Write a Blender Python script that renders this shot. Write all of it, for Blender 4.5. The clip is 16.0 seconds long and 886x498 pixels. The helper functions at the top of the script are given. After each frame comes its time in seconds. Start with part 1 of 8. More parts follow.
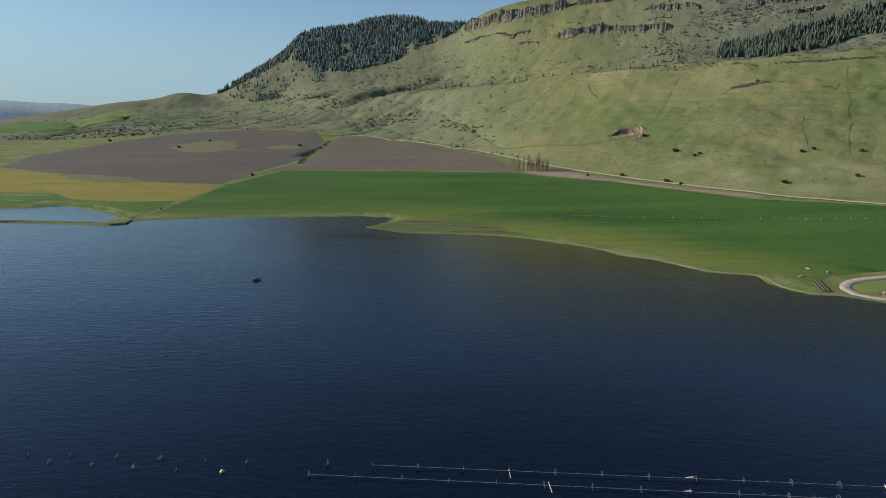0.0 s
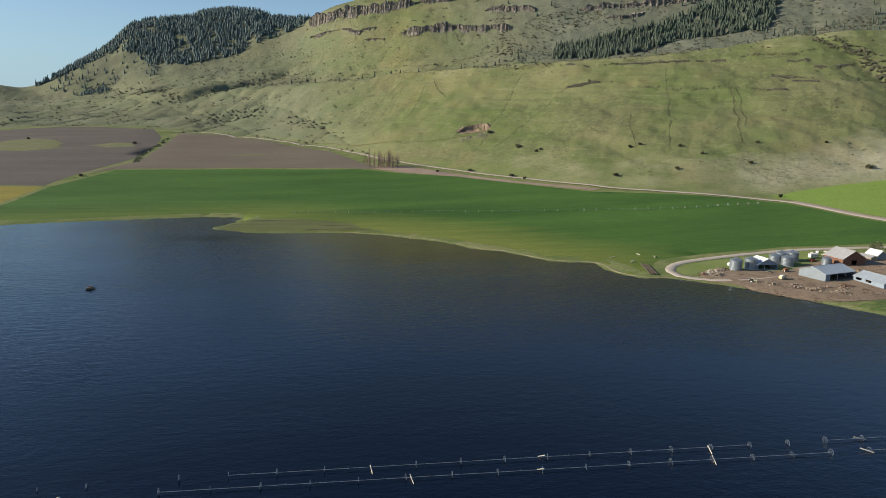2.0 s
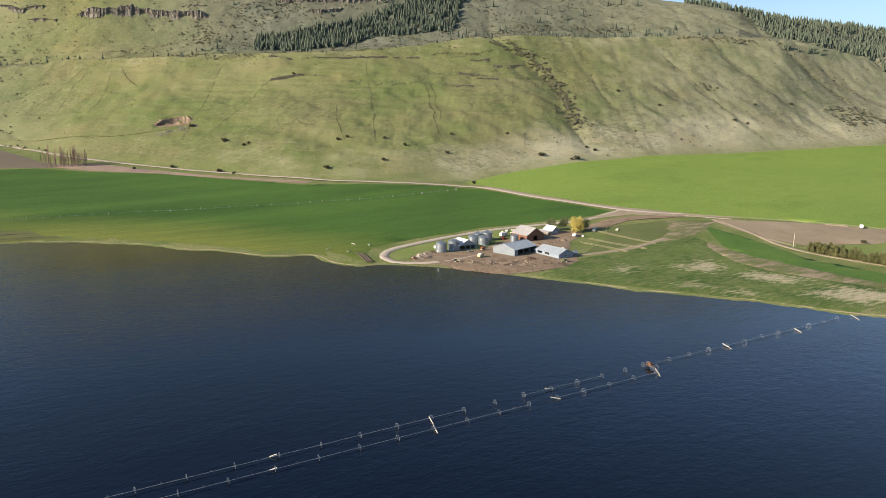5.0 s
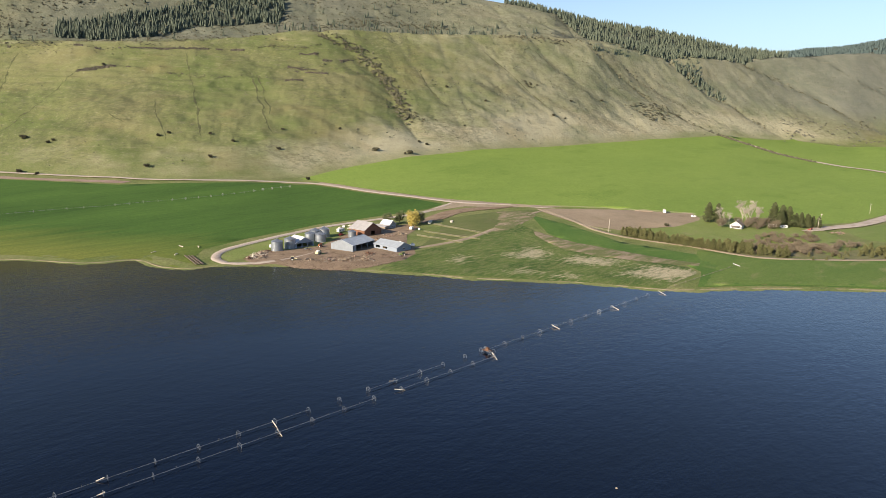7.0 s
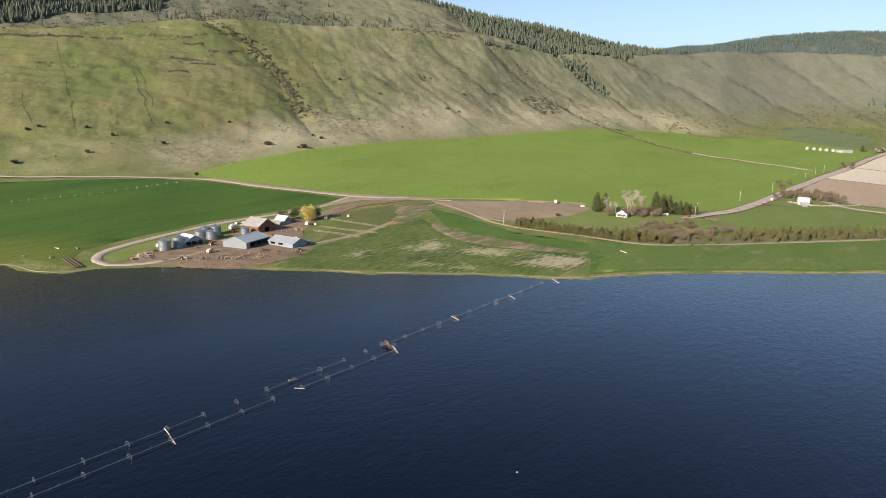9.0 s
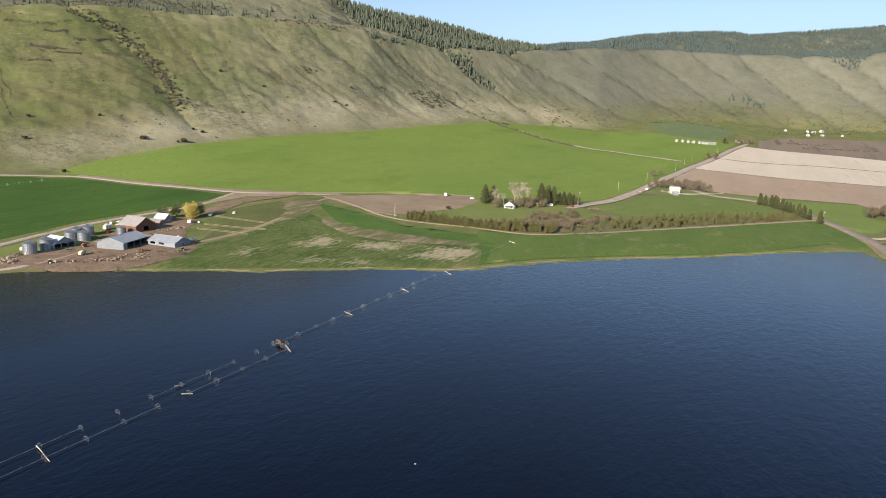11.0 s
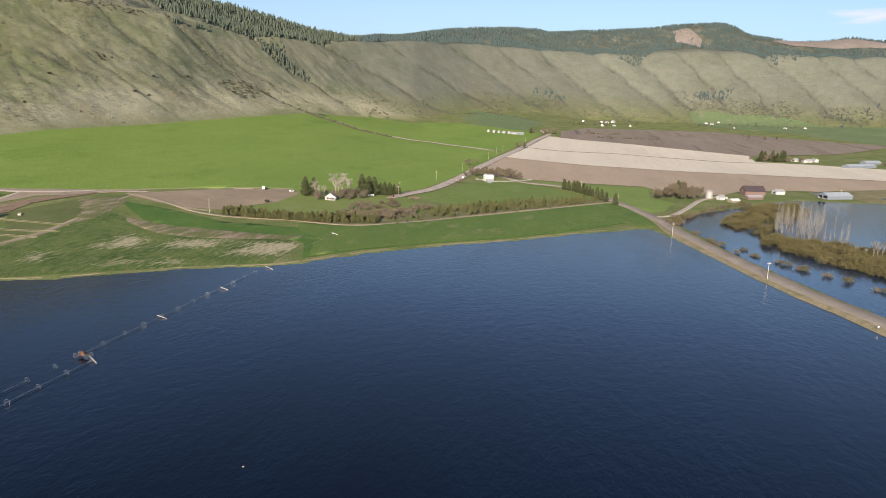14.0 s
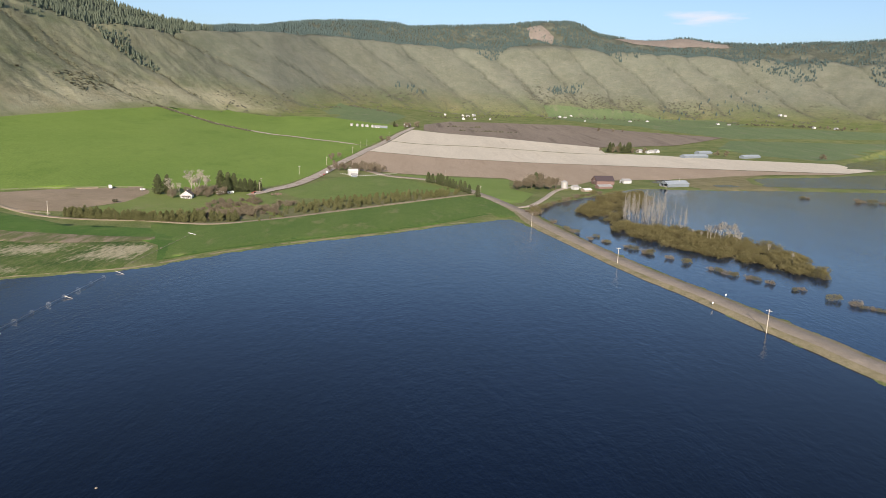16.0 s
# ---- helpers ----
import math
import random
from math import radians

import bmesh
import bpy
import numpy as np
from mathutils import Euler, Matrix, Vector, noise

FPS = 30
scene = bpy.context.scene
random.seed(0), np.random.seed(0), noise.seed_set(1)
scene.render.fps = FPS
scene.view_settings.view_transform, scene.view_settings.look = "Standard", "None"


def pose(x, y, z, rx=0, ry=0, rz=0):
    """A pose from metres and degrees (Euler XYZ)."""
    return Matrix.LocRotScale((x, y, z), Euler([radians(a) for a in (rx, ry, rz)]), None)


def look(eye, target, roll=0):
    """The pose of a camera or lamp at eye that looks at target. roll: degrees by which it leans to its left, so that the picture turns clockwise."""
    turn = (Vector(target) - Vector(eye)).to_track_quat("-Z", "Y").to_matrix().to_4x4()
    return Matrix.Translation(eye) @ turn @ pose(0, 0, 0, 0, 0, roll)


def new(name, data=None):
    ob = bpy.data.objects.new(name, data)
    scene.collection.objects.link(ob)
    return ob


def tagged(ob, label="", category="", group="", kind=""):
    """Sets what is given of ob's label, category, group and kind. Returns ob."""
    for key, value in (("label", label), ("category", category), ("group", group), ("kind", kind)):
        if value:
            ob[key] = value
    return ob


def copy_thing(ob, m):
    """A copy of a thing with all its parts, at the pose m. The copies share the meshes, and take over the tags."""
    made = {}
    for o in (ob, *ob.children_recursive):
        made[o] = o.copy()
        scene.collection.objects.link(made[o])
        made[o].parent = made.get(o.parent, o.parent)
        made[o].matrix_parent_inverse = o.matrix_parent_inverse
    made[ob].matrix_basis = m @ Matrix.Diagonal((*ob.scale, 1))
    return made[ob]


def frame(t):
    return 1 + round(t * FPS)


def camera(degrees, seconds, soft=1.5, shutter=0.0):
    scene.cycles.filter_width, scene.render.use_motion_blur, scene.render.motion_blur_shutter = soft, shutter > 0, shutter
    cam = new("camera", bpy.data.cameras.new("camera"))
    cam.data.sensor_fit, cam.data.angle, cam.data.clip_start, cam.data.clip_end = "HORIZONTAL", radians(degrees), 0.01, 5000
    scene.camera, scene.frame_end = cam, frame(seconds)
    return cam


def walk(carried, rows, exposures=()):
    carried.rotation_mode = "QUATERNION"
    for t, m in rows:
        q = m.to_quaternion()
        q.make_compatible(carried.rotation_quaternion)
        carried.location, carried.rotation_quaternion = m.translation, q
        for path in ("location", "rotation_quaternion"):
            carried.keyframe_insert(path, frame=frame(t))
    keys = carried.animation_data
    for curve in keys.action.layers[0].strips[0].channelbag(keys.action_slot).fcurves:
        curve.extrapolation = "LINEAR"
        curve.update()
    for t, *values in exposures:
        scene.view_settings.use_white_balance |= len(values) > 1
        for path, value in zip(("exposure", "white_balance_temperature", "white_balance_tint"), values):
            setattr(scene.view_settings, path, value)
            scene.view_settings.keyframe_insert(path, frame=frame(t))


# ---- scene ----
# ---- camera ----
cam = camera(65.1, 16.0, soft=0.35)
PATH = [
    (0.0, (0.00, 0.00, 92.39), (-1.045, 98.268, 73.890), 0.92),
    (0.5, (0.00, -0.13, 92.39), (3.735, 98.069, 73.861), 0.98),
    (1.0, (0.00, -0.26, 92.39), (8.865, 97.612, 73.860), 1.00),
    (1.5, (0.02, -0.29, 92.39), (14.157, 96.953, 73.850), 1.06),
    (2.0, (0.01, -0.26, 92.39), (19.811, 95.980, 73.804), 1.15),
    (2.5, (0.00, -0.18, 92.40), (26.199, 94.508, 73.739), 1.22),
    (3.0, (0.02, -0.13, 92.40), (32.897, 92.444, 73.713), 1.24),
    (3.5, (0.07, -0.07, 92.42), (39.233, 90.028, 73.742), 1.28),
    (4.0, (0.08, -0.10, 92.43), (45.118, 87.211, 73.746), 1.31),
    (6.5, (-0.33, -0.26, 92.47), (70.133, 68.182, 73.758), 1.42),
    (7.0, (-0.33, -0.24, 92.47), (73.429, 64.619, 73.675), 1.44),
    (7.5, (-0.22, -0.17, 92.48), (76.317, 61.340, 73.540), 1.50),
    (8.0, (-0.07, -0.14, 92.45), (78.631, 58.527, 73.358), 1.52),
    (10.5, (0.05, -0.15, 92.47), (88.029, 43.123, 72.792), 1.68),
    (11.0, (0.09, -0.04, 92.46), (89.850, 39.335, 72.664), 1.74),
    (11.5, (0.26, 0.03, 92.45), (91.537, 35.677, 72.519), 1.75),
    (12.0, (0.36, 0.14, 92.40), (93.067, 31.812, 72.352), 1.82),
    (12.5, (0.38, 0.20, 92.23), (94.374, 27.781, 72.131), 1.91),
    (13.0, (0.39, 0.11, 92.01), (95.554, 23.322, 71.865), 1.95),
    (13.5, (0.42, -0.12, 91.80), (96.497, 18.940, 71.657), 1.94),
    (14.0, (0.48, -0.46, 91.64), (97.241, 14.744, 71.490), 1.94),
    (14.5, (0.52, -0.81, 91.60), (97.819, 10.356, 71.420), 1.97),
    (15.0, (0.55, -1.11, 91.71), (98.260, 5.430, 71.467), 1.99),
    (15.5, (0.59, -1.33, 91.92), (98.497, -0.137, 71.594), 2.10),
    (16.0, (0.60, -1.48, 92.15), (98.431, -5.168, 71.760), 2.14),
]
walk(cam, [(t, look(eye, target, roll)) for t, eye, target, roll in PATH],
     exposures=[(0.0, -0.16, 6250, 10), (2.0, 0.08, 6450, 12), (4.0, 0.38, 6750, 14), (6.5, 0.48, 6980, 18), (8.0, 0.40, 6980, 19), (10.5, 0.29, 6820, 19), (13.0, 0.27, 6700, 20), (16.0, 0.17, 6580, 18)])

# ---- light: a low evening sun in the west, clear sky ----
SUN_BEARING, SUN_HEIGHT = radians(276.1), radians(21)
world = bpy.data.worlds.new("sky")
scene.world = world
world.use_nodes = True
wn, wl = world.node_tree.nodes, world.node_tree.links
sky = wn.new("ShaderNodeTexSky")
sky.sky_type, sky.sun_disc = "NISHITA", False
sky.sun_elevation, sky.sun_rotation = SUN_HEIGHT, SUN_BEARING
sky.altitude, sky.air_density, sky.dust_density, sky.ozone_density = 0, 1.0, 0.32, 3.4
wn["Background"].inputs["Strength"].default_value = 0.119
# one small thin cloud over the far rim
way = wn.new("ShaderNodeTexCoord")
shift, puff, gate, veil = (wn.new("ShaderNode" + k) for k in ("Mapping", "TexNoise", "MapRange", "Mix"))
reach = wn.new("ShaderNodeVectorMath")
reach.operation = "SUBTRACT"
reach.inputs[1].default_value = (math.sin(radians(111.5)) * math.cos(radians(7.0)), math.cos(radians(111.5)) * math.cos(radians(7.0)), math.sin(radians(7.0)))
shift.inputs["Scale"].default_value = (19, 19, 95)
wl.new(way.outputs["Generated"], reach.inputs[0])
wl.new(reach.outputs["Vector"], shift.inputs["Vector"])
size = wn.new("ShaderNodeVectorMath")
size.operation = "LENGTH"
wl.new(shift.outputs["Vector"], size.inputs[0])
puff.inputs["Scale"].default_value, puff.inputs["Detail"].default_value = 1.6, 5.0
wl.new(shift.outputs["Vector"], puff.inputs["Vector"])
edge = wn.new("ShaderNodeMath")
edge.operation = "SUBTRACT"
wl.new(puff.outputs["Fac"], edge.inputs[0])
half = wn.new("ShaderNodeMath")
half.operation = "MULTIPLY"
half.inputs[1].default_value = 0.55
wl.new(size.outputs["Value"], half.inputs[0])
wl.new(half.outputs[0], edge.inputs[1])
gate.inputs["From Min"].default_value, gate.inputs["From Max"].default_value, gate.inputs["To Max"].default_value = -0.05, 0.45, 0.75
wl.new(edge.outputs[0], gate.inputs["Value"])
veil.data_type = "RGBA"
veil.inputs[7].default_value = (6.4, 6.7, 7.0, 1)
wl.new(gate.outputs["Result"], veil.inputs[0])
# pale haze low over the horizon
tilt, low, haze = (wn.new("ShaderNode" + k) for k in ("SeparateXYZ", "MapRange", "Mix"))
wl.new(way.outputs["Generated"], tilt.inputs["Vector"])
wl.new(tilt.outputs["Z"], low.inputs["Value"])
low.inputs["From Min"].default_value, low.inputs["From Max"].default_value = 0.0, 0.18
low.inputs["To Min"].default_value, low.inputs["To Max"].default_value = 0.72, 0.0
low.interpolation_type = "SMOOTHSTEP"
haze.data_type = "RGBA"
haze.inputs[7].default_value = (2.4, 4.15, 5.4, 1)
wl.new(low.outputs["Result"], haze.inputs[0])
wl.new(sky.outputs["Color"], haze.inputs[6])
wl.new(haze.outputs[2], veil.inputs[6])
wl.new(veil.outputs[2], wn["Background"].inputs["Color"])
sun = new("sun", bpy.data.lights.new("sun", "SUN"))
sun.data.energy, sun.data.angle, sun.data.color = 6.6, radians(0.53), (1.0, 0.89, 0.69)
sun.matrix_world = look((0, 0, 0), (-math.sin(SUN_BEARING) * math.cos(SUN_HEIGHT), -math.cos(SUN_BEARING) * math.cos(SUN_HEIGHT), -math.sin(SUN_HEIGHT)))

# ---- materials ----
class Nodes:
    """A material's node tree, with short ways to add to it."""

    def __init__(self, name):
        self.m = bpy.data.materials.new(name)
        self.m.use_nodes = True
        self.t = self.m.node_tree
        self.b = self.t.nodes["Principled BSDF"]

    def add(self, kind, **put):
        n = self.t.nodes.new("ShaderNode" + kind)
        for k, v in put.items():
            n.inputs[k.replace("_", " ")].default_value = v
        return n

    def link(self, a, b):
        self.t.links.new(a, b)

    def where(self, stretch=(1, 1, 1), turn=0.0):
        c = self.add("TexCoord")
        p = self.add("Mapping")
        p.inputs["Scale"].default_value = stretch
        p.inputs["Rotation"].default_value = (0, 0, turn)
        self.link(c.outputs["Object"], p.inputs["Vector"])
        return p.outputs["Vector"]

    def noise(self, metres, detail=4.0, rough=0.6, where=None):
        n = self.add("TexNoise", Scale=1.0 / metres, Detail=detail, Roughness=rough)
        self.link(where or self.where(), n.inputs["Vector"])
        return n.outputs["Fac"]

    def ramp(self, value, low, high):
        n = self.add("MapRange", From_Min=low, From_Max=high)
        self.link(value, n.inputs["Value"])
        return n.outputs["Result"]

    def mix(self, fac, a, b, mode="MIX"):
        n = self.t.nodes.new("ShaderNodeMix")
        n.data_type, n.blend_type = "RGBA", mode
        for v, k in ((fac, 0), (a, 6), (b, 7)):
            if isinstance(v, (int, float)):
                n.inputs[k].default_value = v
            elif isinstance(v, tuple):
                n.inputs[k].default_value = (*v, 1)
            else:
                self.link(v, n.inputs[k])
        return n.outputs[2]

    def times(self, a, b, how="MULTIPLY"):
        n = self.add("Math")
        n.operation = how
        for v, k in ((a, 0), (b, 1)):
            if isinstance(v, (int, float)):
                n.inputs[k].default_value = v
            else:
                self.link(v, n.inputs[k])
        return n.outputs[0]

    def bump(self, value, metres, strength=0.6):
        n = self.add("Bump", Strength=strength, Distance=metres)
        self.link(value, n.inputs["Height"])
        self.link(n.outputs["Normal"], self.b.inputs["Normal"])

    def done(self, colour, rough=0.9, metal=0.0, spec=0.3):
        if isinstance(colour, tuple):
            self.b.inputs["Base Color"].default_value = (*colour, 1)
        else:
            self.link(colour, self.b.inputs["Base Color"])
        self.b.inputs["Roughness"].default_value, self.b.inputs["Metallic"].default_value = rough, metal
        self.b.inputs["Specular IOR Level"].default_value = spec
        return self.m


def earth(name, dark, light, third=None, sizes=(60, 6, 0.8), stretch=(1, 1, 1), turn=0.0, relief=0.15, third_at=(0.55, 0.7), rough=0.95):
    """Soil, crops and grass: two tones by broad and fine noise, and patches of a third."""
    n = Nodes(name)
    w = n.where(stretch, turn)
    broad, fine, grain = n.noise(sizes[0], 5, 0.6, w), n.noise(sizes[1], 5, 0.65, w), n.noise(sizes[2], 3, 0.7)
    f = n.times(n.times(broad, 0.55), n.times(fine, 0.45), "ADD")
    c = n.mix(n.ramp(f, 0.36, 0.64), dark, light)
    if third:
        c = n.mix(n.ramp(n.noise(sizes[0] * 0.6, 6, 0.65, n.where(stretch, turn + 0.4)), *third_at), c, third)
    c = n.mix(0.55, c, n.mix(n.ramp(grain, 0.3, 0.7), (0.55, 0.55, 0.55), (1.4, 1.4, 1.4)), "MULTIPLY")
    if relief:
        n.bump(grain, relief)
    return n.done(c, rough, 0, 0.15)


def paint(name, colour, rough=0.6, metal=0.0, wear=0.25, size=2.0, spec=0.4):
    """Paint, sheet metal, timber: one colour with stains and grain."""
    n = Nodes(name)
    c = n.mix(n.ramp(n.noise(size, 6, 0.65), 0.3, 0.75), tuple(v * (1 - wear) for v in colour), tuple(min(1, v * (1 + wear * 0.4)) for v in colour))
    c = n.mix(0.4, c, n.mix(n.noise(size * 0.12, 3), (0.75, 0.75, 0.75), (1.2, 1.2, 1.2)), "MULTIPLY")
    return n.done(c, rough, metal, spec)


def leaves(name, dark, light, rough=0.8):
    """Foliage: a tone of its own for each plant, and for each clump of it."""
    n = Nodes(name)
    own, isle = n.add("ObjectInfo").outputs["Random"], n.add("NewGeometry").outputs["Random Per Island"]
    f = n.times(n.times(own, 0.4), n.times(isle, 0.6), "ADD")
    c = n.mix(f, dark, light)
    c = n.mix(0.5, c, n.mix(n.noise(0.7, 3), (0.55, 0.55, 0.55), (1.4, 1.4, 1.4)), "MULTIPLY")
    return n.done(c, rough, 0, 0.2)


def hill_grass():
    """The slopes: spring grass on thin soil, with dry tussocks, scabs of scree and sage."""
    n = Nodes("hillside_grass")
    g = n.add("Attribute")
    g.attribute_name = "cover"
    s = n.add("SeparateColor")
    n.link(g.outputs["Color"], s.inputs["Color"])
    far, dry, scrub = s.outputs["Red"], s.outputs["Green"], s.outputs["Blue"]
    broad, mid, fine, grain = n.noise(190, 6, 0.6), n.noise(38, 6, 0.65), n.noise(7, 5, 0.7), n.noise(1.6, 4, 0.75)
    bands = n.noise(9, 6, 0.7, n.where((0.25, 0.25, 2.2)))
    v = n.add("Attribute")
    v.attribute_name = "slope"
    slope = v.outputs["Fac"]
    c = n.mix(n.ramp(broad, 0.34, 0.66), (0.122, 0.156, 0.056), (0.190, 0.192, 0.092))
    c = n.mix(n.ramp(n.times(n.times(mid, 0.5), n.times(dry, 0.50), "ADD"), 0.42, 0.80), c, (0.385, 0.368, 0.245))
    ochre, lush = n.ramp(n.noise(85, 5, 0.62, n.where((1, 1, 1), 0.7)), 0.50, 0.64), n.ramp(n.noise(120, 5, 0.6, n.where((1, 1, 2.5), 0.2)), 0.52, 0.66)
    c = n.mix(n.times(ochre, 0.36), c, (0.205, 0.172, 0.082))
    c = n.mix(n.times(lush, 0.42), c, (0.086, 0.132, 0.036))
    # distance haze put into the colour: far slopes mixed greyer and bluer
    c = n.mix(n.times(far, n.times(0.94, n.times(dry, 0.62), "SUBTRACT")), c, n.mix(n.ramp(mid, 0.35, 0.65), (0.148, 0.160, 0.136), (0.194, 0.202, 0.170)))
    c = n.mix(n.times(g.outputs["Alpha"], n.ramp(n.noise(70, 5, 0.6), 0.30, 0.55)), c, (0.078, 0.088, 0.070))
    c = n.mix(n.times(n.ramp(bands, 0.57, 0.66), n.times(slope, 0.34)), c, (0.105, 0.112, 0.062))
    c = n.mix(n.times(n.ramp(bands, 0.43, 0.34), n.times(slope, 0.28)), c, (0.290, 0.275, 0.175))
    speck = n.ramp(n.times(n.times(fine, 0.78), n.times(scrub, 0.22), "ADD"), 0.545, 0.60)
    c = n.mix(n.times(speck, n.times(slope, n.times(0.38, n.times(far, 0.16), "SUBTRACT"))), c, (0.078, 0.085, 0.047))
    c = n.mix(n.times(n.ramp(n.noise(4.5, 4, 0.7), 0.60, 0.66), n.times(0.5, n.times(far, 0.38), "SUBTRACT")), c, (0.30, 0.285, 0.195))
    c = n.mix(n.times(n.ramp(n.noise(14, 6, 0.7), 0.62, 0.72), n.times(slope, 0.7)), c, (0.19, 0.175, 0.125))
    c = n.mix(slope, n.mix(n.ramp(mid, 0.38, 0.62), (0.128, 0.170, 0.054), (0.205, 0.218, 0.092)), c)
    c = n.mix(0.62, c, n.mix(n.ramp(grain, 0.3, 0.7), (0.5, 0.5, 0.5), (1.5, 1.5, 1.5)), "MULTIPLY")
    n.bump(n.times(n.times(fine, bands, "ADD"), n.times(grain, 0.6), "ADD"), 1.3, 0.6)
    return n.done(c, 0.95, 0, 0.1)


def lake_water(name, deep, wind):
    n = Nodes(name)
    w = n.where((0.45, 1.0, 1), 1.2)
    fine, swell, calm = n.noise(0.9, 3, 0.55, w), n.noise(2.9, 3, 0.5, w), n.noise(150, 6, 0.65, n.where((0.35, 1.3, 1), -0.5))
    h = n.times(n.times(fine, 0.45), n.times(swell, 0.7), "ADD")
    n.bump(n.times(h, n.ramp(calm, 0.20, 0.62)), 0.46, 0.5)
    c = n.mix(n.ramp(calm, 0.35, 0.65), deep, wind)
    m = n.done(c, 0.17, 0, 0.5)
    n.link(n.times(n.ramp(calm, 0.1, 0.9), 0.15), n.b.inputs["Roughness"])
    n.b.inputs["IOR"].default_value = 1.33
    return m


def wheat():
    """Young wheat, thin and yellow towards the flooded edge in streaks along the drill rows."""
    n = Nodes("young_wheat")
    g = n.add("Attribute")
    g.attribute_name = "thin"
    streak = n.noise(34, 6, 0.65, n.where((0.16, 2.6, 1), -0.10))
    broad, fine, grain = n.noise(150, 5, 0.6, n.where((0.5, 2, 1), 0.08)), n.noise(9, 5, 0.65, n.where((0.4, 2.4, 1), 0.02)), n.noise(1.6, 4, 0.7)
    c = n.mix(n.ramp(broad, 0.36, 0.64), (0.040, 0.096, 0.018), (0.064, 0.136, 0.026))
    thin = n.ramp(n.times(n.times(g.outputs["Fac"], 0.8), n.times(streak, 0.7), "ADD"), 0.55, 1.15)
    c = n.mix(thin, c, (0.165, 0.195, 0.042))
    c = n.mix(0.5, c, n.mix(n.ramp(fine, 0.3, 0.7), (0.7, 0.72, 0.7), (1.28, 1.25, 1.25)), "MULTIPLY")
    c = n.mix(0.55, c, n.mix(n.ramp(grain, 0.3, 0.7), (0.6, 0.6, 0.6), (1.35, 1.35, 1.35)), "MULTIPLY")
    n.bump(grain, 0.3)
    return n.done(c, 0.95, 0, 0.15)


def tussocks():
    """Rough pasture, green, with last year's straw lying in tufts."""
    n = Nodes("patchy_pasture")
    g = n.add("Attribute")
    g.attribute_name = "straw"
    w = n.where((0.45, 1.6, 1), 0.75)
    broad, tuft, grain = n.noise(28, 5, 0.6), n.noise(3.6, 5, 0.7, w), n.noise(0.9, 4, 0.75)
    c = n.mix(n.ramp(broad, 0.36, 0.64), (0.056, 0.108, 0.026), (0.112, 0.162, 0.046))
    c = n.mix(n.times(n.ramp(tuft, 0.46, 0.58), 0.5), c, (0.215, 0.215, 0.100))
    pale = n.ramp(n.times(n.times(g.outputs["Fac"], 0.42), n.times(tuft, 0.85), "ADD"), 0.60, 0.82)
    c = n.mix(pale, c, (0.43, 0.385, 0.255))
    c = n.mix(0.8, c, n.mix(n.ramp(grain, 0.3, 0.7), (0.5, 0.5, 0.5), (1.5, 1.5, 1.5)), "MULTIPLY")
    n.bump(n.times(tuft, grain, "ADD"), 0.5, 0.8)
    return n.done(c, 0.95, 0, 0.1)


GRASS = hill_grass()
WATER = lake_water("lake_water", (0.0007, 0.0017, 0.0052), (0.0009, 0.0042, 0.0150))
# blue of the reflected sky put into the base colour of this water
SKYFLOOD = lake_water("sky_blued_flood_water", (0.0034, 0.0150, 0.0400), (0.0045, 0.0210, 0.0560))
WHEAT = wheat()
SPROUT = earth("young_crop", (0.152, 0.240, 0.047), (0.190, 0.276, 0.058), (0.132, 0.214, 0.040), (220, 25, 2), (1, 2, 1), 0.3, 0.15)
CROP = earth("green_crop", (0.125, 0.185, 0.050), (0.165, 0.225, 0.062), (0.185, 0.225, 0.078), (90, 10, 1.2), (1, 2, 1), 0.9, 0.2)
MEADOW = earth("meadow_grass", (0.058, 0.128, 0.026), (0.090, 0.165, 0.036), (0.135, 0.185, 0.056), (40, 6, 0.8), relief=0.2)
BEND = earth("lush_pasture", (0.150, 0.225, 0.056), (0.195, 0.265, 0.074), (0.185, 0.225, 0.080), (50, 7, 0.8), relief=0.2)
PADDOCK = earth("grazed_paddock", (0.098, 0.128, 0.044), (0.138, 0.160, 0.060), (0.175, 0.165, 0.085), (40, 6, 0.8), relief=0.2)
SHOREMEADOW = earth("shore_meadow_grass", (0.086, 0.152, 0.034), (0.128, 0.190, 0.048), (0.185, 0.205, 0.082), (40, 6, 0.8), (0.6, 1.6, 1), 2.2, relief=0.2)
# meadow green paled and greyed: distance haze put into the colour
HAZEMEADOW = earth("haze_paled_meadow_grass", (0.118, 0.172, 0.078), (0.158, 0.208, 0.098), (0.185, 0.205, 0.120), (90, 14, 2), (0.5, 1.8, 1), 1.5, relief=0.2)
LAWN = earth("spring_grass", (0.150, 0.205, 0.056), (0.195, 0.240, 0.076), (0.220, 0.222, 0.100), (30, 5, 0.8), relief=0.2)
PASTURE = tussocks()
PLOUGHED = earth("ploughed_soil", (0.130, 0.110, 0.084), (0.170, 0.144, 0.110), (0.155, 0.136, 0.094), (120, 9, 1), (0.5, 2, 1), 0.2, 0.2)
DARKSOIL = earth("dark_ploughed_soil", (0.100, 0.088, 0.076), (0.134, 0.116, 0.100), (0.145, 0.126, 0.098), (140, 9, 1), (0.5, 2, 1), 0.2, 0.2)
FARSOIL = earth("grey_brown_tilled_soil", (0.205, 0.170, 0.132), (0.275, 0.230, 0.182), (0.130, 0.105, 0.082), (160, 14, 1.2), (0.22, 2.6, 1), 1.5, 0.2)
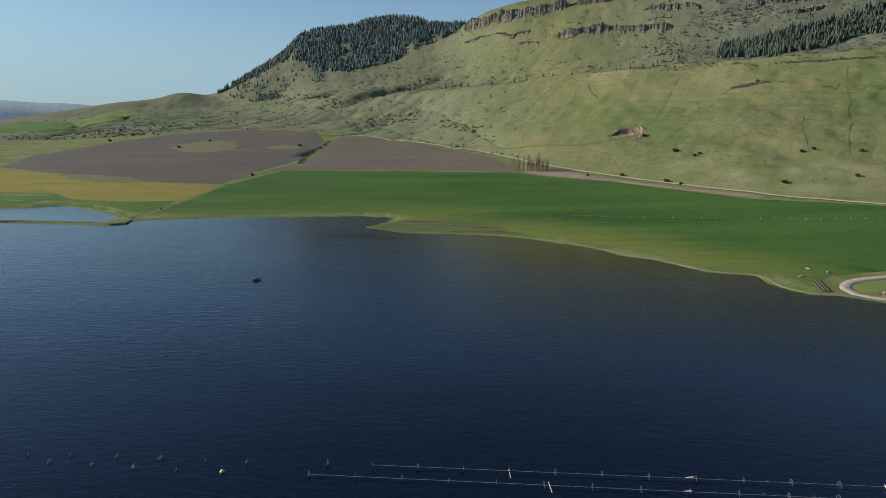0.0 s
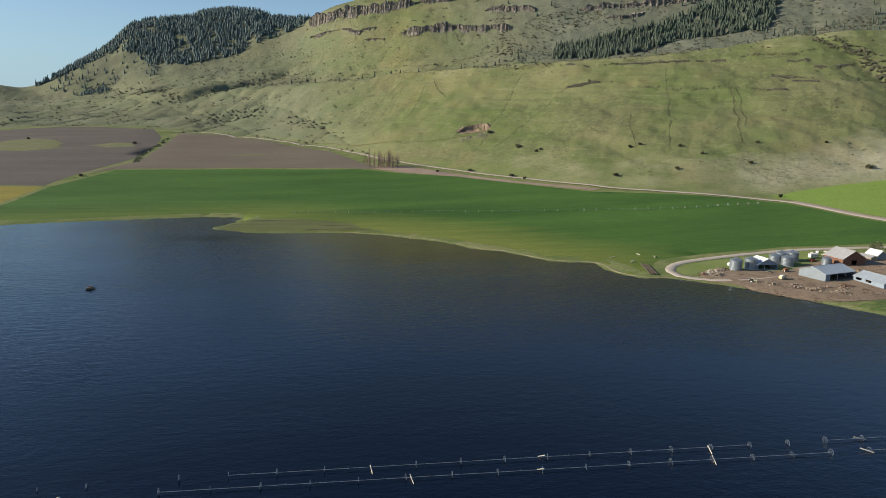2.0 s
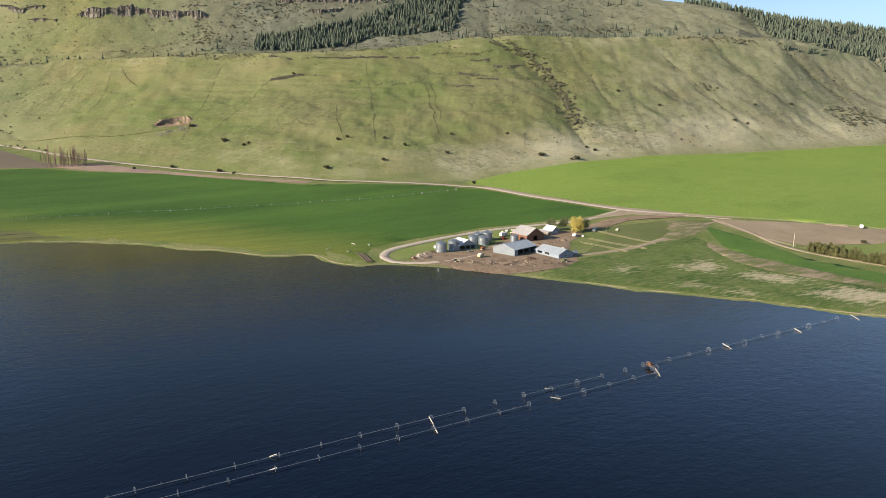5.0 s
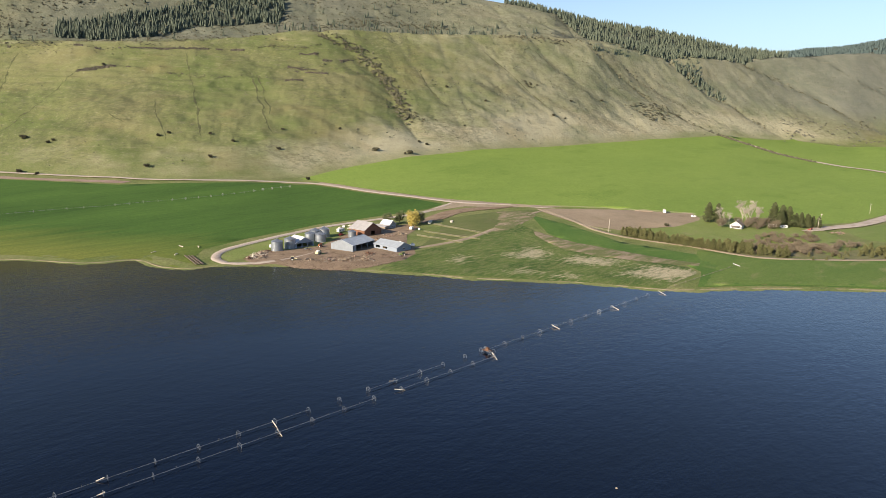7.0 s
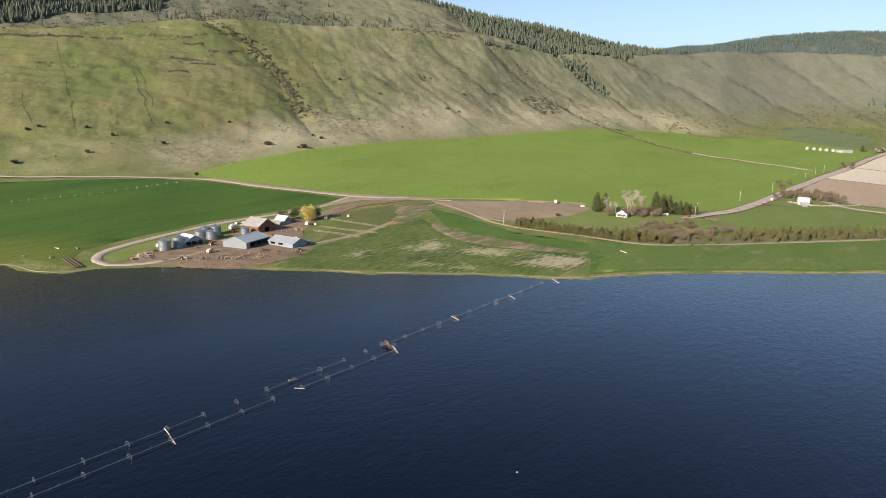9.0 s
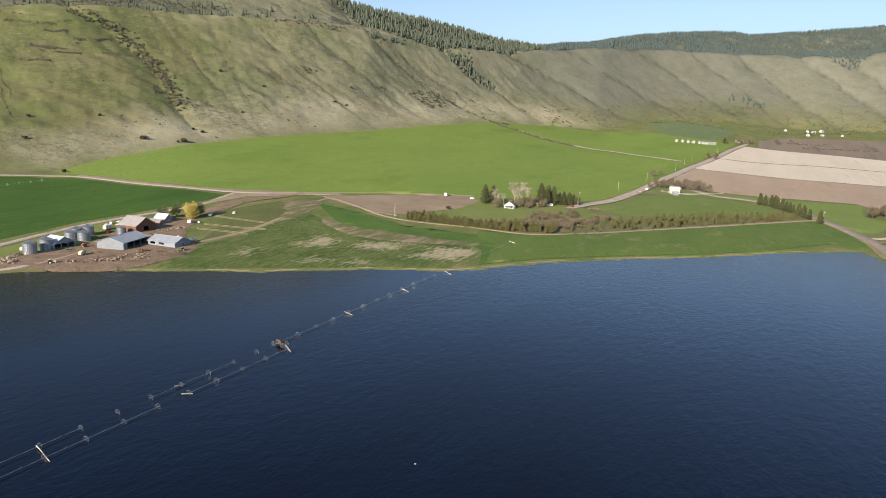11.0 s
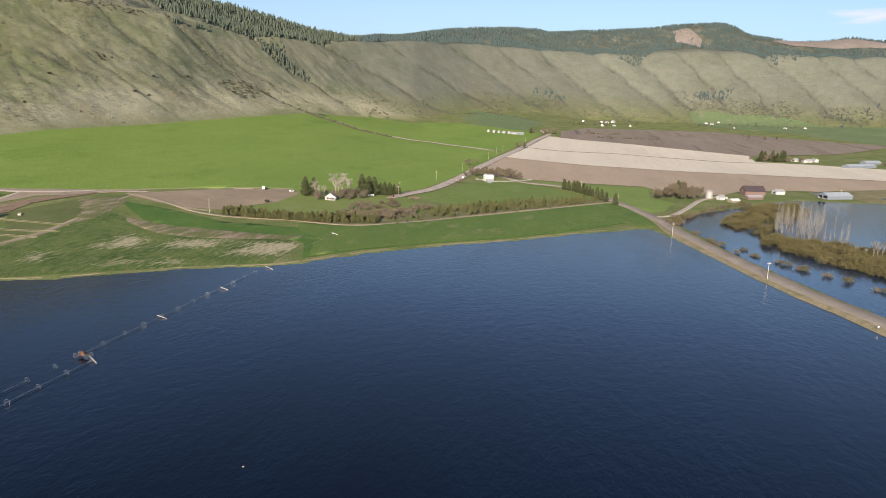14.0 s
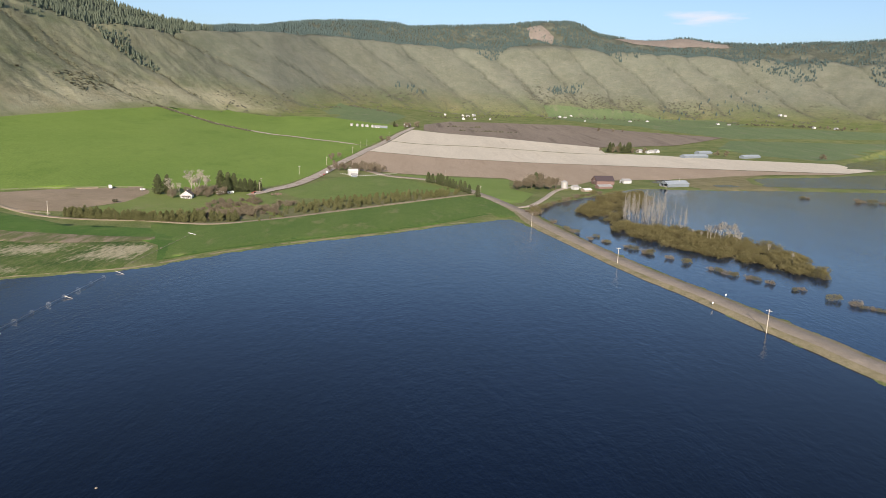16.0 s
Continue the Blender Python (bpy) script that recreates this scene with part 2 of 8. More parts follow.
CLEARING = earth("cut_over_slope", (0.21, 0.180, 0.155), (0.27, 0.235, 0.205), (0.17, 0.17, 0.13), (60, 9, 2), relief=0.3)
PADDOCKSOIL = earth("trodden_soil", (0.262, 0.210, 0.144), (0.330, 0.268, 0.190), (0.24, 0.20, 0.13), (50, 6, 0.8), relief=0.2)
REDSOIL = earth("reddish_soil", (0.25, 0.185, 0.145), (0.33, 0.25, 0.20), (0.22, 0.19, 0.11), (26, 4, 0.8), relief=0.2)
PINKSOIL = earth("bare_tilled_soil", (0.360, 0.284, 0.204), (0.435, 0.346, 0.252), (0.33, 0.26, 0.185), (150, 12, 1.2), (0.4, 2.5, 1), 1.5, 0.15)
STUBBLE = earth("straw_stubble", (0.56, 0.51, 0.405), (0.67, 0.61, 0.49), (0.47, 0.41, 0.31), (130, 7, 0.9), (0.25, 3.0, 1), 1.45, 0.15, (0.60, 0.75))
MUSTARD = earth("yellow_crop", (0.215, 0.185, 0.040), (0.285, 0.240, 0.055), (0.17, 0.17, 0.040), (90, 9, 1), (1, 2, 1), 0.1, 0.2)
DRYGRASS = earth("dry_grass", (0.17, 0.16, 0.075), (0.27, 0.235, 0.13), (0.13, 0.14, 0.055), (26, 4, 0.6), relief=0.2)
FALLOW = earth("fallow_grass", (0.125, 0.140, 0.062), (0.190, 0.185, 0.095), (0.23, 0.20, 0.125), (30, 4, 0.6), relief=0.2)
SHOREGRASS = earth("bleached_shore_grass", (0.20, 0.180, 0.105), (0.33, 0.285, 0.185), (0.17, 0.165, 0.075), (14, 2, 0.4), relief=0.1)
SHOAL = earth("drowned_grass", (0.092, 0.108, 0.032), (0.165, 0.172, 0.058), (0.012, 0.014, 0.018), (30, 5, 0.6), (0.25, 2.2, 1), -0.05, 0.1, (0.55, 0.64), 0.6)
WEDGE = earth("bare_pasture_soil", (0.235, 0.190, 0.130), (0.315, 0.258, 0.180), (0.135, 0.152, 0.062), (16, 3, 0.5), (0.4, 1.8, 1), 0.75, 0.1, (0.42, 0.54))
TRACK = earth("dirt_track", (0.27, 0.225, 0.160), (0.36, 0.300, 0.215), (0.20, 0.19, 0.10), (12, 2, 0.3), relief=0.04)
GRAVEL = earth("gravel_road", (0.39, 0.335, 0.28), (0.49, 0.43, 0.365), (0.29, 0.24, 0.195), (18, 2, 0.25), relief=0.04)
ASPHALT = earth("worn_road", (0.25, 0.218, 0.178), (0.33, 0.288, 0.235), (0.38, 0.325, 0.265), (25, 3, 0.2), relief=0.02)
YARD = earth("yard_dirt", (0.185, 0.135, 0.092), (0.300, 0.230, 0.160), (0.110, 0.080, 0.054), (8, 1.4, 0.4), relief=0.1)
RILL = earth("rill_scrub", (0.064, 0.074, 0.034), (0.110, 0.116, 0.058), (0.17, 0.16, 0.09), (14, 3, 0.8), relief=0.3, third_at=(0.6, 0.75))
ROCK = earth("basalt_rock", (0.095, 0.090, 0.082), (0.285, 0.258, 0.220), (0.365, 0.320, 0.255), (9, 2.2, 0.8), (1, 1, 0.22), 0, 0.4)
LEDGEROCK = earth("dark_ledge_rock", (0.050, 0.047, 0.040), (0.125, 0.115, 0.092), (0.19, 0.17, 0.125), (5, 1.5, 0.5), relief=0.3)
QUARRYROCK = earth("quarry_rock", (0.150, 0.118, 0.090), (0.285, 0.225, 0.168), (0.17, 0.13, 0.10), (7, 2, 0.5), relief=0.3)
NEEDLES = leaves("pine_needles", (0.054, 0.074, 0.056), (0.098, 0.120, 0.086))
# next two: distance haze put into the needle colour, paler and bluer
DARKNEEDLES = leaves("haze_blued_fir_needles", (0.042, 0.070, 0.070), (0.076, 0.110, 0.106))
HAZYNEEDLES = leaves("haze_paled_fir_needles", (0.076, 0.108, 0.106), (0.124, 0.164, 0.156))
PINEGREEN = leaves("garden_pine_needles", (0.058, 0.074, 0.034), (0.108, 0.124, 0.058))
YOUNGPINE = leaves("young_pine_needles", (0.094, 0.104, 0.042), (0.178, 0.178, 0.078))
# scrub of the far hill foot, its leaf colour paled to imitate haze
FARSAGE = leaves("haze_paled_scrub_leaves", (0.082, 0.086, 0.066), (0.150, 0.148, 0.116))
SAGE = leaves("scrub_leaves", (0.056, 0.058, 0.036), (0.122, 0.118, 0.078))
WILLOWLEAF = leaves("willow_thicket", (0.088, 0.080, 0.034), (0.175, 0.155, 0.074))
GREYTWIGS = leaves("leafless_twigs", (0.118, 0.100, 0.070), (0.226, 0.192, 0.138))
YELLOWLEAF = leaves("yellow_spring_leaves", (0.40, 0.33, 0.08), (0.58, 0.49, 0.17))
GREENLEAF = leaves("green_leaves", (0.088, 0.106, 0.052), (0.155, 0.172, 0.086))
BARK = paint("bark", (0.16, 0.125, 0.095), 0.9, wear=0.4, size=0.6)
PALEBARK = paint("pale_bark", (0.42, 0.39, 0.32), 0.9, wear=0.3, size=0.6)
GREYBARK = paint("grey_dead_bark", (0.27, 0.26, 0.235), 0.9, wear=0.3, size=0.6)
REDBARK = paint("reddish_bark", (0.29, 0.205, 0.165), 0.9, wear=0.35, size=0.6)
GALVANISED = paint("galvanised_steel", (0.28, 0.32, 0.36), 0.42, 0.6, 0.2, 1.5)
ALUMINIUM = paint("aluminium_pipe", (0.44, 0.44, 0.43), 0.4, 0.6, 0.2, 1.0)
ROOFGREY = paint("grey_sheet_roof", (0.40, 0.455, 0.50), 0.5, 0.2, 0.22, 3.0)
ROOFPALE = paint("pale_sheet_roof", (0.42, 0.415, 0.41), 0.5, 0.15, 0.25, 2.5)
ROOFWHITE = paint("white_sheet_roof", (0.66, 0.67, 0.68), 0.45, 0.0, 0.12, 3.0)
ROOFRED = paint("dark_red_roof", (0.078, 0.060, 0.066), 0.7, 0.0, 0.25, 2.0)
SHINGLE = paint("weathered_shingles", (0.19, 0.165, 0.145), 0.85, 0.0, 0.3, 1.2)
WHITEWALL = paint("white_painted_boards", (0.52, 0.53, 0.54), 0.65, 0.0, 0.18, 1.6)
BARNBROWN = paint("brown_barn_boards", (0.21, 0.105, 0.065), 0.85, 0.0, 0.35, 1.4)
BARNRED = paint("faded_red_boards", (0.22, 0.145, 0.130), 0.8, 0.0, 0.3, 1.6)
GREYWALL = paint("pale_grey_sheet_wall", (0.22, 0.26, 0.30), 0.55, 0.1, 0.2, 2.0)
BLUEWALL = paint("blue_grey_sheet_wall", (0.26, 0.32, 0.39), 0.55, 0.1, 0.2, 2.0)
TIMBER = paint("weathered_timber", (0.33, 0.27, 0.20), 0.9, 0.0, 0.35, 0.8)
POLEWOOD = paint("pale_pole_timber", (0.62, 0.57, 0.48), 0.85, 0.0, 0.25, 0.9)
RUSTY = paint("rusty_machinery", (0.17, 0.095, 0.062), 0.85, 0.2, 0.4, 0.7)
ORANGE = paint("orange_paint", (0.62, 0.16, 0.04), 0.55, 0.0, 0.25, 0.8)
REDPAINT = paint("red_paint", (0.45, 0.055, 0.04), 0.5, 0.0, 0.25, 0.8)
YELLOWPAINT = paint("yellow_paint", (0.64, 0.58, 0.34), 0.55, 0.0, 0.25, 0.8)
GREENPAINT = paint("green_machine_paint", (0.22, 0.32, 0.10), 0.55, 0.0, 0.25, 0.8)
WHITEPAINT = paint("white_paint", (0.80, 0.80, 0.78), 0.45, 0.0, 0.12, 0.8)
RUBBLE = leaves("rubble", (0.095, 0.070, 0.052), (0.245, 0.190, 0.145), 0.95)
RUBBER = paint("tyre_rubber", (0.035, 0.034, 0.033), 0.9, 0.0, 0.3, 0.5)
PANE = paint("window_glass", (0.035, 0.045, 0.055), 0.12, 0.0, 0.2, 1.0, 0.6)
CONCRETE = paint("concrete", (0.42, 0.40, 0.37), 0.9, 0.0, 0.25, 1.0)
FENCEWOOD = paint("white_fence_boards", (0.72, 0.71, 0.66), 0.8, 0.0, 0.2, 0.8)
POSTWOOD = paint("grey_fence_posts", (0.30, 0.26, 0.21), 0.9, 0.0, 0.3, 0.5)

# ---- the lie of the land ----
# Lines of the relief, each as (bearing from north in degrees, distance, height):
# where the valley ends and the slope begins
FOOT = [(-60, 1900, 20), (-33, 1800, 25), (-26, 1800, 42), (-18, 1750, 60), (-11.5, 1650, 62), (-7.4, 1550, 54),
        (-2.3, 1400, 45), (2.3, 1250, 38), (7.4, 1060, 27), (12.8, 950, 21), (18, 880, 20), (23.3, 815, 18),
        (28, 795, 18.5), (32, 800, 19), (36.9, 825, 17.8), (40, 870, 24.6), (46, 960, 37), (51.5, 1060, 44),
        (58.3, 1220, 47.8), (64.8, 1450, 57), (70, 1690, 65), (74, 1880, 57), (78.6, 2030, 46), (83, 2350, 76),
        (88, 2600, 77), (92.5, 2800, 58), (100, 2850, 57), (110, 2900, 60), (118, 2950, 77), (126, 3000, 84), (145, 3000, 70)]
# the edge of the grassy bench, or the brow of the far hills
BENCH = [(-60, 2300, 25), (-33, 2200, 45), (-26, 2150, 82), (-18, 2150, 100), (-14.5, 2100, 120), (-10.9, 1950, 142),
         (-7.3, 1850, 150), (-3.7, 1750, 152), (0, 1650, 163), (4.4, 1540, 172), (8.9, 1450, 181), (13.2, 1380, 186),
         (17.3, 1340, 190), (21.3, 1310, 197), (25, 1300, 201), (28.5, 1300, 206), (32.8, 1320, 219), (36.2, 1350, 239),
         (39, 1370, 248), (45, 1430, 252), (49, 1480, 257), (54, 1560, 262), (60, 1700, 270), (64, 1830, 249),
         (68, 1980, 256), (71, 2110, 256), (73.8, 2280, 280), (78.3, 2540, 312), (82.7, 2900, 340), (87, 3080, 347),
         (91.2, 3250, 348), (96, 3350, 350), (101.3, 3400, 372), (105, 3400, 358), (110, 3420, 352),
         (115, 3450, 340), (120, 3500, 336), (126, 3500, 316), (145, 3500, 240)]
# the foot of the upper slope behind the bench
BACK = [(-60, 2400, 25), (-33, 2300, 45), (-26, 2300, 88), (-18, 2350, 112), (-14.5, 2250, 135), (-10.9, 2130, 172),
        (-7.3, 2000, 175), (-3.7, 1900, 170), (0, 1800, 168), (8.9, 1590, 187), (17.3, 1480, 203), (25, 1430, 210),
        (32.8, 1450, 229), (39, 1490, 257), (45, 1540, 258), (54, 1640, 276), (60, 1780, 284), (68, 2060, 268),
        (73.8, 2370, 290), (82.7, 2960, 345), (91.2, 3320, 350), (101.3, 3480, 386), (110, 3500, 352), (118, 3540, 310), (126, 3600, 300), (145, 3600, 240)]
# the skyline
CREST = [(-60, 2900, 10), (-33, 2700, 62), (-31.2, 2700, 80), (-29.4, 2700, 93), (-27.6, 2700, 110), (-25.7, 2700, 128), (-23.8, 2700, 138),
         (-22.5, 2700, 148), (-21.5, 2700, 166), (-20.6, 2700, 170), (-19.8, 2700, 164), (-19.0, 2690, 160), (-17.8, 2671, 184), (-16.1, 2650, 228), (-14.8, 2650, 266),
         (-13.5, 2620, 302), (-12.6, 2600, 346), (-11.7, 2600, 378), (-10.8, 2600, 387), (-9.1, 2575, 394), (-7.5, 2553, 404), (-6.9, 2540, 420),
         (-4.6, 2486, 422), (-2.9, 2433, 413), (-2.2, 2413, 396), (-0.6, 2352, 384), (0.5, 2300, 380), (2.5, 2200, 412),
         (5.1, 2120, 430), (9, 2050, 432), (20, 1950, 430), (35, 1980, 432), (48, 2100, 440), (53.3, 2080, 410), (55.6, 2105, 398),
         (57.8, 2140, 384), (59.5, 2170, 372), (62.1, 2220, 362), (64.6, 2285, 357), (68.3, 2390, 334), (71, 2480, 316), (72.4, 2540, 314), (73.4, 2640, 312),
         (74.8, 2850, 346), (78, 3050, 374), (79.0, 3160, 400), (81.6, 3324, 436), (84, 3420, 456), (87.8, 3550, 472), (88.8, 3600, 460), (92.2, 3710, 484),
         (96.7, 3820, 512), (98.4, 3856, 530), (101, 3895, 543), (102.3, 3900, 534), (103.3, 3905, 486), (104.6, 3950, 474), (106.5, 3990, 460), (108.8, 4030, 464),
         (110, 4045, 482), (112, 4085, 463), (113.6, 4110, 458), (116.2, 4140, 456), (119.1, 4185, 473), (121, 4200, 470), (123.1, 4200, 486), (145, 4200, 400)]
# the gullies: bearing at the bench's edge and at the foot, depth, half width in degrees
GULLIES = [(44.1, 51.6, 2.4, 0.4), (47.4, 51.9, 1.5, 0.4), (50.6, 60.5, 4, 0.6), (55.0, 65.7, 4.5, 0.6), (59.8, 70.0, 7, 0.7), (60.9, 72.0, 4, 0.5),
           (65.8, 74.5, 12, 0.9), (71.1, 81.6, 17, 1.0), (-13.0, -2.2, 5, 0.8), (-5.5, 5.3, 5, 0.7)]
# the ravines between the spurs of the far hills
RAVINES = [(75.6, 85.2, 9, 1.6), (80.9, 89.4, 24, 2.3), (84.6, 92.2, 12, 1.6), (88.0, 95.5, 30, 2.2), (92.2, 99.7, 36, 2.1), (95.4, 101.5, 46, 2.0), (98.6, 104.2, 32, 1.6),
           (101.4, 107.2, 38, 1.8), (104.6, 111.5, 52, 2.1), (108.2, 114.6, 34, 1.6), (110.2, 118.0, 36, 1.7), (113.6, 120.0, 48, 1.9), (117.6, 124.0, 70, 2.4), (121.6, 128.0, 52, 2.2)]
# where the valley floor begins to rise
RISE = [(-60, 700), (-20, 640), (0, 600), (20, 480), (32, 440), (60, 440), (72, 500), (85, 620), (95, 760), (104, 1300), (126, 1700), (145, 1700)]
BEARINGS = np.arange(-180.0, 180.01, 0.25)


def table(rows, column, soft=3):
    """A line's distance or height for every quarter of a degree, with its corners rounded."""
    b = [r[0] for r in rows]
    v = np.interp(BEARINGS, [-120] + b + [175], [rows[0][column]] + [r[column] for r in rows] + [rows[0][column]])
    k = np.hanning(2 * soft + 3)[1:-1]
    return np.convolve(np.pad(v, soft, mode="edge"), k / k.sum(), mode="valid")


TABLES = {n: (table(rows, 1), table(rows, 2)) for n, rows in (("foot", FOOT), ("bench", BENCH), ("back", BACK), ("crest", CREST))}
RISES = table(RISE, 1, 12)
# the shores of the flood: the wide lake, the lagoon behind the dike, the channel and the water beyond the road
LAKE = [(-2500, 560), (-900, 575), (-385, 577), (-285, 566), (-279, 580), (-274, 595), (-228, 618), (-166, 633), (-85, 651), (-52, 644),
        (-60, 610), (-74, 583), (-36, 557), (1, 556), (38, 552), (68, 536), (105, 504), (123, 474), (139, 463), (161, 428), (188, 418),
        (189, 389), (200, 374), (216, 371), (243, 347), (257, 325), (271, 302), (291, 271), (304, 243), (325, 218), (346, 189),
        (358, 160), (366, 148), (380, 137), (411, 113), (448, 74), (487, 22), (536, -29), (566, -68), (571, -80), (481, -107),
        (402, -125), (349, -140), (301, -150), (272, -160), (224, -170), (60, -215), (-400, -330), (-2500, -420)]
LAGOON = [(-2500, 590), (-900, 590), (-385, 587), (-300, 588), (-293, 600), (-300, 613), (-315, 633), (-348, 661), (-392, 688), (-408, 670), (-434, 658), (-900, 640), (-2500, 640)]
BEYOND = [(588, -108), (606, -106), (660, -123), (697, -150), (736, -182), (790, -226), (830, -262), (842, -293), (838, -317), (844, -356), (851, -394),
          (866, -474), (876, -554), (884, -620), (900, -760), (930, -1000), (1000, -1500), (1100, -2000), (0, -2000),
          (-1200, -700), (60, -240), (224, -190), (290, -175), (328, -165), (372, -152), (426, -137), (484, -124), (547, -116)]
SLIVERS = [[(1000, -490), (1018, -502), (1032, -514), (1060, -577), (1083, -635), (1129, -709), (1158, -757), (1190, -830), (1330, -1100), (1500, -1500), (1300, -2000), (1160, -2000), (1010, -1200), (938, -760), (925, -640), (921, -578), (916, -513), (914, -462), (945, -478)],
           [(905, -382), (922, -402), (924, -426), (905, -433), (888, -411), (884, -388)], [(925, -312), (956, -332), (963, -350), (914, -333), (908, -318)],
           [(-2000, 750), (-700, 735), (-484, 730), (-437, 727), (-484, 739), (-800, 755)],
           [(1292, -800), (1450, -905), (1700, -1150), (2200, -1700), (1700, -1500), (1400, -1000), (1282, -890)]]


def shore_distance(x, y, ring):
    """How far points lie inside a closed ring (below nought: outside)."""
    p = np.array(ring, float)
    q = np.roll(p, -1, axis=0)
    best = np.full(np.shape(x), 1e9)
    inside = np.zeros(np.shape(x), bool)
    for (ax, ay), (bx, by) in zip(p, q):
        dx, dy = bx - ax, by - ay
        s = np.clip(((x - ax) * dx + (y - ay) * dy) / (dx * dx + dy * dy), 0, 1)
        best = np.minimum(best, np.hypot(x - ax - s * dx, y - ay - s * dy))
        if ay != by:
            inside ^= ((ay > y) != (by > y)) & (x < (bx - ax) * (y - ay) / (by - ay) + ax)
    return np.where(inside, best, -best)


def waves(x, y, size, turns=5, seed=0):
    """Cheap smooth noise, about -1 to 1: crossed sines of uneven direction and length."""
    g = np.random.RandomState(seed)
    v = 0
    for k in range(turns):
        a, s, ph = g.uniform(0, 6.28), size * g.uniform(0.6, 1.7), g.uniform(0, 6.28)
        v = v + np.sin((x * np.cos(a) + y * np.sin(a)) * 6.28 / s + ph + 1.3 * np.sin((x * np.sin(a) - y * np.cos(a)) * 4.1 / s))
    return v / turns ** 0.5 / 1.3


def height(x, y):
    """The height of the ground, for arrays."""
    x, y = np.asarray(x, float), np.asarray(y, float)
    r, b = np.hypot(x, y) + 1e-6, np.degrees(np.arctan2(x, y))
    at = lambda n, k: np.interp(b, BEARINGS, TABLES[n][k])
    rf, zf, rb, zb = at("foot", 0), at("foot", 1), at("bench", 0), at("bench", 1)
    rk, zk, rc, zc = at("back", 0), at("back", 1), at("crest", 0), at("crest", 1)
    rs = np.interp(b, BEARINGS, RISES)
    s0, s1 = np.clip((r - rs) / (rf - rs), 0, 1), np.clip((r - rf) / (rb - rf), 0, 1)
    s2, s3 = np.clip((r - rb) / (rk - rb), 0, 1), np.clip((r - rk) / (rc - rk), 0, 1)
    near = np.clip((77 - b) / 8, 0, 1)
    lift = s1 ** 1.12 * (1 - 0.10 * np.sin(np.pi * s1) * near)
    land = 1.0 + (zf - 1.0) * s0 ** 1.7 + (zb - zf) * lift + (zk - zb) * s2 + (zc - zk) * (s3 - 0.10 * np.sin(2 * np.pi * s3))
    past = np.clip(r - rc, 0, None)
    land -= np.minimum(past * 0.22, land * 0.9 + 5)
    # gullies run down the slope, drifting right as they fall
    hill = np.clip(s1 * 4, 0, 1) * np.clip((1 - s3) * 1.6, 0, 1) * np.clip((rc - r) / 120, 0, 1)
    fall = s1 + 0.4 * s3
    q = b + 0.22 * waves(x, y, 260, 4, 3) + 0.10 * waves(x, y, 90, 4, 4)
    for top, foot, depth, half in GULLIES:
        d = np.abs(q - (foot + (top - foot) * fall))
        land -= hill * depth * (0.55 * np.exp(-d / half * 2.6) + 0.10 * np.exp(-(d / half / 2.2) ** 2))
    d = np.abs(q - np.interp(fall, [0, 0.15, 0.3, 0.72, 0.98, 1.1], [47.4, 46.4, 45.4, 42.9, 38.9, 38.4]))
    land -= hill * 6.0 * (0.6 * np.exp(-d / 0.45) + 0.5 * np.exp(-(d / 1.3) ** 2))
    cut = np.zeros_like(land)
    for top, foot, depth, half in RAVINES:
        d = np.abs(q - (foot + (top - foot) * fall)) / half
        cut = np.maximum(cut, depth * (0.74 * np.clip(1 - d, 0, 1) ** 1.5 + 0.30 * np.exp(-d * 9)))
    land -= hill * np.clip(0.5 + 1.5 * s1, 0, 1) * np.clip(1.5 - s1 * 0.8 - s3, 0.1, 1) * cut * 0.46
    # folds of the western slopes, running up to the north-east
    west = np.clip((7 - b) / 6, 0, 1) * np.clip((r - rf + 120) / 160, 0, 1) * np.clip((rk + 120 - r) / 150, 0, 1) * np.clip((b + 34) / 6, 0, 1)
    along, across = 0.75 * x + 0.66 * y, 0.66 * x - 0.75 * y
    for size, deep, seed in ((230, 5.0, 15), (110, 1.8, 16)):
        land -= west * deep * np.exp(-np.abs(waves(along * 0.30, across, size, 5, seed)) * 3.2)
    for (ax, ay), (bx, by), deep, wide in (((-730, 2335), (-545, 2282), 15, 26), ((-255, 1828), (-169, 1892), 15, 22), ((-169, 1892), (-40, 1975), 13, 22), ((-460, 1907), (-301, 1874), 8, 16),
                                           ((-334, 1729), (-142, 1758), 8, 16), ((-206, 1595), (-69, 1678), 8, 15), ((-380, 1970), (-324, 2019), 9, 16)):
        k = np.clip(((x - ax) * (bx - ax) + (y - ay) * (by - ay)) / ((bx - ax) ** 2 + (by - ay) ** 2), 0, 1)
        d = np.hypot(x - ax - k * (bx - ax), y - ay - k * (by - ay)) + 4 * waves(x, y, 60, 4, 24)
        land -= deep * np.exp(-(np.maximum(d, 0) / wide) ** 1.5)
    # rills of the far slopes
    east = np.clip((b - 60) / 14, 0, 1) * hill * np.clip((130 - b) / 5, 0, 1)
    land -= east * 1.1 * np.exp(-np.abs(waves((q + 8.0 * fall) * 62, r * 0.05, 150, 6, 17)) * 3.4)
    # ledges of rock and sod along the contours, below the edge of the bench
    ledge = np.clip(s1 * 3 - 1.2, 0, 1) * np.clip((b - 4) / 6, 0, 1) * np.clip((48 - b) / 6, 0, 1) * (s2 < 0.5)
    ledge = ledge * np.clip(0.45 + 0.8 * waves(x, y, 170, 5, 18), 0, 1)
    land += ledge * 1.3 * np.sin(land * 0.62 + 0.8 * waves(x, y, 90, 4, 19))
    rough = np.clip((r - rf) / 150, 0, 1)
